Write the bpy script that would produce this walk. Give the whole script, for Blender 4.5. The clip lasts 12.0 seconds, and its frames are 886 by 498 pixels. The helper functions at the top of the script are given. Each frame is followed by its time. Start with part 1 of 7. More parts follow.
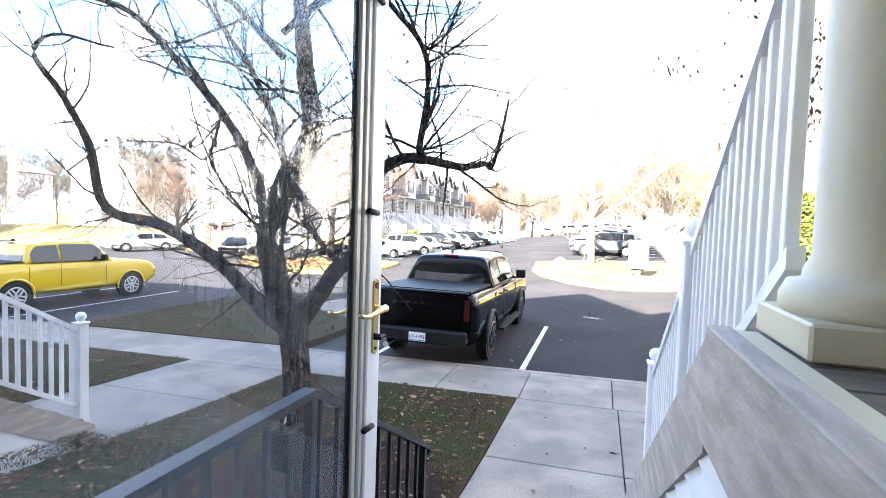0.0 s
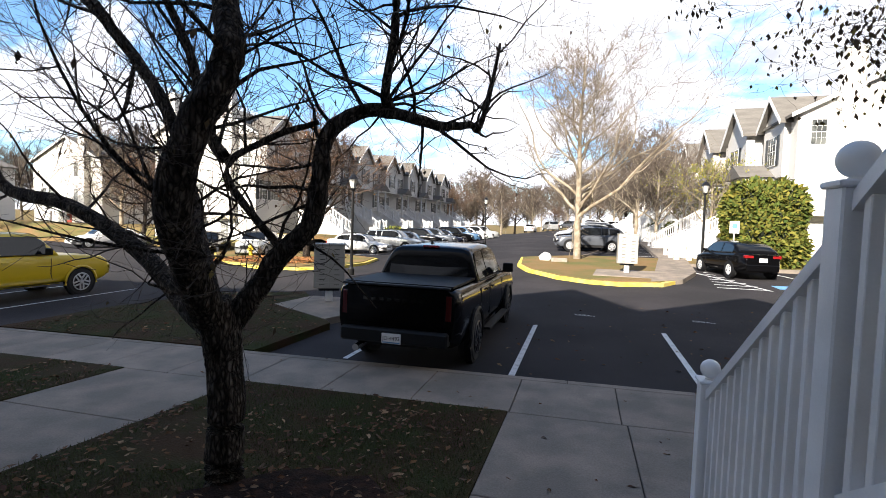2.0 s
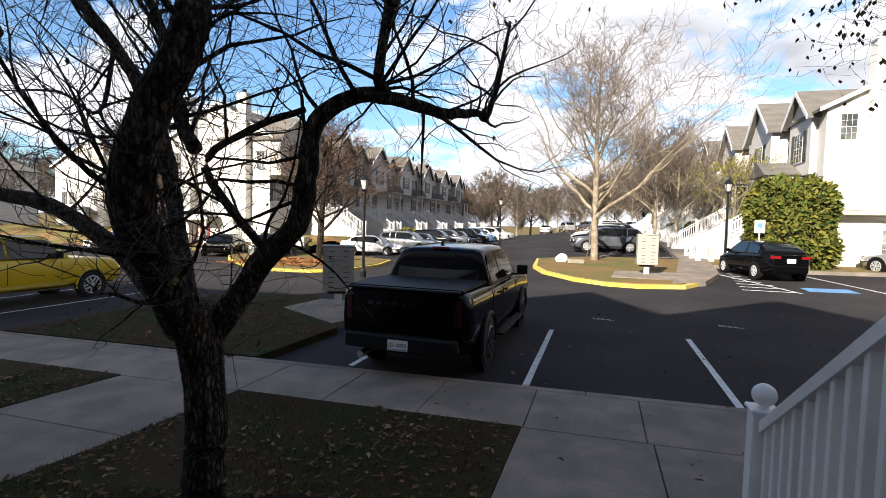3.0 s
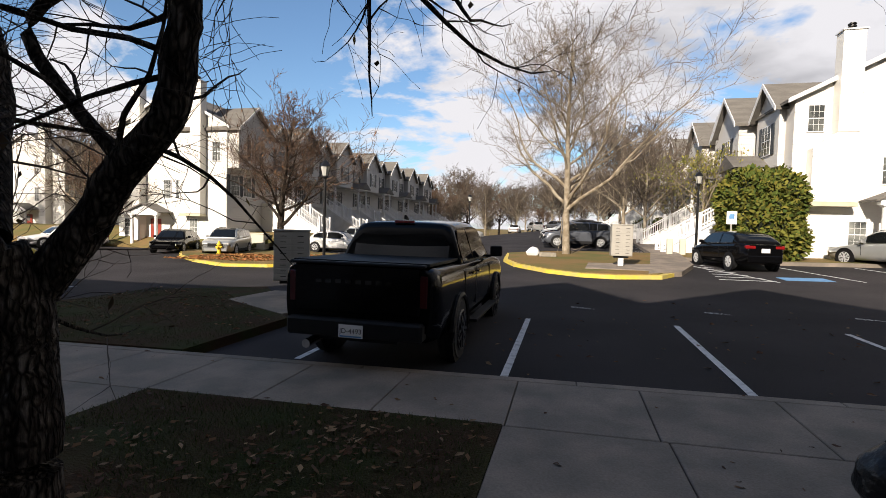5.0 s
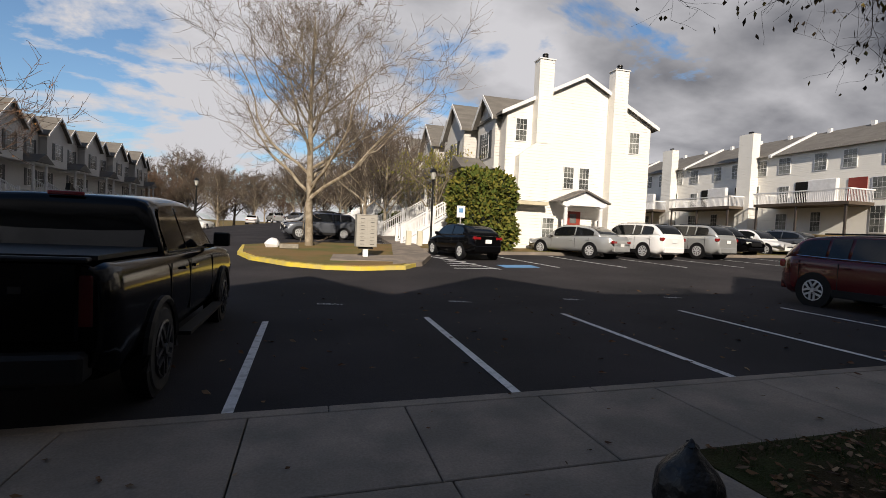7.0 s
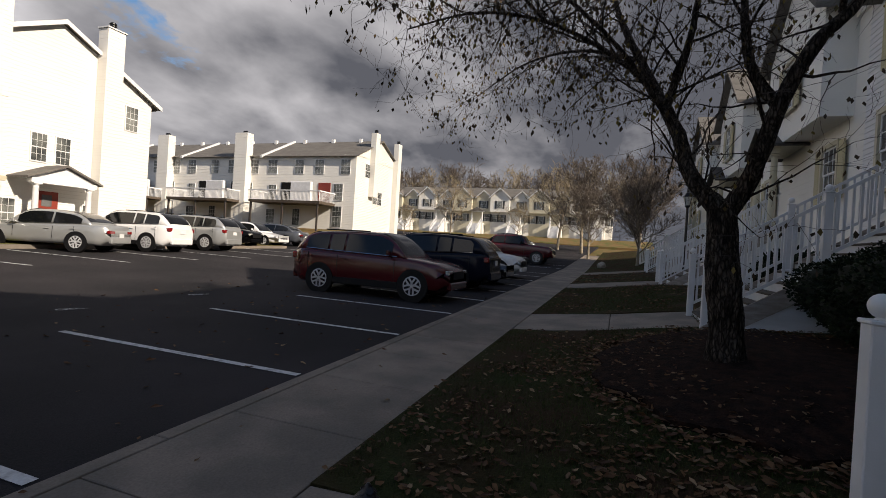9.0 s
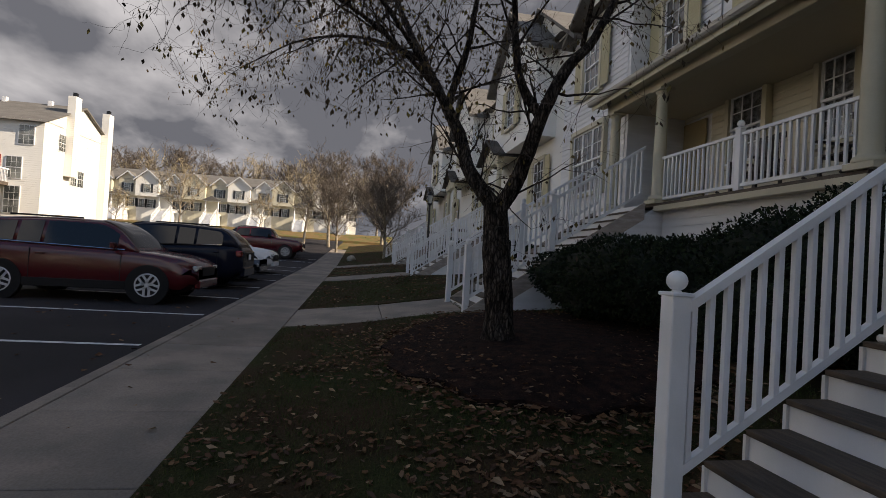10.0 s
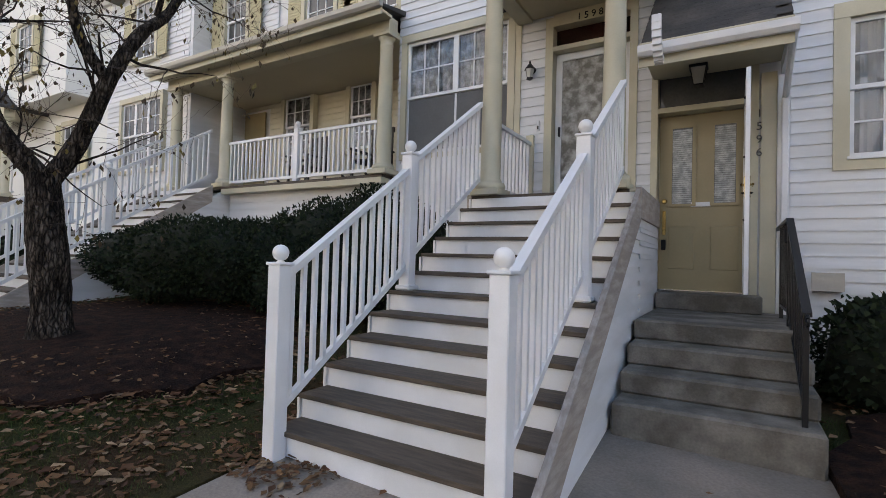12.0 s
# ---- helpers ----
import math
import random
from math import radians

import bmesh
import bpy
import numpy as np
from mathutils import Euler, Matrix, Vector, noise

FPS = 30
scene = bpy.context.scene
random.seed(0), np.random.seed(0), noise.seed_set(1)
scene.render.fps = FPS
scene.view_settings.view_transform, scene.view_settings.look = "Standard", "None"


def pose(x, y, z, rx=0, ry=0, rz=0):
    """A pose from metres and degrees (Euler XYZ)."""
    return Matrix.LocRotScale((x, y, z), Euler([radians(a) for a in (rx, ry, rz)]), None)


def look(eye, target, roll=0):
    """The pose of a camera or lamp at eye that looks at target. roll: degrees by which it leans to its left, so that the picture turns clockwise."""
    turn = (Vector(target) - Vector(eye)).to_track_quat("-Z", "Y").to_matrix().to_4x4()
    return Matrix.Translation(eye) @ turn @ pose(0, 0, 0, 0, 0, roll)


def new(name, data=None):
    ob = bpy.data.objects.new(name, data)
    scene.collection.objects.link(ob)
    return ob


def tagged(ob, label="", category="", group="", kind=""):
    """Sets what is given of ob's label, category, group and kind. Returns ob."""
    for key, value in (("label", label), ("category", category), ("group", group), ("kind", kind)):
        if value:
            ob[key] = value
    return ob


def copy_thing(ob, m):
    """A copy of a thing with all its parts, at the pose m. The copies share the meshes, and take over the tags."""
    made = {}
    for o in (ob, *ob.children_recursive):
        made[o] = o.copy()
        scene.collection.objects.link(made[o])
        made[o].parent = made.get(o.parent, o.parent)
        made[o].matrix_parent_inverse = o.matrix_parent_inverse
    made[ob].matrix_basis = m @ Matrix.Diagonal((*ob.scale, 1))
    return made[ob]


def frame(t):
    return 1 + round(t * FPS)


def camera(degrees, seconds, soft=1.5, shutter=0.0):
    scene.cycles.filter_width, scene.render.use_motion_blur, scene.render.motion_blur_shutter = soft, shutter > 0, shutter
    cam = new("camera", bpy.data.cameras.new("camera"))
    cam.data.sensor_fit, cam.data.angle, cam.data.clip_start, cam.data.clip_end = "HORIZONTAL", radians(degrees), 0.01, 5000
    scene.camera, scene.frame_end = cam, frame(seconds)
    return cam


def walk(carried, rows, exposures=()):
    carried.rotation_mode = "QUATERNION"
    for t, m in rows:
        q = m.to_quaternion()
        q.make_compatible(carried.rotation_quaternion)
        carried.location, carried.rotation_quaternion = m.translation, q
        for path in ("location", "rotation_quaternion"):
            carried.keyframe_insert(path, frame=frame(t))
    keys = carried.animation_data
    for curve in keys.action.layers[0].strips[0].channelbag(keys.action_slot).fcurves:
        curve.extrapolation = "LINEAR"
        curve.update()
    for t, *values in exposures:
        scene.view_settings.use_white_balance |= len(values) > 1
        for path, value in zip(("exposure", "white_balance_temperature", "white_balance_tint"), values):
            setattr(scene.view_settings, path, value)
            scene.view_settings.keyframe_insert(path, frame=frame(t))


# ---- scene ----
cam = camera(84.2, 12.0, soft=0.85)
PATH = [
    (0, (0.254, 0.201, 2.391), (-0.363, 2.101, 2.293), 1.9),
    (0.5, (0.184, 0.462, 2.366), (-0.422, 2.366, 2.265), 2.0),
    (1, (0.139, 0.784, 2.382), (-0.427, 2.7, 2.277), 2.1),
    (1.5, (0.047, 1.047, 2.277), (-0.504, 2.967, 2.168), 2.0),
    (2, (-0.022, 1.283, 2.204), (-0.57, 3.203, 2.098), 1.9),
    (2.5, (-0.04, 1.476, 2.202), (-0.599, 3.393, 2.099), 1.8),
    (2.7, (-0.039, 1.568, 2.207), (-0.625, 3.478, 2.102), 1.8),
    (4.3, (-0.278, 2.451, 1.855), (-0.914, 4.345, 1.764), 1.4),
    (4.5, (-0.302, 2.546, 1.813), (-0.897, 4.453, 1.725), 1.4),
    (5, (-0.316, 2.816, 1.691), (-0.802, 4.754, 1.603), 1.6),
    (5.5, (-0.313, 3.077, 1.639), (-0.627, 5.05, 1.547), 1.9),
    (6, (-0.365, 3.43, 1.555), (-0.492, 5.424, 1.467), 2.2),
    (6.5, (-0.358, 3.822, 1.558), (-0.196, 5.814, 1.478), 2.3),
    (6.7, (-0.353, 3.98, 1.55), (-0.044, 5.954, 1.473), 2.4),
    (8.3, (-0.512, 4.902, 1.692), (0.994, 6.216, 1.642), 3.7),
    (8.5, (-0.441, 5.029, 1.631), (1.205, 6.166, 1.602), 3.6),
    (9, (-0.314, 5.32, 1.574), (1.57, 5.994, 1.567), 3.6),
    (9.5, (-0.167, 5.603, 1.551), (1.822, 5.806, 1.563), 3.4),
    (10, (-0.043, 5.884, 1.493), (1.927, 5.544, 1.527), 3.4),
    (10.5, (0.045, 6.118, 1.449), (1.861, 5.283, 1.494), 2.9),
    (11, (0.061, 6.277, 1.429), (1.651, 5.065, 1.484), 2.4),
    (11.5, (-0.064, 6.395, 1.421), (1.201, 4.847, 1.476), 2.0),
    (12, (-0.239, 6.405, 1.425), (0.784, 4.687, 1.472), 1.6),
]

EXPO = [(0.0, 4.0, 6500, 10), (0.4, 3.5, 6500, 10), (0.8, 2.75, 6600, 11), (1.2, 2.15, 6700, 12), (1.6, 1.78, 6600, 11), (2.4, 1.36, 6650, 11), (4.4, 0.86, 7000, 13),
        (6.7, 0.25, 7000, 13), (8.3, 0.2, 7000, 12), (9.0, 0.3, 7150, 14), (9.8, 0.6, 7350, 14), (10.5, 1.08, 7650, 14), (11.2, 1.75, 7750, 14), (12.0, 2.3, 7650, 14)]
walk(cam, [(t, look(eye, target, roll)) for t, eye, target, roll in PATH], EXPO)

# ---- world and sun ----
SUN_EL, SUN_DIR = radians(27.5), Vector((-0.25, -1.0, 0.0)).normalized()


def make_world():
    w = bpy.data.worlds.new("world")
    scene.world = w
    w.use_nodes = True
    nt = w.node_tree
    nt.nodes.clear()
    N, L = nt.nodes.new, nt.links.new
    out, bg = N("ShaderNodeOutputWorld"), N("ShaderNodeBackground")
    sky = N("ShaderNodeTexSky")
    sky.sky_type, sky.sun_disc = "NISHITA", False
    sky.sun_elevation = SUN_EL
    sky.sun_rotation = math.atan2(SUN_DIR.x, SUN_DIR.y)
    tc, sep = N("ShaderNodeTexCoord"), N("ShaderNodeSeparateXYZ")
    L(tc.outputs["Generated"], sep.inputs[0])
    zz = N("ShaderNodeMath"); zz.operation = "MAXIMUM"; zz.inputs[1].default_value = 0.0
    L(sep.outputs[2], zz.inputs[0])
    za = N("ShaderNodeMath"); za.operation = "ADD"; za.inputs[1].default_value = 0.30
    L(zz.outputs[0], za.inputs[0])
    dx, dy = N("ShaderNodeMath"), N("ShaderNodeMath")
    for d, k in ((dx, 0), (dy, 1)):
        d.operation = "DIVIDE"
        L(sep.outputs[k], d.inputs[0]); L(za.outputs[0], d.inputs[1])
    cmb = N("ShaderNodeCombineXYZ")
    L(dx.outputs[0], cmb.inputs[0]); L(dy.outputs[0], cmb.inputs[1])
    nz = N("ShaderNodeTexNoise"); nz.inputs["Scale"].default_value = 1.6; nz.inputs["Detail"].default_value = 7; nz.inputs["Roughness"].default_value = 0.6
    nz.inputs["Distortion"].default_value = 0.3
    mp = N("ShaderNodeMapping"); mp.inputs["Location"].default_value = (3.1, 7.4, 0); mp.inputs["Scale"].default_value = (1, 1.25, 1)
    L(cmb.outputs[0], mp.inputs[0]); L(mp.outputs[0], nz.inputs["Vector"])
    cr = N("ShaderNodeValToRGB"); cr.color_ramp.elements[0].position = 0.352; cr.color_ramp.elements[1].position = 0.42
    L(nz.outputs["Fac"], cr.inputs[0])
    n2 = N("ShaderNodeTexNoise"); n2.inputs["Scale"].default_value = 2.3; n2.inputs["Detail"].default_value = 6; n2.inputs["Distortion"].default_value = 0.15
    L(mp.outputs[0], n2.inputs["Vector"])
    cc = N("ShaderNodeValToRGB")
    cc.color_ramp.elements[0].position, cc.color_ramp.elements[0].color = 0.29, (6.9, 7.2, 7.9, 1)
    cc.color_ramp.elements[1].position, cc.color_ramp.elements[1].color = 0.74, (1.15, 1.28, 1.6, 1)
    # the cloud deck is thicker and darker towards +x and -y
    mx = N("ShaderNodeMath"); mx.operation = "MULTIPLY_ADD"; mx.inputs[1].default_value = 0.25
    sb = N("ShaderNodeMath"); sb.operation = "SUBTRACT"; L(sep.outputs[0], sb.inputs[0]); L(sep.outputs[1], sb.inputs[1])
    L(sb.outputs[0], mx.inputs[0]); L(n2.outputs["Fac"], mx.inputs[2]); L(mx.outputs[0], cc.inputs[0])
    m3 = N("ShaderNodeMath"); m3.operation = "MULTIPLY_ADD"; m3.inputs[1].default_value = 0.12
    lowc = N("ShaderNodeMath"); lowc.operation = "MULTIPLY_ADD"; lowc.inputs[1].default_value = -0.28; lowc.inputs[2].default_value = 0.095
    L(zz.outputs[0], lowc.inputs[0])
    lowm = N("ShaderNodeMath"); lowm.operation = "ADD"
    L(lowc.outputs[0], lowm.inputs[0]); L(nz.outputs["Fac"], lowm.inputs[1])
    L(sb.outputs[0], m3.inputs[0]); L(lowm.outputs[0], m3.inputs[2]); L(m3.outputs[0], cr.inputs[0])
    mix = N("ShaderNodeMixRGB")
    blu = N("ShaderNodeVectorMath"); blu.operation = "MULTIPLY"; blu.inputs[1].default_value = (0.9, 1.2, 1.45)
    L(sky.outputs[0], blu.inputs[0])
    L(cr.outputs[0], mix.inputs[0]); L(blu.outputs[0], mix.inputs[1]); L(cc.outputs[0], mix.inputs[2])
    bg.inputs["Strength"].default_value = 0.075
    L(mix.outputs[0], bg.inputs["Color"]); L(bg.outputs[0], out.inputs["Surface"])


make_world()
sun = new("sun", bpy.data.lights.new("sun", "SUN"))
sun.data.energy, sun.data.angle, sun.data.color = 5.0, radians(0.6), (1.0, 0.93, 0.82)
sun.rotation_euler = (SUN_DIR * math.cos(SUN_EL) + Vector((0, 0, math.sin(SUN_EL)))).to_track_quat("Z", "Y").to_euler()

# ---- materials ----
MATS = {}


def mat(name, color, rough=0.6, metal=0.0, var=0.12, scale=3.0, bump=0.0, bscale=40.0, spec=0.5, stripes=0.0, color2=None, rand=0.0, coat=0.0, emit=0.0, trans=0.0, mix2=(0.4, 0.65), stretch=None):
    if name in MATS:
        return MATS[name]
    m = bpy.data.materials.new(name)
    MATS[name] = m
    m.use_nodes = True
    nt = m.node_tree
    b = nt.nodes["Principled BSDF"]
    N, L = nt.nodes.new, nt.links.new
    b.inputs["Roughness"].default_value, b.inputs["Metallic"].default_value = rough, metal
    b.inputs["Specular IOR Level"].default_value = spec
    b.inputs["Coat Weight"].default_value = coat
    b.inputs["Transmission Weight"].default_value = trans
    tc = N("ShaderNodeTexCoord")
    geo = N("ShaderNodeNewGeometry")
    vec = geo.outputs["Position"]
    if stretch:
        mp = N("ShaderNodeMapping"); mp.inputs["Scale"].default_value = stretch
        L(vec, mp.inputs[0]); vec = mp.outputs[0]
    c = Vector(color[:3])
    c2 = Vector(color2) if color2 else c * (1 - var)
    n1 = N("ShaderNodeTexNoise"); n1.inputs["Scale"].default_value = scale; n1.inputs["Detail"].default_value = 6
    L(vec, n1.inputs["Vector"])
    rp = N("ShaderNodeValToRGB")
    rp.color_ramp.elements[0].position, rp.color_ramp.elements[1].position = mix2
    rp.color_ramp.elements[0].color, rp.color_ramp.elements[1].color = (*c2, 1), (*c, 1)
    L(n1.outputs["Fac"], rp.inputs[0])
    col = rp.outputs[0]
    n2 = N("ShaderNodeTexNoise"); n2.inputs["Scale"].default_value = bscale; n2.inputs["Detail"].default_value = 5
    L(vec, n2.inputs["Vector"])
    if var or rand:
        ml = N("ShaderNodeMath"); ml.operation = "MULTIPLY_ADD"; ml.inputs[1].default_value = 2 * var; ml.inputs[2].default_value = 1 - var
        L(n2.outputs["Fac"], ml.inputs[0])
        val = ml.outputs[0]
        if rand:
            oi = N("ShaderNodeObjectInfo")
            mr = N("ShaderNodeMath"); mr.operation = "MULTIPLY_ADD"; mr.inputs[1].default_value = rand; mr.inputs[2].default_value = 1 - rand / 2
            L(oi.outputs["Random"], mr.inputs[0])
            mm = N("ShaderNodeMath"); mm.operation = "MULTIPLY"; L(val, mm.inputs[0]); L(mr.outputs[0], mm.inputs[1])
            val = mm.outputs[0]
        mc = N("ShaderNodeVectorMath"); mc.operation = "SCALE"
        L(col, mc.inputs[0]); L(val, mc.inputs["Scale"])
        col = mc.outputs[0]
    L(col, b.inputs["Base Color"])
    hgt = None
    if stripes:
        sp = N("ShaderNodeSeparateXYZ"); L(geo.outputs["Position"], sp.inputs[0])
        dv = N("ShaderNodeMath"); dv.operation = "DIVIDE"; dv.inputs[1].default_value = stripes; L(sp.outputs[2], dv.inputs[0])
        fr = N("ShaderNodeMath"); fr.operation = "FRACT"; L(dv.outputs[0], fr.inputs[0])
        bp = N("ShaderNodeBump"); bp.inputs["Strength"].default_value = 1.0; bp.inputs["Distance"].default_value = 0.03; bp.invert = True
        L(fr.outputs[0], bp.inputs["Height"]); L(bp.outputs[0], b.inputs["Normal"])
    elif bump:
        bp = N("ShaderNodeBump"); bp.inputs["Strength"].default_value = 0.6; bp.inputs["Distance"].default_value = bump
        L(n2.outputs["Fac"], bp.inputs["Height"]); L(bp.outputs[0], b.inputs["Normal"])
    if emit:
        b.inputs["Emission Color"].default_value, b.inputs["Emission Strength"].default_value = (*c, 1), emit
    return m


def island_mat(name, cols, rough=0.8):
    m = bpy.data.materials.new(name)
    m.use_nodes = True
    nt = m.node_tree
    b = nt.nodes["Principled BSDF"]
    b.inputs["Roughness"].default_value = rough
    b.inputs["Specular IOR Level"].default_value = 0.2
    g, r = nt.nodes.new("ShaderNodeNewGeometry"), nt.nodes.new("ShaderNodeValToRGB")
    r.color_ramp.interpolation = "LINEAR"
    while len(r.color_ramp.elements) < len(cols):
        r.color_ramp.elements.new(0.5)
    for i, c in enumerate(cols):
        r.color_ramp.elements[i].position, r.color_ramp.elements[i].color = i / (len(cols) - 1), (*c, 1)
    nt.links.new(g.outputs["Random Per Island"], r.inputs[0])
    nt.links.new(r.outputs[0], b.inputs["Base Color"])
    return m


ASPH = mat("asphalt", (0.041, 0.037, 0.040), 0.95, scale=0.35, var=0.45, color2=(0.026, 0.025, 0.027), bump=0.010, bscale=65, spec=0.12)
CONC = mat("concrete", (0.27, 0.222, 0.182), 0.95, scale=1.6, var=0.32, color2=(0.18, 0.155, 0.13), bump=0.006, bscale=55, spec=0.25, rand=0.16)
CONCD = mat("step_concrete", (0.21, 0.19, 0.165), 0.92, scale=4, var=0.3, color2=(0.10, 0.09, 0.075), bump=0.006, bscale=60, spec=0.25)
GRASS = mat("lawn_turf", (0.030, 0.038, 0.012), 0.97, scale=1.1, var=0.55, color2=(0.048, 0.028, 0.015), bump=0.05, bscale=55, spec=0.1)
MULCH = mat("mulch", (0.032, 0.016, 0.011), 0.98, scale=9, var=0.7, color2=(0.012, 0.007, 0.006), bump=0.05, bscale=50, spec=0.1)
DRYGRASS = mat("far_turf", (0.12, 0.12, 0.045), 0.95, scale=0.6, var=0.3, color2=(0.2, 0.13, 0.06), bump=0.03, bscale=30, spec=0.1)
WPAINT = mat("white_vinyl", (0.78, 0.78, 0.79), 0.4, scale=2.5, var=0.05, color2=(0.68, 0.68, 0.68), bump=0.0006, bscale=120, rand=0.04)
BALL = mat("white_cap", (0.8, 0.79, 0.77), 0.35, var=0.04)
SIDING = mat("white_siding", (0.72, 0.72, 0.73), 0.55, scale=1.2, var=0.05, color2=(0.62, 0.62, 0.62), bump=0.0012, bscale=25, stretch=(0.3, 1, 6), rand=0.03)
SIDF = mat("lapped_siding", (0.74, 0.72, 0.67), 0.6, scale=0.7, var=0.05, stripes=0.16)
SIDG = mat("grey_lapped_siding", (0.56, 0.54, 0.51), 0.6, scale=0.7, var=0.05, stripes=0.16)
CREAM = mat("cream_paint", (0.55, 0.50, 0.37), 0.5, scale=2, var=0.06, color2=(0.47, 0.43, 0.31), bump=0.0008, bscale=60)
CREAM2 = mat("cream_siding", (0.60, 0.55, 0.42), 0.55, scale=2, var=0.06, rand=0.04)
CEIL = mat("porch_ceiling_paint", (0.50, 0.44, 0.31), 0.6, scale=1, var=0.06)
TAN = mat("tan_door_paint", (0.30, 0.24, 0.13), 0.4, scale=3, var=0.06)
TREAD = mat("tread_board", (0.105, 0.077, 0.055), 0.75, scale=5, var=0.3, color2=(0.06, 0.045, 0.033), bump=0.002, bscale=60, stretch=(1, 7, 7), rand=0.2)
CAPB = mat("weathered_board", (0.42, 0.37, 0.33), 0.75, scale=4, var=0.2, color2=(0.30, 0.255, 0.22), bump=0.002, bscale=30, stretch=(7, 1, 5))
ROOF = mat("asphalt_shingles", (0.085, 0.075, 0.065), 0.95, scale=2, var=0.3, color2=(0.045, 0.042, 0.04), bump=0.01, bscale=22)
ROOFF = mat("brown_shingles", (0.155, 0.145, 0.13), 0.95, scale=1, var=0.25, color2=(0.12, 0.11, 0.10), bump=0.02, bscale=9, stretch=(1, 1, 4))
BLACK = mat("black_iron", (0.012, 0.012, 0.013), 0.35, metal=0.3, var=0.2, bump=0.0008, bscale=90)
DARK = mat("dark_plastic", (0.007, 0.007, 0.008), 0.6, var=0.2, spec=0.25)
TYRE = mat("tyre_rubber", (0.018, 0.018, 0.019), 0.85, var=0.2, bump=0.003, bscale=70)
RIM = mat("alloy", (0.62, 0.63, 0.65), 0.35, metal=0.25, var=0.1)
RIMD = mat("dark_alloy", (0.05, 0.05, 0.055), 0.35, metal=0.4, var=0.1)
CHROME = mat("chrome", (0.7, 0.7, 0.7), 0.12, metal=1.0, var=0.03)
BRASS = mat("polished_brass", (0.72, 0.52, 0.2), 0.2, metal=1.0, var=0.08, scale=20)
GLASSD = mat("car_glass", (0.006, 0.007, 0.008), 0.05, spec=0.5, var=0.02)
WGLASS = mat("window_glass", (0.05, 0.05, 0.05), 0.06, spec=0.5, var=0.25, scale=0.9, color2=(0.14, 0.14, 0.14))
BLIND = mat("blind_fabric", (0.42, 0.40, 0.36), 0.8, var=0.1)
BLINDP = mat("blind_slats_with_reflection", (0.46, 0.47, 0.47), 0.25, var=0.3, scale=14, color2=(0.25, 0.27, 0.27))
LACE_REFL = mat("lace_and_branch_reflection", (0.42, 0.41, 0.38), 0.5, var=0.3, scale=9, color2=(0.13, 0.12, 0.10))
SCREEN = mat("insect_screen", (0.14, 0.14, 0.14), 0.8, var=0.15, spec=0.2)
SHUT = mat("cream_shutter", (0.5, 0.45, 0.28), 0.55, var=0.06)
SHUTD = mat("dark_shutter", (0.03, 0.035, 0.04), 0.5, var=0.1)
LINE = mat("road_paint", (0.62, 0.62, 0.62), 0.8, scale=9, var=0.25, color2=(0.4, 0.4, 0.4), bump=0.002, mix2=(0.35, 0.5))
YEL = mat("yellow_kerb_paint", (0.62, 0.47, 0.05), 0.75, scale=3, var=0.2, color2=(0.5, 0.4, 0.12))
BLUE = mat("blue_road_paint", (0.12, 0.3, 0.55), 0.8, var=0.2)
BARK = mat("grey_brown_bark", (0.165, 0.137, 0.115), 0.95, scale=9, var=0.75, color2=(0.032, 0.024, 0.019), bump=0.14, bscale=20, stretch=(2.2, 2.2, 0.45), spec=0.15)


def furrow(m, scale, depth):
    """Craggy plates with dark furrows between them, drawn out along the trunk."""
    nt = m.node_tree
    N, L = nt.nodes.new, nt.links.new
    b = nt.nodes["Principled BSDF"]
    g, mp = N("ShaderNodeNewGeometry"), N("ShaderNodeMapping")
    mp.inputs["Scale"].default_value = (1, 1, 0.28)
    wn = N("ShaderNodeTexNoise"); wn.inputs["Scale"].default_value = 9
    ad = N("ShaderNodeVectorMath"); ad.operation = "MULTIPLY_ADD"; ad.inputs[1].default_value = (0.05, 0.05, 0.05)
    L(g.outputs["Position"], wn.inputs["Vector"]); L(wn.outputs["Color"], ad.inputs[0]); L(g.outputs["Position"], ad.inputs[2])
    L(ad.outputs[0], mp.inputs[0])
    v = N("ShaderNodeTexVoronoi"); v.feature = "DISTANCE_TO_EDGE"; v.inputs["Scale"].default_value = scale
    L(mp.outputs[0], v.inputs["Vector"])
    r = N("ShaderNodeValToRGB"); r.color_ramp.elements[0].position, r.color_ramp.elements[1].position = 0.02, 0.28
    r.color_ramp.elements[0].color = (0.22, 0.2, 0.18, 1)
    L(v.outputs[0], r.inputs[0])
    mu = N("ShaderNodeVectorMath"); mu.operation = "MULTIPLY"
    L(b.inputs["Base Color"].links[0].from_socket, mu.inputs[0]); L(r.outputs[0], mu.inputs[1]); L(mu.outputs[0], b.inputs["Base Color"])
    bp = N("ShaderNodeBump"); bp.inputs["Strength"].default_value = 1.0; bp.inputs["Distance"].default_value = depth
    L(r.outputs[0], bp.inputs["Height"]); L(b.inputs["Normal"].links[0].from_socket, bp.inputs["Normal"]); L(bp.outputs[0], b.inputs["Normal"])


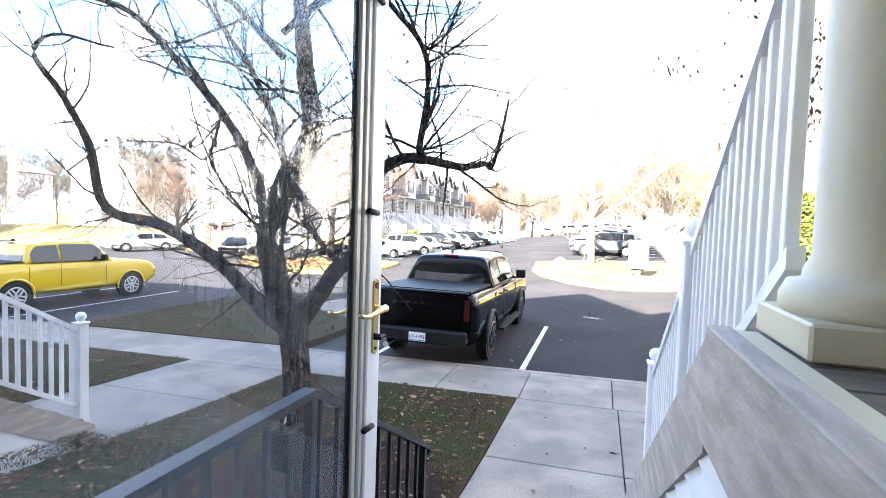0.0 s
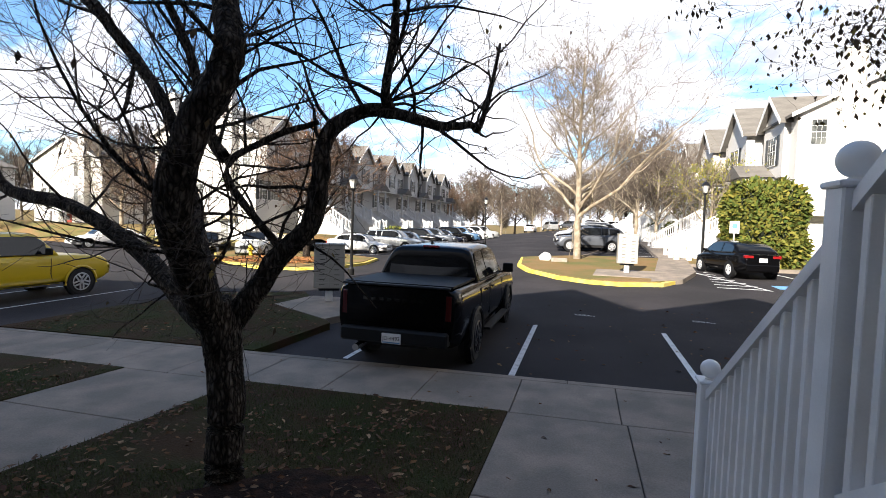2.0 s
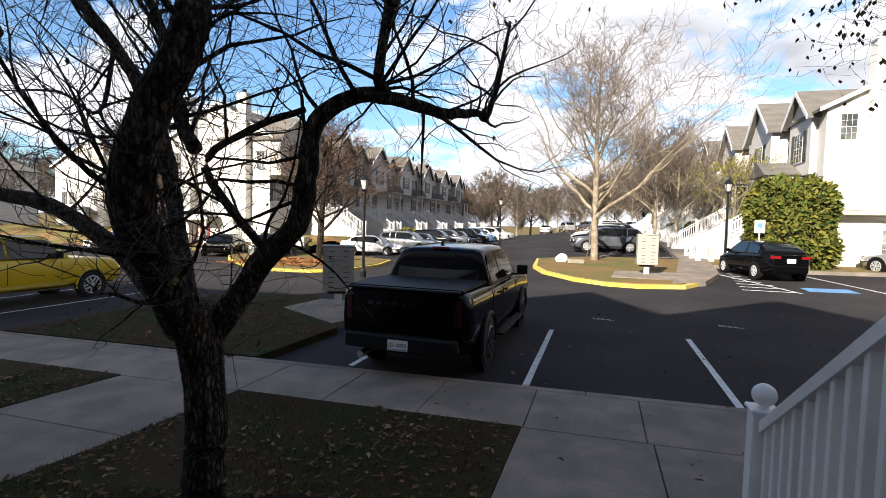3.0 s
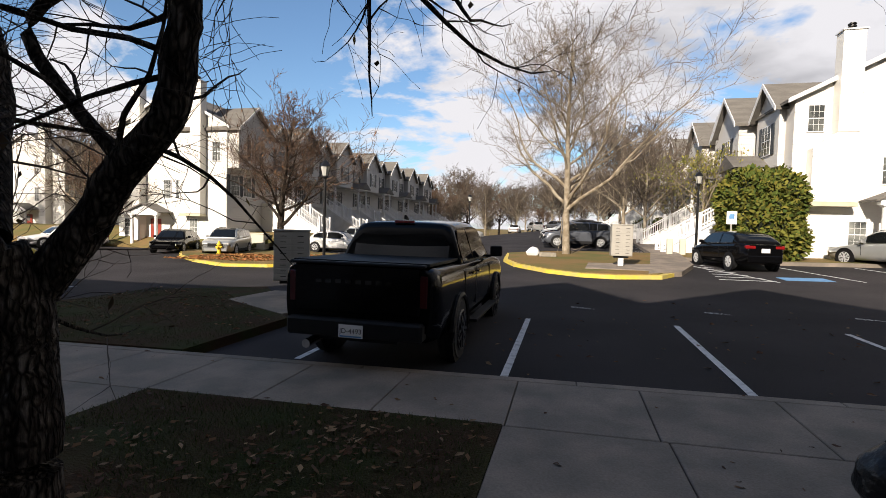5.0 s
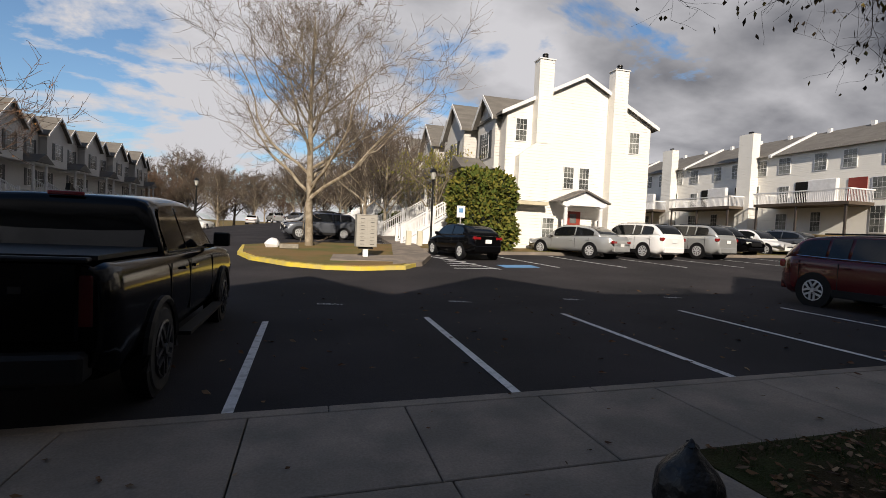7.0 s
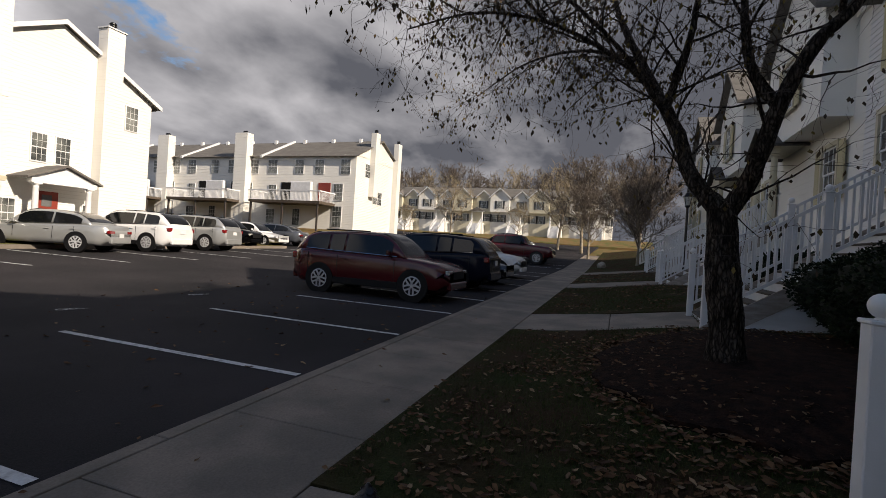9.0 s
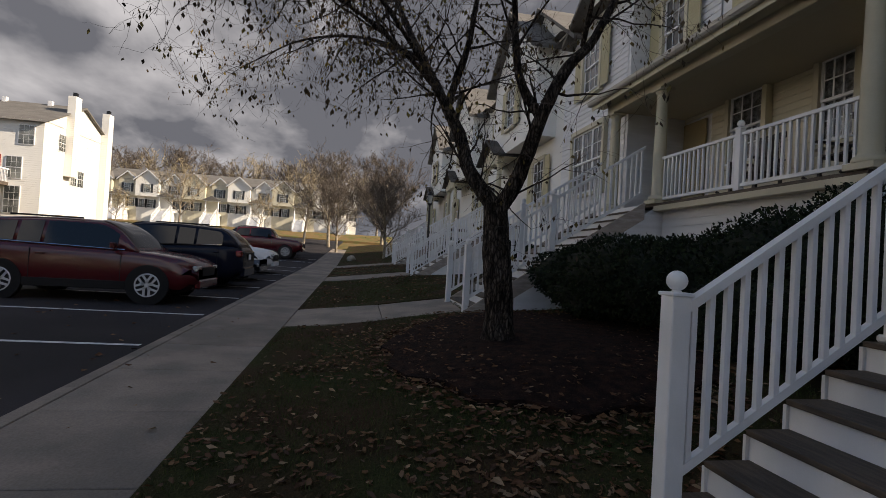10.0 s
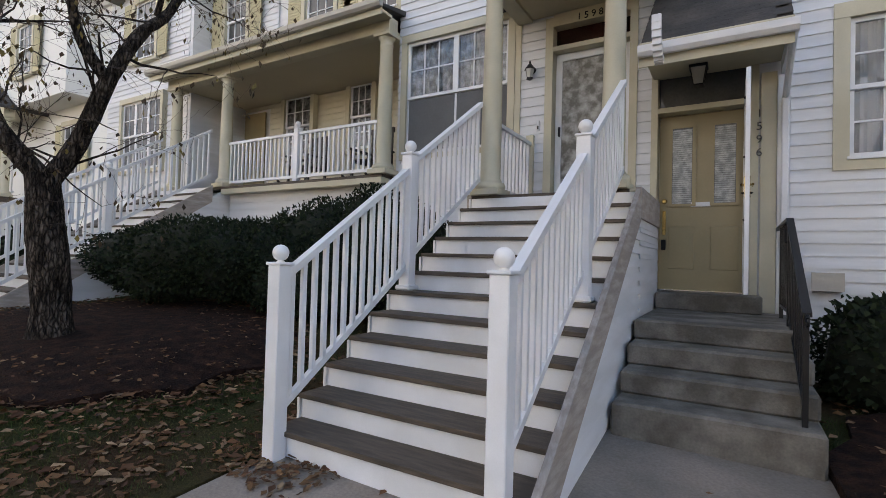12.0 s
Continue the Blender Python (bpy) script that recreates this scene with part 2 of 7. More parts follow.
furrow(BARK, 34, 0.02)
BARKL = mat("pale_bark", (0.33, 0.285, 0.22), 0.9, scale=4, var=0.3, color2=(0.2, 0.16, 0.11), bump=0.02, bscale=10)
TWIG = mat("twig_bark", (0.06, 0.045, 0.038), 0.9, var=0.2)
TWIGL = mat("pale_twig", (0.18, 0.145, 0.115), 0.9, var=0.2)
SMOKED = mat("smoked_lens", (0.05, 0.004, 0.005), 0.2, var=0.05)
RED = mat("red_lens", (0.20, 0.008, 0.009), 0.2, var=0.05, coat=0.5)
LAMPG = mat("lantern_glass", (0.5, 0.5, 0.47), 0.15, var=0.1)
MBOX = mat("grey_mailbox_metal", (0.42, 0.40, 0.36), 0.45, metal=0.3, var=0.06)
SIGNW = mat("sign_white", (0.75, 0.75, 0.75), 0.4, var=0.03)
HYD = mat("hydrant_yellow", (0.7, 0.5, 0.04), 0.45, var=0.1)
BAG = mat("black_plastic_bag", (0.006, 0.006, 0.007), 0.3, var=0.2, bump=0.03, bscale=22, spec=0.45)
WOODC = mat("dark_chair_wood", (0.05, 0.04, 0.035), 0.6, var=0.2)
ROCK = mat("rock", (0.3, 0.27, 0.22), 0.9, var=0.3, bump=0.02, bscale=12)
BUSHM = island_mat("shrub_leaves", [(0.035, 0.06, 0.012), (0.09, 0.115, 0.02), (0.16, 0.14, 0.025), (0.06, 0.08, 0.02)])
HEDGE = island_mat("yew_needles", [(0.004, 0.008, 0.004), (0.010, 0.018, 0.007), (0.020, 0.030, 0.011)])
LEAFM = island_mat("fallen_leaf", [(0.14, 0.065, 0.03), (0.07, 0.032, 0.018), (0.17, 0.09, 0.04), (0.05, 0.026, 0.018), (0.32, 0.21, 0.12)])
LEAFT = island_mat("withered_leaf", [(0.04, 0.03, 0.02), (0.09, 0.06, 0.03), (0.05, 0.035, 0.025), (0.2, 0.15, 0.04)])
LEAFO = island_mat("autumn_leaf", [(0.3, 0.12, 0.04), (0.22, 0.09, 0.04), (0.35, 0.18, 0.06)])
BLADE = island_mat("grass_blade", [(0.025, 0.045, 0.009), (0.045, 0.065, 0.014), (0.08, 0.07, 0.028), (0.028, 0.04, 0.01)])
REDD = mat("red_door_paint", (0.25, 0.035, 0.02), 0.5, var=0.1)
PALE = mat("beige_cabinet", (0.55, 0.52, 0.42), 0.6, var=0.06)


def clear_glass():
    m = bpy.data.materials.new("clear_glass")
    m.use_nodes = True
    nt = m.node_tree
    nt.nodes.clear()
    o, t, g, x = (nt.nodes.new("ShaderNode" + k) for k in ("OutputMaterial", "BsdfTransparent", "BsdfGlossy", "MixShader"))
    t.inputs[0].default_value = (0.9, 0.92, 0.95, 1)
    g.inputs["Roughness"].default_value = 0.02
    x.inputs[0].default_value = 0.05
    nt.links.new(t.outputs[0], x.inputs[1]); nt.links.new(g.outputs[0], x.inputs[2]); nt.links.new(x.outputs[0], o.inputs[0])
    return m


CLEAR = clear_glass()
FPANE = mat("blinded_pane", (0.26, 0.27, 0.25), 0.15, spec=0.6, var=0.3, scale=0.8, color2=(0.05, 0.055, 0.055))


def paint(name, c, rough=0.25, metal=0.0):
    return mat("car_paint_" + name, c, rough, metal=metal, var=0.04, spec=0.5 if max(c) > .02 else .16, coat=0.35 if max(c) > .02 else 0.0)


# ---- mesh helpers ----
def clamp(v, a, b):
    return max(a, min(b, v))


def ramp(v):
    v = clamp(v, 0, 1)
    return v * v * (3 - 2 * v)


def hz(x, y):
    """Height of the lie of the land."""
    z = 0.023 * clamp(x, -16, 95) + 0.025 * clamp(x - 30, 0, 65) + 0.008 * (clamp(y, -20, 14) - 7)
    if y > 14:
        z += 0.03 * (min(y, 80) - 14) * clamp((x + 22) / 20, 0.15, 1)
    return z


def bank(x, y):
    """The lawns and paths climb towards the houses."""
    t = clamp((7 - y) / 4.2, 0, 1.3)
    return 0.26 * t ** 1.5 + 0.24 * ramp((x - 2.4) / 2.0) * ramp((7 - y) / 3.2)


def gz(x, y):
    return hz(x, y) + bank(x, y)


def mesh_of(bm, name, material, smooth=False):
    me = bpy.data.meshes.new(name)
    bm.normal_update()
    bm.to_mesh(me)
    bm.free()
    if smooth:
        me.polygons.foreach_set("use_smooth", [True] * len(me.polygons))
    if material:
        me.materials.append(material)
    return me


def part(name, bm, material, parent=None, label="", smooth=False, m=None):
    ob = new(name, bm if isinstance(bm, bpy.types.Mesh) else mesh_of(bm, name, material, smooth))
    ob.parent = parent
    if m is not None:
        ob.matrix_basis = m
    if label:
        ob["label"] = label
    return ob


def thing(name, at=(0, 0, 0), rz=0.0, label="", category="", group="", kind=""):
    ob = new(name)
    ob.matrix_basis = pose(*at, 0, 0, rz)
    ob.empty_display_size = 0.1
    return tagged(ob, label, category, group, kind)


def box(bm, x0, x1, y0, y1, z0, z1, m=None, bev=0.0):
    vs = [bm.verts.new((x, y, z)) for z in (z0, z1) for y in (y0, y1) for x in (x0, x1)]
    fs = [bm.faces.new([vs[i] for i in f]) for f in ((0, 2, 3, 1), (4, 5, 7, 6), (0, 1, 5, 4), (2, 6, 7, 3), (0, 4, 6, 2), (1, 3, 7, 5))]
    if bev:
        es = {e for f in fs for e in f.edges}
        r = bmesh.ops.bevel(bm, geom=list(es), offset=bev, segments=1, affect="EDGES")
        vs = list({v for f in r["faces"] for v in f.verts} | {v for v in vs if v.is_valid})
    if m is not None:
        for v in vs:
            v.co = m @ v.co
    return bm


def bx(*a, **k):
    return box(bmesh.new(), *a, **k)


def lathe(bm, prof, n=16, m=None):
    """Turn (radius, z) round the z axis."""
    rings = []
    for r, z in prof:
        rings.append([bm.verts.new((r * math.cos(2 * math.pi * i / n), r * math.sin(2 * math.pi * i / n), z)) for i in range(n)])
    for a, b in zip(rings, rings[1:]):
        for i in range(n):
            bm.faces.new((a[i], a[(i + 1) % n], b[(i + 1) % n], b[i]))
    bm.faces.new(rings[0][::-1]); bm.faces.new(rings[-1])
    if m is not None:
        for rg in rings:
            for v in rg:
                v.co = m @ v.co
    return bm


def ball_prof(r, z, n=8):
    return [(max(0.001, r * math.sin(math.pi * i / n)), z - r * math.cos(math.pi * i / n)) for i in range(n + 1)]


def rod(bm, a, b, r0, r1=None, n=8):
    a, b = Vector(a), Vector(b)
    r1 = r0 if r1 is None else r1
    q = (b - a).to_track_quat("Z", "Y").to_matrix().to_4x4()
    return lathe(bm, [(r0, 0), (r1, (b - a).length)], n, Matrix.Translation(a) @ q)


def tube(bm, pts, radii, n=6):
    rings = []
    for i, p in enumerate(pts):
        d = (Vector(pts[min(i + 1, len(pts) - 1)]) - Vector(pts[max(i - 1, 0)]))
        q = d.to_track_quat("Z", "Y")
        rings.append([bm.verts.new(Vector(p) + q @ Vector((radii[i] * math.cos(2 * math.pi * k / n), radii[i] * math.sin(2 * math.pi * k / n), 0))) for k in range(n)])
    for a, b in zip(rings, rings[1:]):
        for k in range(n):
            bm.faces.new((a[k], a[(k + 1) % n], b[(k + 1) % n], b[k]))
    bm.faces.new(rings[-1])


def smooth_path(pts, k=5):
    P = [Vector(p) for p in pts]
    P = [2 * P[0] - P[1]] + P + [2 * P[-1] - P[-2]]
    out = []
    for i in range(1, len(P) - 2):
        for j in range(k):
            t = j / k
            a, b, c, d = P[i - 1:i + 3]
            out.append(0.5 * ((2 * b) + (c - a) * t + (2 * a - 5 * b + 4 * c - d) * t * t + (3 * b - a - 3 * c + d) * t ** 3))
    out.append(P[-2])
    return out


def prism(bm, pts, y0, y1, axis="y"):
    """A flat outline (u, z) drawn out along an axis."""
    def P(u, w, z):
        return (u, w, z) if axis == "y" else (w, u, z)
    a = [bm.verts.new(P(u, y0, z)) for u, z in pts]
    b = [bm.verts.new(P(u, y1, z)) for u, z in pts]
    n = len(pts)
    bm.faces.new(a); bm.faces.new(b[::-1])
    for i in range(n):
        bm.faces.new((a[i], b[i], b[(i + 1) % n], a[(i + 1) % n]))
    bmesh.ops.recalc_face_normals(bm, faces=bm.faces)
    return bm


def slope_bar(bm, x, w, y0, z0, y1, z1, t):
    """A bar of width w and vertical thickness t along the yz slope, its top from (y0, z0) to (y1, z1)."""
    return prism(bm, [(y0, z0), (y1, z1), (y1, z1 - t), (y0, z0 - t)], x - w / 2, x + w / 2, "x")


def slab(name, poly, dz, thick, material, step=2.0, label="", parent=None, height=gz, kind="structure"):
    """A sheet over the lie of the land, with a thickness."""
    bm = bmesh.new()
    f = bm.faces.new([bm.verts.new((x, y, 0)) for x, y in poly])
    if f.calc_area() and f.normal.z < 0:
        f.normal_flip()
    for ax, k in (((1, 0, 0), 0), ((0, 1, 0), 1)):
        lo, hi = min(p[k] for p in poly), max(p[k] for p in poly)
        v = math.floor(lo / step) * step + step
        while v < hi:
            co = (v, 0, 0) if k == 0 else (0, v, 0)
            bmesh.ops.bisect_plane(bm, geom=bm.verts[:] + bm.edges[:] + bm.faces[:], plane_co=co, plane_no=ax)
            v += step
    for v in bm.verts:
        v.co.z = height(v.co.x, v.co.y) + dz
    if thick:
        bed = [e for e in bm.edges if len(e.link_faces) == 1]
        r = bmesh.ops.extrude_edge_only(bm, edges=bed)
        for v in r["geom"]:
            if isinstance(v, bmesh.types.BMVert):
                v.co.z -= thick
    bmesh.ops.recalc_face_normals(bm, faces=bm.faces)
    if sum(f.normal.z * f.calc_area() for f in bm.faces) < 0:
        bmesh.ops.reverse_faces(bm, faces=bm.faces)
    ob = part(name, bm, material, parent)
    return tagged(ob, label, kind=kind) if not parent else ob


def tile(x0, x1, y0, y1, dz, thick, gap=0.006, height=gz):
    bm = bmesh.new()
    x0, x1, y0, y1 = x0 + gap, x1 - gap, y0 + gap, y1 - gap
    c = ((x0, y0), (x1, y0), (x1, y1), (x0, y1))
    top = [bm.verts.new((x, y, height(x, y) + dz - 0.006)) for x, y in c]
    e = 0.008
    ti = [bm.verts.new((x + sx * e, y + sy * e, height(x, y) + dz)) for (x, y), (sx, sy) in zip(c, ((1, 1), (-1, 1), (-1, -1), (1, -1)))]
    bot = [bm.verts.new((x, y, height(x, y) + dz - thick)) for x, y in c]
    bm.faces.new(ti)
    for i in range(4):
        j = (i + 1) % 4
        bm.faces.new((top[i], top[j], ti[j], ti[i])); bm.faces.new((bot[i], bot[j], top[j], top[i]))
    return bm


# ---- ground, lot and paths ----
KY = 8.45


def far_h(x, y):
    return hz(x, y) if abs(x) < 90 and y < 200 else hz(clamp(x, -90, 90), y)


def ground_sheet():
    bm = bmesh.new()
    xs = [-3000, -600, -150, -80, -60, -45, -36, -28, -22, -16, -12, -8, -4, 0, 4, 8, 12, 16, 22, 30, 40, 60, 80, 95, 150, 600, 3000]
    ys = [-3000, -500, -100, -40, -20, -8, 0, 3, 5, 7, 9, 14, 18, 24, 32, 45, 60, 80, 110, 160, 400, 1000, 3000]
    g = [[bm.verts.new((x, y, hz(x, y) - 0.35)) for x in xs] for y in ys]
    for j in range(len(ys) - 1):
        for i in range(len(xs) - 1):
            bm.faces.new((g[j][i], g[j][i + 1], g[j + 1][i + 1], g[j + 1][i]))
    tagged(part("ground", bm, DRYGRASS), "patchy green and brown grassy ground that reaches the horizon", kind="structure")


ground_sheet()
slab("road", [(-70, KY), (90, KY), (90, 60), (60, 125), (-30, 125), (-70, 60)], -0.13, 0.15, ASPH, 4.0, "dark grey asphalt of the car park and street", height=hz)

pavement = thing("pavement", label="pale grey concrete pavement of jointed panels with thin dark joints", kind="structure")
for i in range(-20, 40):
    x0 = -0.78 + 1.27 * i
    part("panel", tile(x0, x0 + 1.27, 7.03, 8.3, 0, 0.2), CONC, pavement)
kerb = thing("kerb", label="grey concrete kerb in lengths along the car park", kind="structure")
for i in range(-12, 20):
    x0 = -0.15 + 2.54 * i
    part("kerb_stone", tile(x0, x0 + 2.54, 8.3, KY, 0, 0.25), CONC, kerb)
path = thing("path", label="pale concrete garden path leading to the two stairs, with fallen leaves", kind="structure")
for x0, x1 in ((-0.8, 0.55), (0.55, 2.3)):
    for y0, y1 in ((5.02, 7.03), (3.9, 5.02), (2.7, 3.9)):
        part("panel", tile(x0, x1, y0, y1, 0, 0.2), CONC, path)
for xa in (-6.65, 8.35):
    p = thing("path", label="pale concrete garden path from the pavement to a white staircase", kind="structure")
    for x0, x1 in ((xa, xa + 2.1),):
        for y0, y1 in ((5.4, 7.03), (3.9, 5.4)):
            part("panel", tile(x0, x1, y0, y1, 0, 0.2), CONC, p)
for xa in (17.5, 26.0):
    p = thing("path", label="pale concrete garden path between lawns", kind="structure")
    part("panel", tile(xa, xa + 2.1, 3.9, 7.03, 0, 0.2), CONC, p)

for k, (x0, x1) in enumerate(((-30, -6.65), (-4.55, -0.8), (2.3, 8.35), (10.45, 17.5), (19.6, 26.0), (28.1, 60))):
    slab("lawn", [(x0, 0.3), (x1, 0.3), (x1, 7.03), (x0, 7.03)], 0.012, 0.3, GRASS, 0.8, "thin green lawn strewn with brown fallen leaves")
slab("lawn", [(-11.6, KY), (-5.4, KY), (-5.3, 10.9), (-6.9, 12.6), (-7.3, 13.6), (-8.4, 14.9), (-10.6, 13.9), (-11.6, 11.0)], 0.02, 0.3, GRASS, 0.8, "grassy island between parking bays with fallen leaves")
slab("mailbox_pad", [(-7.9, 12.6), (-5.6, 11.2), (-5.2, 12.6), (-6.2, 14.2), (-7.7, 14.2)], 0.03, 0.3, CONC, 4.0, "concrete pad under the mailbox cluster", height=hz)


def disc(cx, cy, rx, ry, n=28, wob=0.06):
    return [(cx + rx * math.cos(2 * math.pi * i / n) * (1 + wob * math.sin(3.1 * i)), cy + ry * math.sin(2 * math.pi * i / n) * (1 + wob * math.sin(2.3 * i + 1))) for i in range(n)]


def dome(cx, cy, rx, ry):
    return lambda x, y: gz(x, y) + 0.10 * max(0, 1 - ((x - cx) / rx) ** 2 - ((y - cy) / ry) ** 2) ** 0.5


slab("mulch_bed", disc(5.6, 3.75, 2.2, 1.75), 0.025, 0.12, MULCH, 0.5, "dark brown mulch bed round the tree", height=dome(5.6, 3.75, 2.4, 2.0))
slab("mulch_bed", disc(-1.9, 3.0, 1.15, 1.9), 0.025, 0.12, MULCH, 0.5, "dark mulch bed round the tree beside the path", height=dome(-1.9, 3.0, 1.3, 2.1))

ISL_R = [(-3.4, 29.5), (-3.1, 25.5), (-2.4, 23.3), (-1.0, 21.2), (0.2, 20.2), (1.3, 19.9), (2.8, 20.2), (3.7, 21.6), (4.1, 24.5), (4.1, 30.5), (0, 31.2)]
ISL_L = [(-25.0, 30.0), (-21.5, 26.0), (-18.5, 23.6), (-15.3, 21.8), (-12.9, 21.6), (-11.4, 22.7), (-11.0, 25.0), (-11.6, 28.0), (-18.0, 33.5)]


def inset(poly, d):
    c = Vector((sum(p[0] for p in poly) / len(poly), sum(p[1] for p in poly) / len(poly)))
    return [tuple(Vector(p) - (Vector(p) - c).normalized() * d) for p in poly]


for poly, nm in ((ISL_R, "round"), (ISL_L, "long")):
    slab("island_kerb", poly, 0.0, 0.2, YEL, 3.0, "raised kerb painted yellow, worn in places, round a planted island", height=hz)
    slab("island_turf", inset(poly, 0.22), 0.03, 0.1, DRYGRASS, 2.0, "brownish green turf inside the yellow kerb", height=hz)
slab("pavement_far", [(2.4, 20.4), (3.6, 21.2), (4.6, 24.0), (5.3, 30.0), (6.5, 70), (5.3, 70), (4.0, 30.5), (3.0, 24)], 0.045, 0.2, CONC, 4.0, "concrete path going back beside the island", height=hz)
slab("mailbox_pad", [(0.4, 21.6), (2.9, 21.2), (3.3, 23.6), (0.6, 23.8)], 0.05, 0.2, CONC, 4.0, "concrete pad under the mailbox cluster", height=hz)
slab("lawn_far", [(4.7, 28.0), (8.3, 26.3), (26, 25.6), (26, 40), (19, 80), (6.6, 80), (5.4, 32)], 0.02, 0.25, DRYGRASS, 4.0, "sunlit grass in front of the houses across the lot", height=hz)
slab("kerb_far", [(4.7, 27.8), (8.3, 26.1), (26, 25.4), (26, 25.6), (8.3, 26.3), (4.7, 28.0)], 0.02, 0.25, CONC, 4.0, "concrete kerb in front of the houses across the lot", height=hz)
slab("lawn_far", [(-60, 31.0), (-27, 31.5), (-21.5, 32.5), (-17.4, 36), (-16.4, 80), (-16.4, 95), (-60, 95)], 0.02, 0.25, DRYGRASS, 1.5, "grassy bank rising to the row of houses", height=lambda x, y: hz(x, y) + 1.15 * ramp((-16.8 - x) / 2.6) * ramp((y - 31.5) / 3))
slab("lawn_far", [(36, 24), (60, 24), (60, 80), (36, 80)], 0.02, 0.4, DRYGRASS, 2.0, "grassy rise round the block with decks", height=lambda x, y: hz(x, y) + (max(0, 2.55 - hz(x, y)) + .01) * ramp((x - 36) / 4) * ramp((y - 24) / 4))


def stripe(x0, y0, x1, y1, w=0.1, material=None, name="bay_line", dz=-0.122):
    a, b = Vector((x0, y0)), Vector((x1, y1))
    n = Vector((-(b - a).y, (b - a).x)).normalized() * w / 2
    k = max(2, int((b - a).length / 1.5))
    bm = bmesh.new()
    rows = []
    for i in range(k + 1):
        p = a.lerp(b, i / k)
        rows.append([bm.verts.new((q.x, q.y, hz(q.x, q.y) + dz)) for q in (p - n, p + n)])
    for r, s in zip(rows, rows[1:]):
        bm.faces.new((r[0], r[1], s[1], s[0]))
    bmesh.ops.recalc_face_normals(bm, faces=bm.faces)
    if sum(f.normal.z for f in bm.faces) < 0:
        bmesh.ops.reverse_faces(bm, faces=bm.faces)
    tagged(part(name, bm, material or LINE), "white painted bay line on the asphalt, a little worn", "road marking", "bay lines")


for i in range(0, 14):
    if i not in (2,):
        stripe(-1.0 + 2.75 * i, 8.72, -1.0 + 2.75 * i, 14.1)
for x in (-3.9, -14.7, -17.4):
    stripe(x, 8.9, x, 14.5)
stripe(4.5, 8.72, 4.5, 14.1)
for i in range(8):
    x = 8.3 + 2.9 * i
    stripe(x + 0.5, 20.8, x - 0.9 + 0.5, 25.6)
for i in range(7):
    stripe(4.6 + 0.1 * i, 20.6 + 0.8 * i, 6.2 - 0.15 * i, 20.4 + 0.8 * i, 0.13)
stripe(4.5, 26.0, 6.2, 20.2, 0.1)
stripe(6.6, 21.2, 8.0, 21.2, 0.9, BLUE, "blue_marking")
for i in range(10):
    for s, x in ((1, -13.5), (-1, 2.6)):
        stripe(x, 33 + 2.8 * i, x + s * (-4.8), 33 + 2.8 * i)


def ground_text(word, x, y, size):
    cu = bpy.data.curves.new("text", "FONT")
    cu.body, cu.size, cu.align_x = word, size, "CENTER"
    ob = new("painted_word", cu)
    ob.matrix_basis = pose(x, y, hz(x, y) - 0.118, 0.46, -1.32, 180)
    ob.data.materials.append(LINE)
    cu.extrude = 0.001
    tagged(ob, "white stencilled word on the asphalt at the end of a bay", "road marking", "painted words")


for i in range(4):
    ground_text("RESERVED", 0.38 + 2.75 * i, 14.35, 0.24)


# ---- stairs, rails and columns ----
def newel(parent, x, y, z0, hb, w=0.105, foot=True):
    """A square sleeve post with a ball on its cap; hb is the height of the ball's centre."""
    bm = bx(x - w / 2, x + w / 2, y - w / 2, y + w / 2, z0, hb - 0.075, bev=0.006)
    post = part("newel_post", bm, WPAINT, parent)
    if foot:
        part("foot_trim", bx(x - w * .72, x + w * .72, y - w * .72, y + w * .72, z0, z0 + 0.045, bev=0.012), WPAINT, post)
    part("post_cap", bx(x - w * .6, x + w * .6, y - w * .6, y + w * .6, hb - 0.078, hb - 0.058, bev=0.005), WPAINT, post)
    lb = lathe(bmesh.new(), [(0.028, hb - 0.06), (0.022, hb - 0.05)] + ball_prof(0.052, hb, 10)[1:], 18, Matrix.Translation((x, y, 0)))
    part("ball_cap", lb, BALL, post, smooth=True)
    return post


def sloped_rail(parent, x, y0, z0, y1, z1, drop=0.83, gap=0.098, wt=0.06):
    """Top rail, bottom rail and balusters between two posts; z is the rail's top."""
    part("top_rail", slope_bar(bmesh.new(), x, wt, y0, z0, y1, z1, 0.055), WPAINT, parent)
    part("bottom_rail", slope_bar(bmesh.new(), x, 0.04, y0, z0 - drop, y1, z1 - drop, 0.055), WPAINT, parent)
    n = max(1, int(abs(y1 - y0) / gap))
    s = (z1 - z0) / (y1 - y0)
    for i in range(n):
        y = y0 + (y1 - y0) * (i + 0.5) / n
        z = z0 + s * (y - y0)
        part("baluster", bx(x - 0.017, x + 0.017, y - 0.017, y + 0.017, z - drop - 0.02, z - 0.045, bev=0.003), WPAINT, parent)


def flat_rail(parent, a, b, z, h=0.86, material=None, gap=0.105, post_mid=False):
    """A level railing from a to b on a floor at z."""
    material = material or WPAINT
    a, b = Vector(a), Vector(b)
    L, ang = (b - a).length, math.atan2((b - a).y, (b - a).x)
    m = Matrix.Translation((a.x, a.y, z)) @ Matrix.Rotation(ang, 4, "Z")
    part("top_rail", bx(0, L, -0.03, 0.03, h - 0.05, h, m=m, bev=0.006), material, parent)
    part("bottom_rail", bx(0, L, -0.02, 0.02, 0.07, 0.12, m=m), material, parent)
    n = int(L / gap)
    for i in range(n):
        x = L * (i + 0.5) / n
        part("baluster", bx(x - 0.016, x + 0.016, -0.016, 0.016, 0.1, h - 0.04, m=m), material, parent)


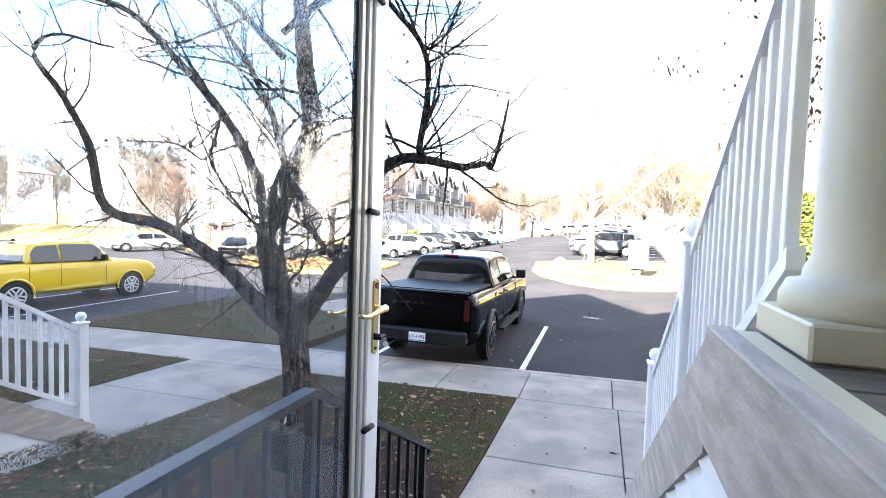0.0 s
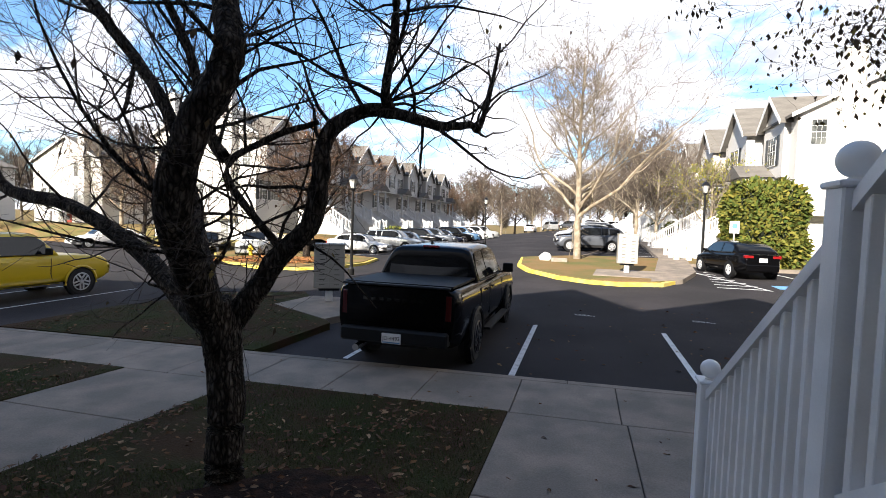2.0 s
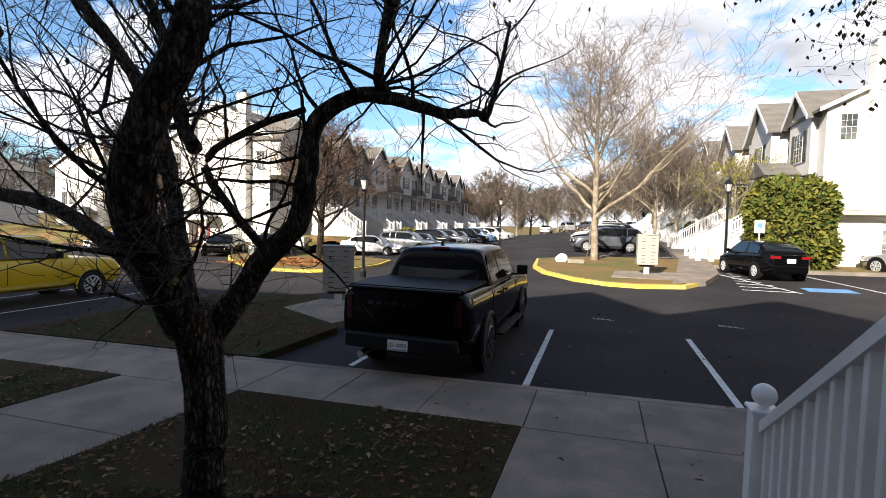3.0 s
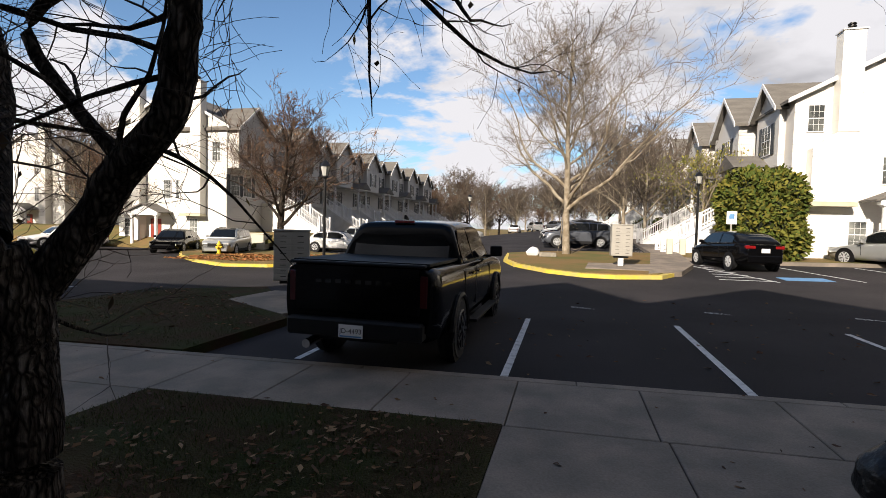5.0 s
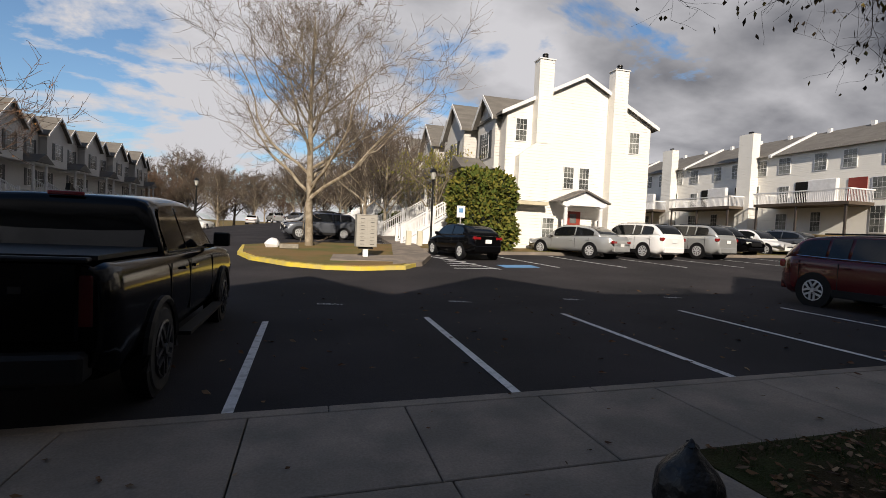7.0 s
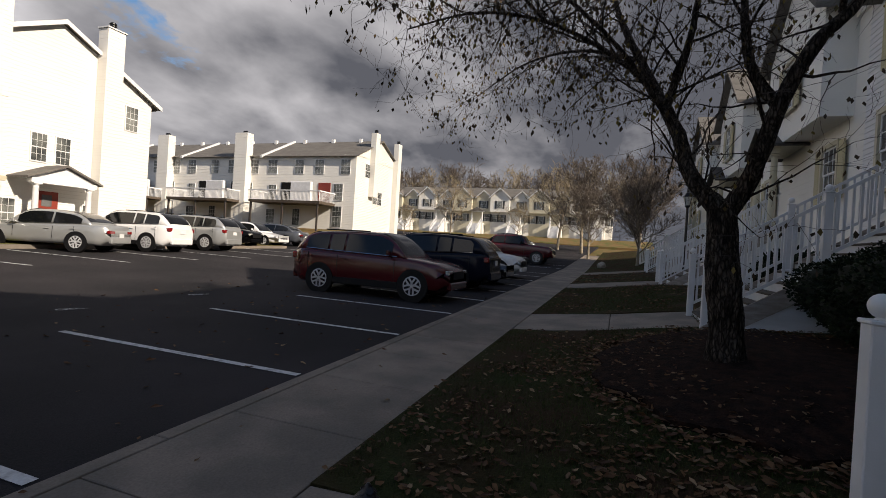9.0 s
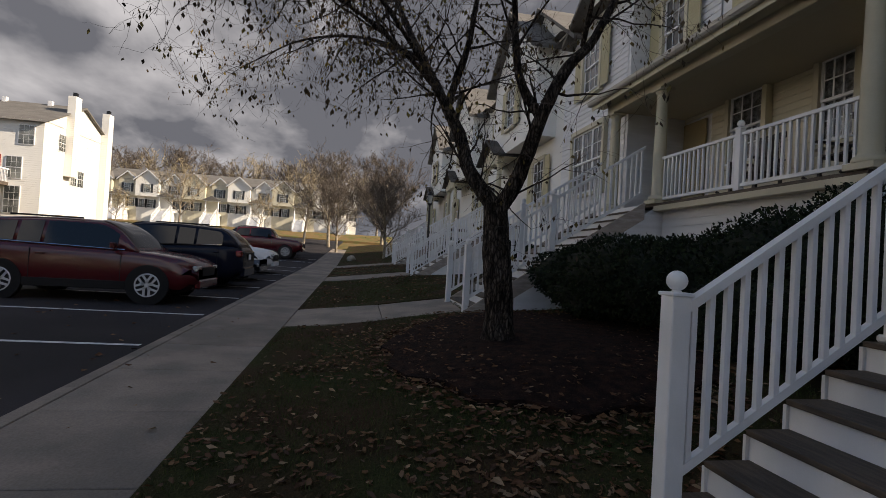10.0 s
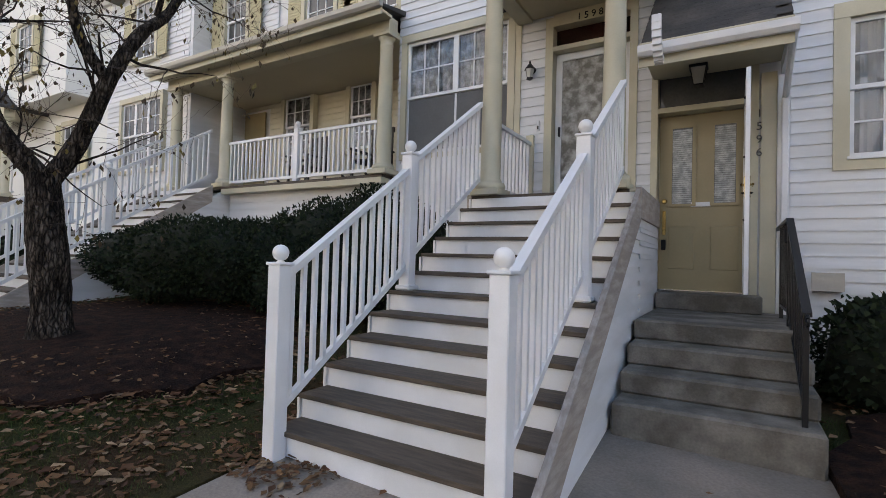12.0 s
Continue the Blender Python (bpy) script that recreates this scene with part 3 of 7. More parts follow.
def column(parent, x, y, z0, z1, r=0.105, material=None):
    prof = [(r * 1.42, z0 + .07), (r * 1.5, z0 + .09), (r * 1.5, z0 + .115), (r * 1.38, z0 + .145), (r * 1.15, z0 + .15), (r * 1.12, z0 + .17), (r * 1.0, z0 + .2), (r, z0 + 0.8),
            (r * 0.84, z1 - .2), (r * .9, z1 - .185), (r * .9, z1 - .165), (r * .84, z1 - .155), (r * .86, z1 - .1), (r * 1.12, z1 - .07), (r * 1.12, z1 - .055)]
    bm = lathe(bmesh.new(), prof, 28)
    c = part("shaft", bm, material or CREAM, parent, smooth=True, m=Matrix.Translation((x, y, 0)))
    for z, s, t in ((z0, 1.5, .075), (z1 - .055, 1.3, .055)):
        part("plinth" if z == z0 else "abacus", bx(-r * s, r * s, -r * s, r * s, z, z + t, bev=0.006), material or CREAM, parent, m=Matrix.Translation((x, y, 0)))
    return c


def staircase(x0, x1, yf, zf, n, rise, run, side=None, label="", detail=True, mid=6, ytop=None, xl=None, xr=None):
    st = thing("wooden_staircase", (0, 0, 0), label=label, category="staircase", group="front stairs")
    s = rise / run
    top = zf + n * rise
    for k in range(n):
        y, z = yf - run * k, zf + rise * k
        part("riser", bx(x0, x1, y - 0.02, y, z - (0.1 if k == 0 else 0), z + rise - 0.032), WPAINT, st)
        if k < n - 1:
            part("tread", bx(x0, x1, y - run - 0.005, y + 0.028, z + rise - 0.032, z + rise, bev=0.004), TREAD, st)
    yt = yf - run * (n - 1)
    for x, w in ((x0, -1), (x1, 1)):
        bm = bmesh.new()
        xa, xb = sorted((x, x + w * 0.045))
        prism(bm, [(yf + 0.12, zf + 0.08), (yt, top + 0.0), (yt, top - 0.31), (yf + 0.12 - 0.26, zf - 0.06), (yf + 0.12, zf - 0.06)], xa, xb, "x")
        if w < 0 or ytop is None:
            part("stringer", bm, CAPB, st)
        else:
            bm.free()
            sk = [(yf + 0.02, zf - 0.1), (yf + 0.02, zf + rise - 0.035)]
            for k in range(1, n):
                sk += [(yf - run * k + 0.02, zf + rise * k - 0.035), (yf - run * k + 0.02, zf + rise * (k + 1) - 0.035)]
            sk += [(yt, top - 0.035), (yt, top - 0.34)]
            part("skirt_board", prism(bmesh.new(), sk, x + 0.001, x + 0.022, "x"), WPAINT, st)
        # lapped siding closes the side under the flight, its ends cut along the slope
        sc = (top - zf - 0.08) / (yf + 0.12 - yt)
        rows = int((top - zf) / 0.125) + 3
        y_lo = yt - 1.1 if detail else yt
        for r in range(rows):
            z = zf - 0.375 + r * 0.125
            e = []
            for zz in (z, z + 0.133):
                e.append(min(yf + 0.1, yf + 0.12 - (zz + 0.22 - zf - 0.08) / sc))
            if e[1] < y_lo + 0.05:
                continue
            bb = bmesh.new()
            xo = x + w * 0.017
            q = [(xo - 0.012 * w, y_lo, z), (xo + 0.022 * w, y_lo, z), (xo + 0.022 * w, e[0], z), (xo - 0.012 * w, e[0], z),
                 (xo - 0.012 * w, y_lo, z + 0.133), (xo, y_lo, z + 0.133), (xo, e[1], z + 0.133), (xo - 0.012 * w, e[1], z + 0.133)]
            vs = [bb.verts.new(p) for p in q]
            for f in ((0, 1, 2, 3), (4, 7, 6, 5), (0, 4, 5, 1), (1, 5, 6, 2), (2, 6, 7, 3), (3, 7, 4, 0)):
                bb.faces.new([vs[k] for k in f])
            bmesh.ops.recalc_face_normals(bb, faces=bb.faces)
            part("siding_board", bb, SIDING, st)
    xl = x1 - 0.08 if xl is None else xl
    xr = x0 + 0.08 if xr is None else xr
    ym, zm = yf + 0.03 - run * mid, zf + rise * mid
    for x in (xl, xr):
        newel(st, x, yf + 0.06, zf - 0.07, zf + 1.28)
        newel(st, x, ym + 0.1, zm, zm + 1.255)
        g0, g1 = yf + 0.06 - 0.05, ym + 0.1 + 0.05
        z0 = zf + 1.17
        sloped_rail(st, x, g0, z0, g1, z0 + (g0 - g1) * s)
        h0, h1 = ym + 0.05, (ytop if ytop is not None else yt - 0.02)
        z1 = zm + 1.165
        sloped_rail(st, x, h0, z1, h1, z1 + (h0 - h1) * s)
    return st


RISE, RUN, Z0F = 0.1657, 0.243, 0.165
FLOOR = Z0F + 12 * RISE
our = staircase(0.56, 2.30, 4.22, Z0F, 12, RISE, RUN, label="wide porch staircase with brown treads, white risers and ball-topped white railings", xl=2.21, xr=0.69, ytop=1.56)

# the mirrored stair of the house on the other side of the lawn
staircase(-6.75, -5.05, 3.98, -0.02, 12, 0.163, 0.25, label="porch staircase with white railing and ball-topped end post beside the lawn")
st2 = staircase(8.15, 9.95, 3.95, 0.52, 13, 0.168, 0.262, label="white railed staircase with ball-capped posts up to the neighbouring porch")
staircase(17.3, 19.0, 3.9, 0.62, 13, 0.17, 0.262, label="white railed staircase up to a townhouse porch down the row", detail=False)
staircase(25.6, 27.3, 3.9, 0.8, 13, 0.17, 0.262, label="white railed staircase up to a far townhouse porch in shade", detail=False)
staircase(34.0, 35.7, 3.9, 1.0, 13, 0.17, 0.262, label="white railed staircase at the far end of the row", detail=False)

# porch deck of our stair with its side beam and columns
deck = thing("porch_deck", label="raised wooden porch deck with brown boards and weathered side beam", category="porch", kind="")
for i in range(9):
    y = 0.27 + i * 0.142
    part("deck_board", bx(0.62, 2.3, y, y + 0.136, FLOOR - 0.03, FLOOR, bev=0.004), TREAD, deck)
part("side_beam", bx(0.51, 0.565, 0.27, 1.56, FLOOR - 0.28, FLOOR + 0.012, bev=0.004), CAPB, deck)
part("side_beam", bx(2.3, 2.35, 0.27, 1.56, FLOOR - 0.28, FLOOR + 0.012, bev=0.004), CAPB, deck)
part("edge_trim", bx(0.565, 0.62, 0.27, 1.56, FLOOR - 0.03, FLOOR + 0.004), CREAM, deck)
for k in range(16):
    z = 0.12 + k * 0.125
    if z + 0.13 < FLOOR - 0.27:
        for xo, w in ((0.535, -1), (2.33, 1)):
            part("siding_board", prism(bmesh.new(), [(xo - 0.012 * w, z), (xo + 0.014 * w, z), (xo, z + 0.13), (xo - 0.012 * w, z + 0.13)], 0.27, 1.5, "y"), SIDING, deck)
porch = thing("porch", label="cream porch roof over the upper door on two round cream columns", category="porch")
for x in (0.80, 2.12):
    column(porch, x, 1.45, FLOOR, 4.62, 0.112)
part("beam", bx(0.45, 2.45, 1.33, 1.56, 4.62, 4.85, bev=0.01), CREAM, porch)
part("beam", bx(0.5, 0.7, 0.3, 1.33, 4.62, 4.85), CREAM, porch)
part("beam", bx(2.1, 2.3, 0.3, 1.33, 4.62, 4.85), CREAM, porch)
part("ceiling", bx(0.7, 2.1, 0.28, 1.33, 4.66, 4.70), CEIL, porch)
part("roof", prism(bmesh.new(), [(0.3, 4.85), (1.4, 5.45), (2.6, 4.85)], 0.28, 1.75), ROOF, porch)
part("gutter", bx(0.3, 2.6, 1.56, 1.66, 4.85, 4.93), WPAINT, porch)
br = bmesh.new()
for i in range(8):
    a = math.pi / 2 * i / 7
    box(br, 0.36 + 0.0, 0.44, 1.4 + 0.22 * math.sin(a) - 0.02, 1.44 + 0.22 * math.sin(a), 3.35 + 0.3 * (1 - math.cos(a)), 3.42 + 0.3 * (1 - math.cos(a)))
part("bracket", br, WPAINT, porch)
side = thing("porch_railing", label="white side railing from the porch column back to the wall", category="railing")
flat_rail(side, (2.1, 1.34), (2.1, 0.32), FLOOR)
part("wall_post", bx(2.05, 2.15, 0.27, 0.33, FLOOR, FLOOR + 0.95), CREAM, side)


# ---- concrete steps and iron rail ----
csteps = thing("concrete_steps", label="grey stained concrete front steps, five high, with chipped edges", category="steps")
CZ, CY = 0.30, 2.80
for k in range(4):
    y1 = CY - 0.29 * k
    b = bmesh.new()
    box(b, -0.72, 0.50, 0.12, y1, CZ - 0.15 if k == 0 else CZ + 0.168 * k, CZ + 0.168 * (k + 1), bev=0.018)
    part("step", b, CONCD, csteps)
part("sill_step", bx(-0.48, 0.50, 0.13, 0.62, CZ + 0.168 * 4, 1.15, bev=0.012), CONCD, csteps)
irail = thing("iron_railing", label="black wrought-iron handrail with square bars beside the concrete steps", category="railing")
XR = -0.62
for x in (XR,):
    ya, yb, za, zb = 2.66, 0.75, CZ + 0.168, CZ + 0.168 * 4
    yk, zt0, zt1 = 1.56, 1.20, 1.85
    for y, z, zz in ((ya, za, zt0), (yk, zb, zt1), (0.8, zb, zt1)):
        part("post", bx(x - 0.016, x + 0.016, y - 0.016, y + 0.016, z, zz - 0.02), BLACK, irail)
    part("top_rail", slope_bar(bmesh.new(), x, 0.05, ya + 0.06, zt0 - 0.03, yk, zt1, 0.026), BLACK, irail)
    part("top_rail", bx(x - 0.025, x + 0.025, 0.36, yk, zt1 - 0.026, zt1), BLACK, irail)
    part("lower_rail", slope_bar(bmesh.new(), x, 0.03, ya, za + 0.13, yk, zb + 0.13, 0.018), BLACK, irail)
    part("lower_rail", bx(x - 0.015, x + 0.015, 0.8, yk, zb + 0.11, zb + 0.13), BLACK, irail)
    for i in range(9):
        y = ya - 0.1 - i * 0.118
        t = (ya - y) / (ya - yk)
        part("bar", bx(x - 0.008, x + 0.008, y - 0.008, y + 0.008, za + 0.12 + t * (zb - za), zt0 - 0.02 + t * (zt1 - zt0)), BLACK, irail)
    for i in range(6):
        y = yk - 0.11 - i * 0.11
        part("bar", bx(x - 0.008, x + 0.008, y - 0.008, y + 0.008, zb + 0.12, zt1 - 0.02), BLACK, irail)
    c = bmesh.new()
    for i in range(6):
        a = i / 5 * math.pi * 0.9
        rod(c, (x, ya + 0.06 + 0.035 * math.sin(a), 1.12 + 0.035 * math.cos(a)), (x, ya + 0.06 + 0.035 * math.sin(a + .55), 1.12 + 0.035 * math.cos(a + .55)), 0.012, n=6)
    part("scroll", c, BLACK, irail)
lock = thing("key_lockbox", label="dark key lockbox hung by its shackle on the iron rail", category="lockbox")
lm = Matrix.Translation((XR, 1.44, 1.86 - 0.09))
part("body", bx(-0.03, 0.03, -0.05, 0.05, -0.12, 0.0, m=lm, bev=0.008), DARK, lock)
sh = bmesh.new()
for i in range(8):
    a, b2 = math.pi * i / 8, math.pi * (i + 1) / 8
    rod(sh, lm @ Vector((0, 0.035 * math.cos(a), 0.05 * math.sin(a))), lm @ Vector((0, 0.035 * math.cos(b2), 0.05 * math.sin(b2))), 0.006, n=6)
part("shackle", sh, BLACK, lock)
part("flap", bx(-0.035, -0.03, 0.02, 0.04, -0.12, 0.01, m=lm), SIGNW, lock)


# ---- facade of our house ----
def boards(parent, x0, x1, z0, z1, y, holes, material=None, exp=0.125, name="siding_board", y_dir=1):
    """Lapped boards on a wall facing +y, cut round its openings."""
    material = material or SIDING
    z = z0
    while z < z1 - 0.01:
        segs = [(x0, x1)]
        for hx0, hx1, hz0, hz1 in holes:
            if hz0 < z + exp * 0.6 and hz1 > z + exp * 0.4:
                ns = []
                for a, b in segs:
                    if hx1 <= a or hx0 >= b:
                        ns.append((a, b))
                    else:
                        if hx0 - a > 0.02:
                            ns.append((a, hx0))
                        if b - hx1 > 0.02:
                            ns.append((hx1, b))
                segs = ns
        for a, b in segs:
            bm = bmesh.new()
            t = min(exp + 0.012, z1 - z)
            pr = [(y, z), (y + 0.024 * y_dir, z), (y + 0.008 * y_dir, z + t), (y, z + t)]
            prism(bm, pr, a, b, "x")
            part(name, bm, material, parent)
        z += exp


def wall_y(name, x0, x1, z0, z1, y, t, holes, material, label=""):
    """A wall in the xz plane with openings through it."""
    bm = bmesh.new()
    xs = sorted({x0, x1, *[v for h in holes for v in h[:2] if x0 < v < x1]})
    zs = sorted({z0, z1, *[v for h in holes for v in h[2:] if z0 < v < z1]})
    for i in range(len(xs) - 1):
        for j in range(len(zs) - 1):
            cx, cz = (xs[i] + xs[i + 1]) / 2, (zs[j] + zs[j + 1]) / 2
            if not any(h[0] < cx < h[1] and h[2] < cz < h[3] for h in holes):
                box(bm, xs[i], xs[i + 1], y - t, y, zs[j], zs[j + 1])
    bmesh.ops.remove_doubles(bm, verts=bm.verts, dist=1e-5)
    return tagged(part(name, bm, material), label, kind="structure")


def window(x0, x1, z0, z1, y, lites=(3, 2), cols=1, trim=CREAM, shut=None, cover=None, name="window_1", label="white double-hung window with grilles", tw=0.1, rz=0, at=None, frame_w=0.045, parent=None, proud=0.0, screen=False):
    """A double-hung window in a wall facing +y (or turned by rz about at)."""
    w = thing(name, label=label, category="window", kind="structure") if parent is None else new("window")
    w.parent = parent
    y += proud
    if at is not None:
        w.matrix_basis = pose(at[0], at[1], 0, 0, 0, rz)
    if tw:
        yb = y - proud
        b = bx(x0 - tw, x1 + tw, yb, y + 0.045, z1, z1 + tw * 1.2, bev=0.004)
        box(b, x0 - tw, x0, yb, y + 0.04, z0 - tw, z1); box(b, x1, x1 + tw, yb, y + 0.04, z0 - tw, z1)
        box(b, x0, x1, yb, y + 0.04, z0 - tw, z0 - 0.02)
        part("casing", b, trim, w)
        part("window_sill", bx(x0 - 0.02, x1 + 0.02, y - 0.02, y + 0.06, z0 - 0.03, z0), WPAINT, w)
    wd = (x1 - x0) / cols
    for c in range(cols):
        a0, a1 = x0 + wd * c, x0 + wd * (c + 1)
        zm = (z0 + z1) / 2
        for s0, s1, yy, up in ((z0, zm + 0.02, y - 0.035, False), (zm - 0.02, z1, y - 0.01, True)):
            f = frame_w
            b = bmesh.new()
            box(b, a0, a0 + f, yy - 0.03, yy, s0, s1); box(b, a1 - f, a1, yy - 0.03, yy, s0, s1)
            box(b, a0 + f, a1 - f, yy - 0.03, yy, s0, s0 + f); box(b, a0 + f, a1 - f, yy - 0.03, yy, s1 - f, s1)
            if lites:
                nx, nz = lites
                for i in range(1, nx):
                    v = a0 + f + (a1 - a0 - 2 * f) * i / nx
                    box(b, v - 0.009, v + 0.009, yy - 0.018, yy - 0.003, s0 + f, s1 - f)
                for j in range(1, nz):
                    v = s0 + f + (s1 - s0 - 2 * f) * j / nz
                    box(b, a0 + f, a1 - f, yy - 0.018, yy - 0.003, v - 0.009, v + 0.009)
            part("window_frame", b, WPAINT, w)
            part("pane", bx(a0 + f, a1 - f, yy - 0.024, yy - 0.018, s0 + f, s1 - f), CLEAR if cover else WGLASS, w)
        if screen:
            part("insect_screen", bx(a0 + .02, a1 - .02, y - .034, y - .030, z0 + .03, zm - .03), SCREEN, w)
        if cover:
            bm = bmesh.new()
            n = 24
            vs = []
            for i in range(n + 1):
                x = a0 + (a1 - a0) * i / n
                d = 0.02 * math.sin(i * 1.9)
                yc = y - (0.12 if not proud else 0.075) + d * (0.3 if proud else 1)
                vs.append((bm.verts.new((x, yc, z0)), bm.verts.new((x, yc, z1))))
            for p, q in zip(vs, vs[1:]):
                bm.faces.new((p[0], q[0], q[1], p[1]))
            part("curtain", bm, cover, w)
    if shut:
        for sx in (x0 - tw - 0.36, x1 + tw + 0.02):
            b = bx(sx, sx + 0.34, y, y + 0.03, z0 - 0.06, z1 + 0.06)
            n = int((z1 - z0) / 0.06)
            for i in range(n):
                z = z0 + 0.03 + i * (z1 - z0 - 0.04) / n
                box(b, sx + 0.04, sx + 0.30, y + 0.03, y + 0.04, z, z + 0.03)
            part("shutter", b, shut, w)
    return w


FY = 0.26
H_A, H_B = (-0.44, 0.58, 0.9, 3.70), (0.78, 1.92, 2.0, 4.62)
H_W1, H_W2 = (2.45, 4.14, 3.05, 4.76), (-2.75, -1.19, 2.55, 3.93)
holes = [H_A, H_B, H_W1, H_W2]
wall_y("wall_front", -5.6, 4.3, -0.3, 8.0, FY - 0.004, 0.16, holes, SIDING, "white clapboard front wall of the townhouse")
front = thing("siding", label="horizontal white vinyl siding boards", kind="structure")
pad = lambda h, d=0.08: (h[0] - d, h[1] + d, h[2] - d, h[3] + d)
boards(front, -4.6, -0.715, 0.2, 6.6, FY, [pad(H_W2)])
boards(front, -0.715, 0.56, 3.66, 6.2, FY, [])
boards(front, 0.58, 0.80, 1.0, 4.6, FY, [])
boards(front, 1.92, 2.30, 2.0, 4.7, FY, [])
boards(front, 2.30, 4.3, 2.4, 6.6, FY, [pad(H_W1)])
window(*H_W1[:2], *H_W1[2:], FY, cols=2, cover=LACE_REFL, screen=True, label="wide white double window with grilles and lace curtains", name="window_1")
window(*H_W2[:2], *H_W2[2:], FY, cols=2, label="white double-hung window reflecting the sky in a cream frame", cover=BLIND, tw=0.13, name="window_2")
trim = thing("corner_board", label="cream and white corner boards and downspout", kind="structure")
part("board", bx(-0.60, -0.46, FY, FY + 0.035, 0.95, 3.5), CREAM, trim)
part("board", bx(-0.71, -0.605, FY, FY + 0.06, 0.3, 3.45), WPAINT, trim)
part("board", bx(2.26, 2.34, FY + 0.001, FY + 0.04, 2.1, 4.7), CREAM, trim)
part("downspout", bx(-0.70, -0.635, FY + 0.06, FY + 0.12, 0.4, 3.2, bev=0.01), WPAINT, trim)
sp = bmesh.new()
rod(sp, (-0.668, FY + 0.09, 3.2), (-0.66, 1.3, 3.50), 0.03)
part("downspout_elbow", sp, WPAINT, trim)
for k in range(1):
    eb = thing("electric_box", label="grey wall-mounted utility box on the siding", category="utility box")
    part("body", bx(-1.14, -0.90, FY + 0.02, FY + 0.12, 1.22, 1.40, bev=0.01), MBOX, eb)
    part("lid", bx(-1.15, -0.89, FY + 0.12, FY + 0.13, 1.23, 1.41), MBOX, eb)


def panel_door(parent, x0, x1, z0, z1, y, material, lites=False):
    b = bx(x0, x1, y - 0.04, y, z0, z1)
    part("door_leaf", b, material, parent)
    w, h = x1 - x0, z1 - z0
    for sx in (0.10, 0.58):
        a = x0 + w * sx
        c = a + w * 0.30
        fb = bmesh.new()
        box(fb, a, c, y, y + 0.008, z0 + h * 0.12, z0 + h * 0.36, bev=0.004)
        part("raised_panel", fb, material, parent)
        if lites:
            lo, hi = z0 + h * 0.475, z0 + h * 0.94
            f = bmesh.new()
            for q in ((a - .01, a + .03, lo, hi), (c - .03, c + .01, lo, hi), (a + .03, c - .03, lo, lo + .03), (a + .03, c - .03, hi - .03, hi)):
                box(f, q[0], q[1], y, y + 0.02, q[2], q[3])
            part("lite_frame", f, material, parent)
            part("lite", bx(a + .03, c - .03, y, y + 0.006, lo + .03, hi - .03), WGLASS, parent)
            # blind slats, their pale mottled colour also painting the reflection in the glass
            for i in range(36):
                z = lo + .035 + (hi - lo - .08) * i / 36
                part("blind_slat", bx(a + .035, c - .035, y + 0.006, y + 0.009, z, z + 0.020), BLINDP, parent)


# lower entrance
d1 = thing("door_1", label="closed tan entrance door with two blinded lites and brass lock", category="door", kind="structure")
DY = 0.13
panel_door(d1, -0.36, 0.54, 1.16, 3.19, DY, TAN, True)
f = bx(-0.44, -0.37, DY - 0.04, FY + 0.03, 1.0, 3.70); box(f, 0.55, 0.62, DY - 0.04, FY + 0.03, 1.15, 3.70); box(f, -0.37, 0.55, DY - 0.04, FY + 0.03, 3.64, 3.72); box(f, -0.37, 0.55, DY - 0.04, FY + 0.02, 3.20, 3.26)
part("door_frame", f, CREAM, d1)
part("transom_pane", bx(-0.37, 0.55, DY, DY + 0.008, 3.26, 3.64), WGLASS, d1)
part("threshold", bx(-0.37, 0.55, DY - 0.03, DY + 0.05, 1.145, 1.165), CHROME, d1)
part("plaque", bx(0.0, 0.2, DY + 0.008, DY + 0.014, 2.12, 2.17), SIGNW, d1)
part("deadbolt", lathe(bmesh.new(), [(0.028, 0), (0.028, 0.012), (0.02, 0.02)], 14, Matrix.Translation((0.48, DY, 2.19)) @ Matrix.Rotation(-math.pi / 2, 4, "X")), BRASS, d1)
part("handle_plate", bx(0.462, 0.498, DY, DY + 0.012, 1.80, 2.08, bev=0.004), BRASS, d1)
part("key_lockbox", bx(0.455, 0.505, DY + 0.03, DY + 0.07, 1.62, 1.74, bev=0.008), DARK, d1)
# storm door, open at a right angle
sd = thing("storm_door", label="white full-glass storm door standing open, with a brass lever handle", category="door")
SX, SY0, SY1 = -0.325, 0.38, 1.40
fr = bmesh.new()
for q in ((SY0, SY0 + 0.07, 1.2, 3.2), (SY1 - 0.075, SY1, 1.2, 3.2), (SY0 + .07, SY1 - .075, 1.2, 1.36), (SY0 + .07, SY1 - .075, 3.12, 3.2)):
    box(fr, SX - 0.019, SX + 0.019, q[0], q[1], q[2], q[3], bev=0.004)
part("door_frame", fr, WPAINT, sd)
rp = bmesh.new()
for y0, y1, hw in ((SY1 - 0.104, SY1 - 0.082, .015), (SY1 - 0.132, SY1 - 0.108, .011), (SY0 + 0.072, SY0 + 0.1, .015)):
    box(rp, SX - hw, SX + hw, y0, y1, 1.36, 3.12, bev=0.004)
part("glass_retainer", rp, MBOX, sd)
gk = bmesh.new()
for yy in (SY1 - 0.0815, SY1 - 0.1075, SY1 - 0.140, SY0 + 0.1):
    box(gk, SX - 0.007, SX + 0.007, yy, yy + 0.006, 1.36, 3.12)
part("gasket", gk, DARK, sd)
pg = part("pane", bx(SX - 0.003, SX + 0.003, SY0 + 0.1, SY1 - 0.140, 1.36, 3.12), CLEAR, sd)
pg.visible_shadow = False
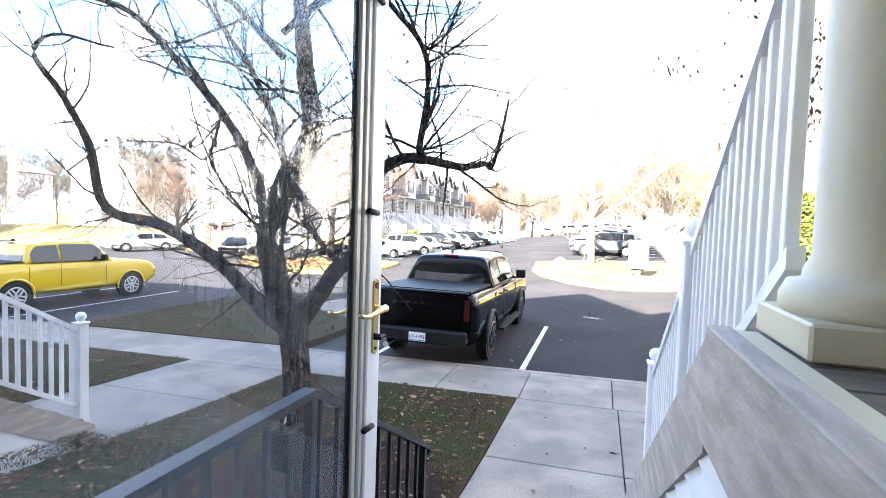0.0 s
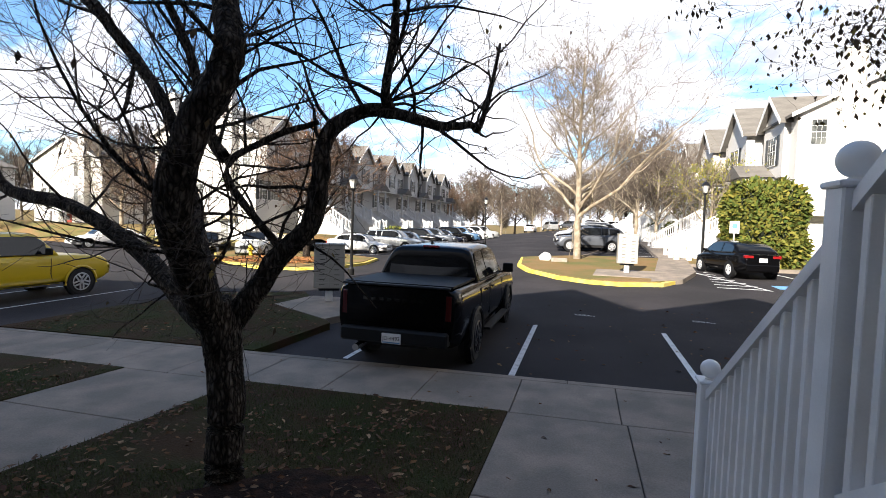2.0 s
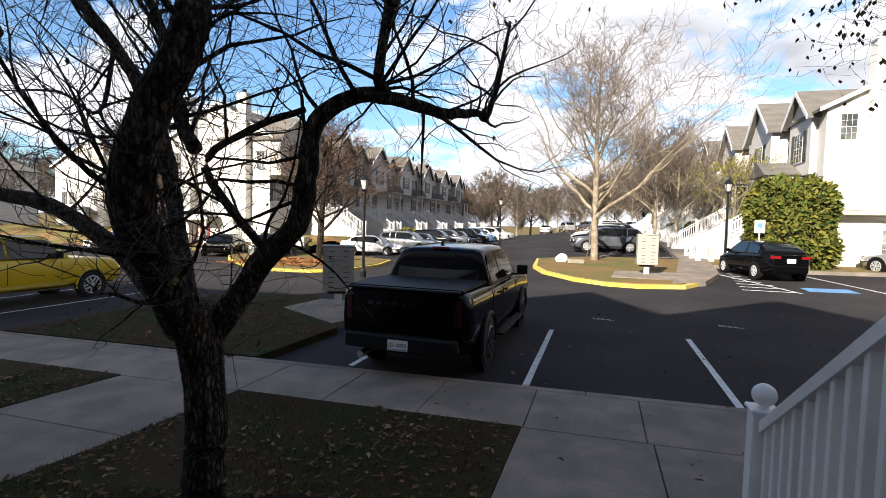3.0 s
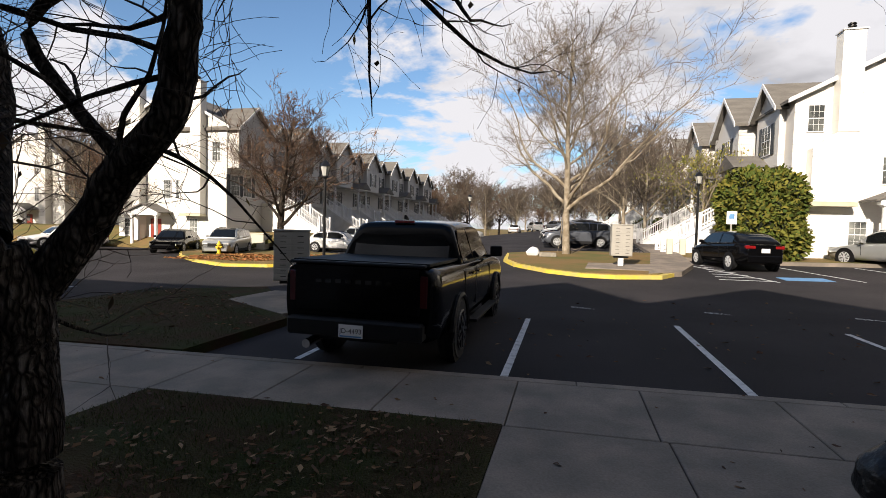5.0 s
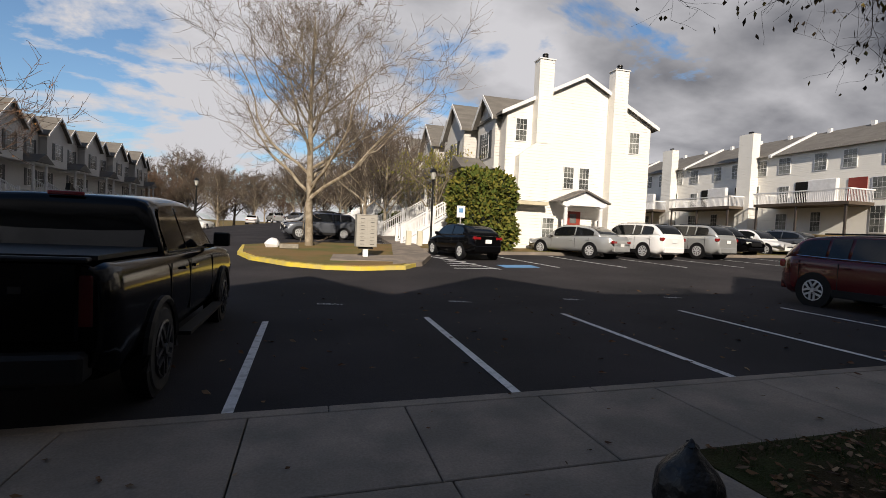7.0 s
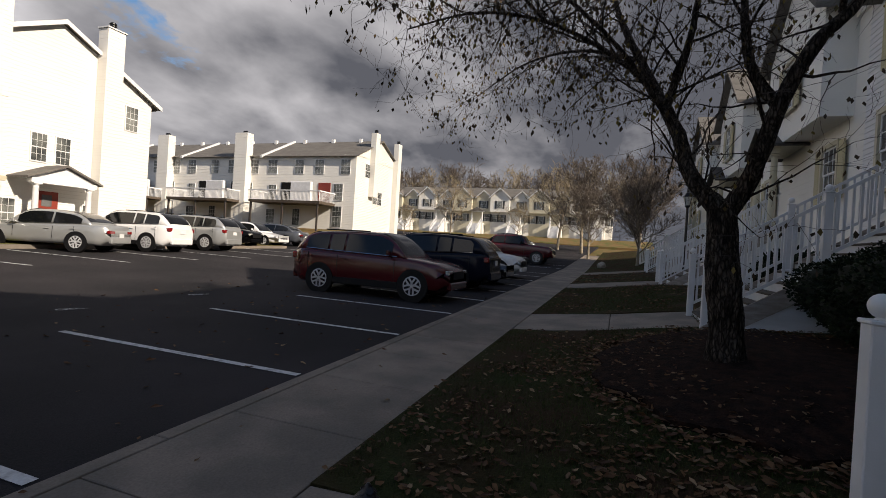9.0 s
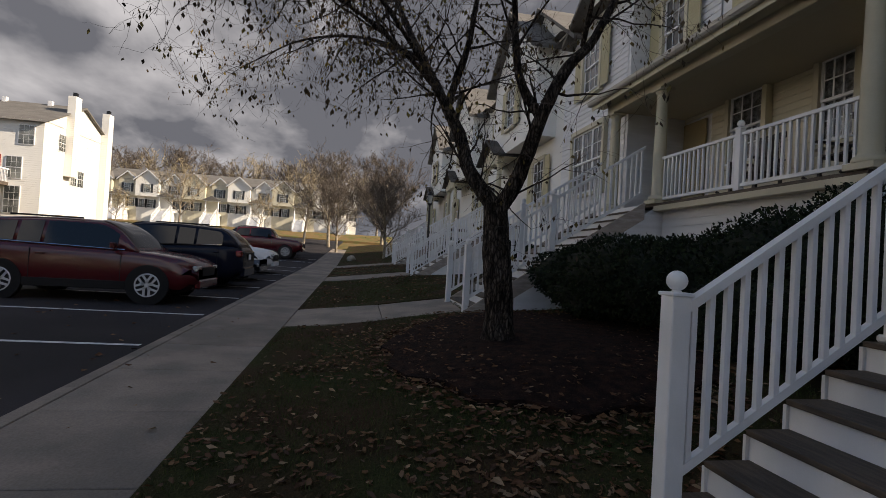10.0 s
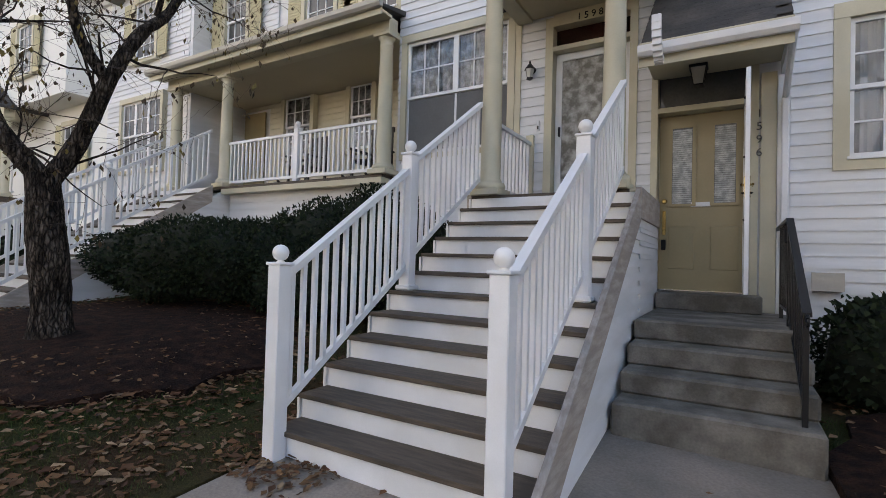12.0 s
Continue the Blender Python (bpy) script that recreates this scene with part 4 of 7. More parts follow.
for z in (1.86, 2.42, 2.95):
    rc = bmesh.new()
    rod(rc, (SX + 0.024, SY1 - 0.095, z), (SX + 0.024, SY1 - 0.045, z - 0.004), 0.0075, n=10)
    part("retainer_clip", rc, DARK, sd, smooth=True)
PY = SY1 - 0.038
for sgn in (1, -1):
    xx = SX + sgn * 0.019
    face = Matrix.Translation((xx, PY, 0)) @ Matrix.Rotation(sgn * math.pi / 2, 4, "Y")
    pl = bmesh.new()
    outline = []
    for i in range(25):
        a = math.pi * i / 12
        outline.append((0.0155 * math.cos(a), (2.2295 if i < 13 else 2.0605) + 0.0155 * math.sin(a)))
    lo = [pl.verts.new((xx, PY + u, z)) for u, z in outline[:-1]]
    hi = [pl.verts.new((xx + sgn * 0.005, PY + u * .9, z + (.001 if z < 2.1 else -.001))) for u, z in outline[:-1]]
    for i in range(len(lo)):
        j = (i + 1) % len(lo)
        pl.faces.new((lo[i], lo[j], hi[j], hi[i]))
    pl.faces.new(hi)
    bmesh.ops.recalc_face_normals(pl, faces=pl.faces)
    part("lock_plate", pl, BRASS, sd)
    for z, nm in ((2.2275, "key_cylinder"), (2.061, "screw")):
        kc = lathe(bmesh.new(), [(0.0085 if z > 2.1 else .005, 0.004), (0.008 if z > 2.1 else .004, 0.007)], 14, Matrix.Translation((xx, PY, z)) @ Matrix.Rotation(sgn * math.pi / 2, 4, "Y"))
        part(nm, kc, DARK, sd)
    hb = bmesh.new()
    rod(hb, (xx, PY, 2.165), (xx + sgn * 0.024, PY, 2.165), 0.0095, n=14)
    ctl = [(.014, .001), (.006, .0015), (-0.012, 0), (-0.035, -.002), (-0.06, -.005), (-0.085, -.005), (-0.105, -.002), (-0.116, .002), (-0.121, .006)]
    tube(hb, smooth_path([(xx + sgn * (0.024 - abs(p) * .01), PY + p, 2.165 + q) for p, q in ctl], 3), [.0055 + .0050 * max(0, 1 - i / 17.0) for i in range(3 * (len(ctl) - 1) + 1)], 12)
    part("lever_handle", hb, BRASS, sd, smooth=True)
    th = bmesh.new()
    rod(th, (xx, PY, 2.092), (xx + sgn * 0.02, PY, 2.092), 0.0085, n=12)
    box(th, *sorted((xx + sgn * 0.010, xx + sgn * 0.026)), PY - 0.012, PY + 0.022, 2.0875, 2.0965, bev=.002)
    part("thumb_turn", th, DARK, sd)
# upper entrance
d2 = thing("door_2", label="storm door with tree reflections painted on its glass and dark transom at the upper entrance", category="door", kind="structure")
f = bx(0.78, 0.87, DY, FY + 0.04, 2.1, 4.62); box(f, 1.82, 1.92, DY, FY + 0.04, 2.1, 4.62); box(f, 0.87, 1.82, DY, FY + 0.04, 4.5, 4.66); box(f, 0.87, 1.82, DY, FY + 0.03, 4.18, 4.24)
part("door_frame", f, CREAM, d2)
part("transom_pane", bx(0.87, 1.82, DY, DY + 0.01, 4.24, 4.5), mat("dark_transom", (0.03, 0.008, 0.006), 0.15, var=.2), d2)
f = bx(0.88, 0.96, DY, DY + 0.04, 2.12, 4.17); box(f, 1.73, 1.81, DY, DY + 0.04, 2.12, 4.17); box(f, 0.96, 1.73, DY, DY + 0.04, 2.12, 2.28); box(f, 0.96, 1.73, DY, DY + 0.04, 4.08, 4.17)
part("storm_frame", f, WPAINT, d2)
# the lace's mottling paints the reflected branches on this glass
part("pane", bx(0.96, 1.73, DY + 0.01, DY + 0.016, 2.28, 4.08), LACE_REFL, d2)
part("door_handle", bx(1.74, 1.76, DY + 0.04, DY + 0.08, 3.08, 3.2), DARK, d2)


def wall_lantern(x, y, z, parent_label):
    t = thing("wall_lantern", label=parent_label, category="lamp")
    m = Matrix.Translation((x, y, z))
    part("back_plate", lathe(bmesh.new(), [(0.05, 0), (0.04, 0.02)], 14, m @ Matrix.Rotation(-math.pi / 2, 4, "X")), BLACK, t)
    b = bmesh.new(); rod(b, m @ Vector((0, 0.02, 0.03)), m @ Vector((0, 0.1, 0.06)), 0.01)
    part("arm", b, BLACK, t)
    g = m @ Matrix.Translation((0, 0.1, 0))
    part("glass", lathe(bmesh.new(), [(0.04, -0.13), (0.06, -0.02)], 6, g), LAMPG, t)
    part("roof", lathe(bmesh.new(), [(0.075, -0.02), (0.03, 0.04), (0.012, 0.06), (0.012, 0.08), (0.004, 0.1)], 6, g), BLACK, t)
    part("cage", lathe(bmesh.new(), [(0.02, -0.16), (0.045, -0.145), (0.043, -0.13)], 6, g), BLACK, t)


wall_lantern(2.1, FY + 0.02, 3.98, "small black wall lantern beside the upper door")
bell = thing("doorbell", label="white and black doorbell camera beside the upper door", category="doorbell")
part("body", bx(1.98, 2.02, FY + 0.02, FY + 0.045, 3.16, 3.29, bev=0.006), SIGNW, bell)
part("button", bx(1.99, 2.01, FY + 0.045, FY + 0.05, 3.18, 3.22), DARK, bell)
tap = thing("wall_tap", label="small dark bracket on the siding", category="bracket")
part("body", bx(2.2, 2.26, FY + 0.02, FY + 0.07, 2.95, 3.05, bev=0.01), DARK, tap)


def wall_word(word, x, y, z, size, material, rz=180, vertical=False, name="house_number", label=""):
    t = thing(name, label=label, category="house number")
    for i, ch in enumerate(word):
        cu = bpy.data.curves.new("text", "FONT")
        cu.body, cu.size, cu.extrude, cu.align_x = ch, size, 0.004, "CENTER"
        cu.materials.append(material)
        ob = new("digit", cu)
        ob.parent = t
        dx, dz = (0, -i * size * 1.15) if vertical else (-(i - (len(word) - 1) / 2) * size * 0.75, 0)
        ob.matrix_basis = pose(x + dx, y, z + dz, 90, 0, rz)
    return t


wall_word("1596", -0.445, FY + 0.06, 3.03, 0.12, BLACK, vertical=True, label="black house number 1596 set upright on the cream frame")
wall_word("1598", 1.35, FY + 0.045, 4.52, 0.12, DARK, label="small house number 1598 over the upper door")

# low roof over the lower door
hood = thing("entry_roof", label="lean-to shingled roof with white gutter over the lower door", category="roof")
def roof_slab(bm, x0, x1, ye, ze, yr, zr, t=0.04):
    return prism(bm, [(ye, ze), (yr, zr), (yr, zr - t), (ye, ze - t)], x0, x1, "x")
rs = roof_slab(bmesh.new(), -0.66, 0.60, 1.32, 3.55, 0.28, 4.55)
part("roof", rs, ROOF, hood)
for i in range(13):
    for j in range(5):
        y = 1.34 - i * 0.08
        z = 3.55 + i * 0.077
        xa = -0.66 + j * 0.25 + (0.125 if i % 2 else 0)
        xb = min(xa + 0.245, 0.595)
        part("shingle", prism(bmesh.new(), [(y, z + 0.002), (y, z + 0.010), (y - 0.1, z + 0.104), (y - 0.1, z + 0.096)], xa, xb, "x"), ROOF, hood)
part("gutter", prism(bmesh.new(), [(1.325, 3.47), (1.325, 3.55), (1.42, 3.56), (1.41, 3.50), (1.38, 3.465)], -0.69, 0.60, "x"), WPAINT, hood)
part("soffit", bx(-0.66, 0.60, 0.29, 1.30, 3.60, 3.63), CREAM, hood)
part("fascia", bx(-0.66, 0.60, 1.30, 1.319, 3.38, 3.62), CREAM, hood)
part("cheek", prism(bmesh.new(), [(1.3, 3.46), (0.28, 3.46), (0.28, 4.5)], -0.66, -0.63, "x"), SIDING, hood)
cl = thing("ceiling_lantern", label="dark square lantern with cloudy glass under the entry roof", category="lamp")
lm = Matrix.Translation((0.12, 0.52, 0.18))
part("canopy", bx(-0.09, 0.09, -0.09, 0.09, 3.39, 3.42, m=lm, bev=0.004), BLACK, cl)
part("glass", lathe(bmesh.new(), [(0.06, 3.22), (0.105, 3.39)], 4, lm @ Matrix.Rotation(math.pi / 4, 4, "Z")), LAMPG, cl)
cg = bmesh.new()
for sx, sy in ((1, 1), (1, -1), (-1, 1), (-1, -1)):
    rod(cg, lm @ Vector((sx * .077, sy * .077, 3.39)), lm @ Vector((sx * .046, sy * .046, 3.21)), 0.006, n=5)
box(cg, -0.05, 0.05, -0.05, 0.05, 3.2, 3.215, m=lm)
part("cage", cg, BLACK, cl)

# body of our row: inner walls, roofs with front gables
row = thing("townhouse", label="white-sided three-storey townhouse block with shingled gables", category="house")
part("body", bx(-24, 4.3, -11, 0.1, -0.8, 7.9), SIDF, row)
part("wall", bx(-24, -5.6, 0.103, 0.25, -0.8, 7.9), SIDF, row)
part("roof", prism(bmesh.new(), [(0.6, 7.8), (-5.4, 10.2), (-11.5, 7.8)], -24.3, 13.5, "x"), ROOFF, row)
for gx in (-10.4, -4.8, 0.5, 9.9, 15.2):
    yy = 0.3
    w = 2.75
    base = 7.7
    part("gable", prism(bmesh.new(), [(gx - w, base), (gx, base + 2.0), (gx + w, base)], -5.0, yy - 0.02), SIDF, row)
    gr = prism(bmesh.new(), [(gx - w - .3, base - .2), (gx, base + 2.0), (gx, base + 2.12), (gx - w - .3, base - .08)], -5.0, yy + 0.3)
    prism(gr, [(gx + w + .3, base - .2), (gx + w + .3, base - .08), (gx, base + 2.12), (gx, base + 2.0)], -5.0, yy + 0.3)
    part("gable_roof", gr, ROOFF, row)
tagged(part("interior_wall", bx(-0.7, 0.72, -1.4, 0.08, 1.1, 3.7), CREAM2), "inner wall behind the front door", kind="structure")

# neighbouring unit with the long porch
nb = thing("townhouse", label="neighbouring townhouse with long cream-columned porch and white siding", category="house")
NF, NY = 2.70, -1.2
for q in ((4.3, 13.4, -11, NY - 0.02, -0.2, 7.9), (4.3, 9.9, NY, 0.42, 0.0, NF - 0.06), (10.0, 13.4, NY, 0.2, -0.1, 7.9), (9.9, 10.0, NY, 0.2, NF, 7.9)):
    part("body", bx(*q), SIDING, nb)
nbs = thing("siding", label="white horizontal siding of the neighbouring house", kind="structure")
boards(nbs, 4.3, 8.1, 0.9, NF - 0.05, 0.43, [])
boards(nbs, 4.3, 9.9, NF, 5.0, NY, [(5.84, 6.59, 3.52, 5.02), (7.51, 8.49, 3.52, 5.02), (9.02, 9.86, 2.6, 4.85)], CREAM2)
boards(nbs, 4.3, 10.4, 5.9, 7.9, -0.32, [(6.0, 7.8, 5.4, 7.4)])
boards(nbs, 10.0, 13.4, 2.0, 7.9, 0.2, [(10.76, 12.59, 3.27, 5.05), (11.1, 12.2, 5.87, 7.4)])
box_up = bx(4.3, 10.4, NY, -0.34, 5.2, 7.9)
part("upper_wall", box_up, SIDING, nb)
window(10.85, 12.5, 3.36, 4.95, 0.2, cols=3, label="dark triple window with white frames and cream surround", name="window_3", lites=(2, 2), proud=0.09)
window(5.93, 6.5, 3.62, 4.92, NY + 0.02, label="porch window with grilles", name="window_4", cover=LACE_REFL, proud=0.1)
window(7.6, 8.4, 3.62, 4.92, NY + 0.02, label="porch window with grilles and a curtain", name="window_5", cover=LACE_REFL, proud=0.1)
window(6.2, 6.95, 5.75, 7.2, -0.3, label="upstairs window with cream louvred shutters", name="window_6", shut=SHUT, proud=0.07)
window(4.75, 5.5, 5.75, 7.2, -0.3, label="upstairs window with cream louvred shutters", name="window_7", shut=SHUT, proud=0.07)
window(8.7, 9.4, 5.75, 7.2, -0.3, label="upstairs window with cream louvred shutters", name="window_8", shut=SHUT, proud=0.07)
window(11.2, 12.1, 5.95, 7.3, 0.2, label="upstairs window with cream louvred shutters", name="window_9", shut=SHUT, proud=0.09)
d3 = thing("door_3", label="tan door at the back of the neighbouring porch", category="door", kind="structure")
panel_door(d3, 9.15, 9.85, NF, NF + 2.05, NY + 0.06, TAN)
np_ = thing("porch", label="long cream porch with round columns, fascia and gutter", category="porch")
for x in (4.38, 8.2, 9.87):
    column(np_, x, 0.5, NF, 4.85, 0.115)
part("floor", bx(4.3, 9.95, NY + 0.03, 0.62, NF - 0.05, NF, bev=0.005), TREAD, np_)
part("edge_board", bx(4.3, 8.1, 0.46, 0.64, NF - 0.14, NF - 0.05), CREAM, np_)
part("beam", bx(4.25, 10.05, 0.4, 0.62, 4.85, 5.08, bev=0.01), CREAM, np_)
part("ceiling", bx(4.3, 9.95, NY + 0.03, 0.4, 4.9, 4.95), CEIL, np_)
part("roof", prism(bmesh.new(), [(0.95, 5.12), (-0.32, 5.42), (-0.32, 5.3), (0.95, 5.09)], 4.2, 10.2, "x"), ROOF, np_)
part("gutter", prism(bmesh.new(), [(0.91, 5.05), (0.91, 5.15), (1.02, 5.15), (1.01, 5.09), (0.98, 5.05)], 4.15, 10.25, "x"), MBOX, np_)
part("fascia", bx(4.18, 10.22, 0.885, 0.909, 4.96, 5.12), CREAM, np_)
part("soffit", bx(4.2, 10.2, 0.62, 0.90, 5.02, 5.06), CREAM, np_)
nr = thing("porch_railing", label="white porch railing with a ball-capped middle post", category="railing")
flat_rail(nr, (4.5, 0.5), (6.2, 0.5), NF)
flat_rail(nr, (6.3, 0.5), (8.08, 0.5), NF)
newel(nr, 6.25, 0.5, NF, NF + 1.0, 0.1, False)
for x in (5.3, 6.9):
    ch = thing("rocking_chair", (x, -0.35, NF), 0, "dark wooden rocking chair on the porch", "chair", "porch chairs")
    part("seat", bx(-0.26, 0.26, -0.24, 0.26, 0.40, 0.44, bev=0.01), WOODC, ch)
    for i in range(5):
        part("back_slat", bx(-0.24 + i * 0.105, -0.18 + i * 0.105, -0.30, -0.27, 0.44, 1.02), WOODC, ch)
    part("head_rail", bx(-0.27, 0.27, -0.31, -0.26, 1.0, 1.1, bev=0.01), WOODC, ch)
    for sx in (-0.26, 0.26):
        part("armrest", bx(sx - 0.035, sx + 0.035, -0.28, 0.3, 0.62, 0.65, bev=0.008), WOODC, ch)
        for yy in (-0.22, 0.22):
            part("leg", bx(sx - 0.02, sx + 0.02, yy - 0.02, yy + 0.02, 0.06, 0.62), WOODC, ch)
        k = bmesh.new()
        for i in range(10):
            a, c = -0.42 + i * 0.09, -0.42 + (i + 1) * 0.09
            rod(k, (sx, a, 0.02 + 0.5 * a * a), (sx, c, 0.02 + 0.5 * c * c), 0.02, n=6)
        part("rocker", k, WOODC, ch)


def row_unit(x0, w, z, hoodx, stairx):
    """A townhouse further down the row."""
    t = thing("townhouse", label="white-sided townhouse further along the row with gabled entry hood", category="house")
    part("body", bx(x0, x0 + w, -11, 0.2, z - 1.2, z + 7.6), SIDF, t)
    part("roof", prism(bmesh.new(), [(0.5, z + 7.5), (-5.4, z + 10.0), (-11.5, z + 7.5)], x0, x0 + w, "x"), ROOFF, t)
    gx, base, wd = x0 + w * 0.35, z + 7.4, 2.3
    part("gable", prism(bmesh.new(), [(gx - wd, base), (gx, base + 1.9), (gx + wd, base)], -4, 0.9), SIDF, t)
    part("bay", bx(gx - wd, gx + wd, 0.2, 0.9, z + 4.6, base), SIDF, t)
    g = prism(bmesh.new(), [(gx - wd - .3, base - .25), (gx, base + 1.9), (gx, base + 2.03), (gx - wd - .3, base - .1)], -4, 1.2)
    prism(g, [(gx + wd + .3, base - .25), (gx + wd + .3, base - .1), (gx, base + 2.03), (gx, base + 1.9)], -4, 1.2)
    part("gable_roof", g, ROOFF, t)
    for wx, wz, yy in ((gx - 0.5, z + 5.4, 0.92), (x0 + w * 0.75, z + 5.4, 0.22), (x0 + w * 0.8, z + 2.6, 0.22), (x0 + w * 0.15, z + 2.7, 0.22)):
        window(wx, wx + 0.95, wz, wz + 1.35, yy - 0.02, parent=t, shut=SHUT, proud=0.07)
    p = thing("entry_porch", label="cream gabled entry porch on two columns", category="porch")
    for x in (stairx - 0.1, stairx + 1.75):
        column(p, x, 1.0, z + 2.1, z + 4.3)
    part("floor", bx(stairx - 0.2, stairx + 1.9, 0.22, 1.1, z + 1.95, z + 2.1), TREAD, p)
    part("base", bx(stairx - 0.15, stairx + 1.85, 0.22, 1.05, z - 0.6, z + 1.95), SIDF, p)
    part("beam", bx(stairx - 0.3, stairx + 1.95, 0.9, 1.15, z + 4.3, z + 4.55), CREAM, p)
    part("pediment", prism(bmesh.new(), [(stairx - 0.3, z + 4.55), (stairx + 0.82, z + 5.2), (stairx + 1.95, z + 4.55)], 0.22, 1.1), CREAM, p)
    r = prism(bmesh.new(), [(stairx - .5, z + 4.48), (stairx + .82, z + 5.25), (stairx + .82, z + 5.33), (stairx - .5, z + 4.56)], 0.22, 1.35)
    prism(r, [(stairx + 2.15, z + 4.48), (stairx + 2.15, z + 4.56), (stairx + .82, z + 5.33), (stairx + .82, z + 5.25)], 0.22, 1.35)
    part("roof", r, ROOF, p)


row_unit(13.4, 8.4, 0.75, 0, 17.3)
row_unit(21.8, 8.4, 0.95, 0, 25.6)
row_unit(30.2, 9.0, 1.15, 0, 34.0)


# ---- vehicles ----
def wheel(parent, x, y, r, w, side, alloy=None):
    """A wheel whose axle lies along x."""
    m = Matrix.Translation((x, y, r)) @ Matrix.Rotation(math.pi / 2, 4, "Y")
    wh = part("wheel", lathe(bmesh.new(), [(r * .62, -w / 2), (r * .93, -w / 2), (r, -w / 2 + .03), (r, w / 2 - .03), (r * .93, w / 2), (r * .62, w / 2)], 28, m), TYRE, parent, smooth=False)
    rm = bmesh.new()
    o = w / 2 + 0.001
    s = 1 if side > 0 else -1
    for i in range(5):
        a = i * 2 * math.pi / 5
        q = m @ Matrix.Rotation(a, 4, "Z")
        for d in (-0.05, 0.05):
            box(rm, r * .1, r * .62, d - 0.022, d + 0.022, *sorted((s * o, s * (o + 0.025))), m=q)
    lathe(rm, [(r * .16, s * o - .001), (r * .12, s * (o + .035))] if s > 0 else [(r * .12, s * (o + .035)), (r * .16, s * o)], 12, m)
    for i in range(20):
        a0, a1 = i * math.pi / 10, (i + 1) * math.pi / 10
        rod(rm, m @ Vector((r * .64 * math.cos(a0), r * .64 * math.sin(a0), s * (o + .004))), m @ Vector((r * .64 * math.cos(a1), r * .64 * math.sin(a1), s * (o + .004))), r * .045, n=5)
    part("rim", rm, alloy or RIM, wh)
    return wh


def loft(bm, rings, cap=True):
    rs = [[bm.verts.new(p) for p in r] for r in rings]
    n = len(rs[0])
    for a, b in zip(rs, rs[1:]):
        for i in range(n):
            bm.faces.new((a[i], a[(i + 1) % n], b[(i + 1) % n], b[i]))
    if cap:
        bm.faces.new(rs[0][::-1]); bm.faces.new(rs[-1])
    bmesh.ops.recalc_face_normals(bm, faces=bm.faces)
    return bm


KINDS = {
    # length, width, height, wheel radius, front axle, rear axle (from the nose), shoulder line, cabin: base front, roof front, roof rear, base rear
    "sedan": dict(L=4.75, W=1.82, H=1.46, r=0.33, fa=0.92, ra=3.68, sh=[(0, .62), (.5, .74), (1.35, .90), (3.9, 1.0), (4.6, .99), (4.75, .82)], cab=(1.25, 2.15, 3.3, 4.15)),
    "suv": dict(L=4.65, W=1.86, H=1.67, r=0.365, fa=0.92, ra=3.65, sh=[(0, .74), (.08, .84), (.3, .94), (.8, 1.02), (1.25, 1.06), (3.3, 1.12), (4.3, 1.16), (4.56, 1.10), (4.65, .98)], cab=(1.15, 2.05, 3.9, 4.58)),
    "hatch": dict(L=4.2, W=1.70, H=1.46, r=0.31, fa=0.8, ra=3.35, sh=[(0, .64), (.4, .78), (1.1, .93), (3.7, 1.02), (4.2, .96)], cab=(1.0, 1.8, 3.1, 3.8)),
    "pickup": dict(L=5.9, W=2.02, H=1.95, r=0.42, fa=1.05, ra=4.62, sh=[(0, .98), (.25, 1.20), (1.5, 1.30), (5.75, 1.36), (5.9, 1.34)], cab=(1.7, 2.35, 4.1, 4.3)),
}


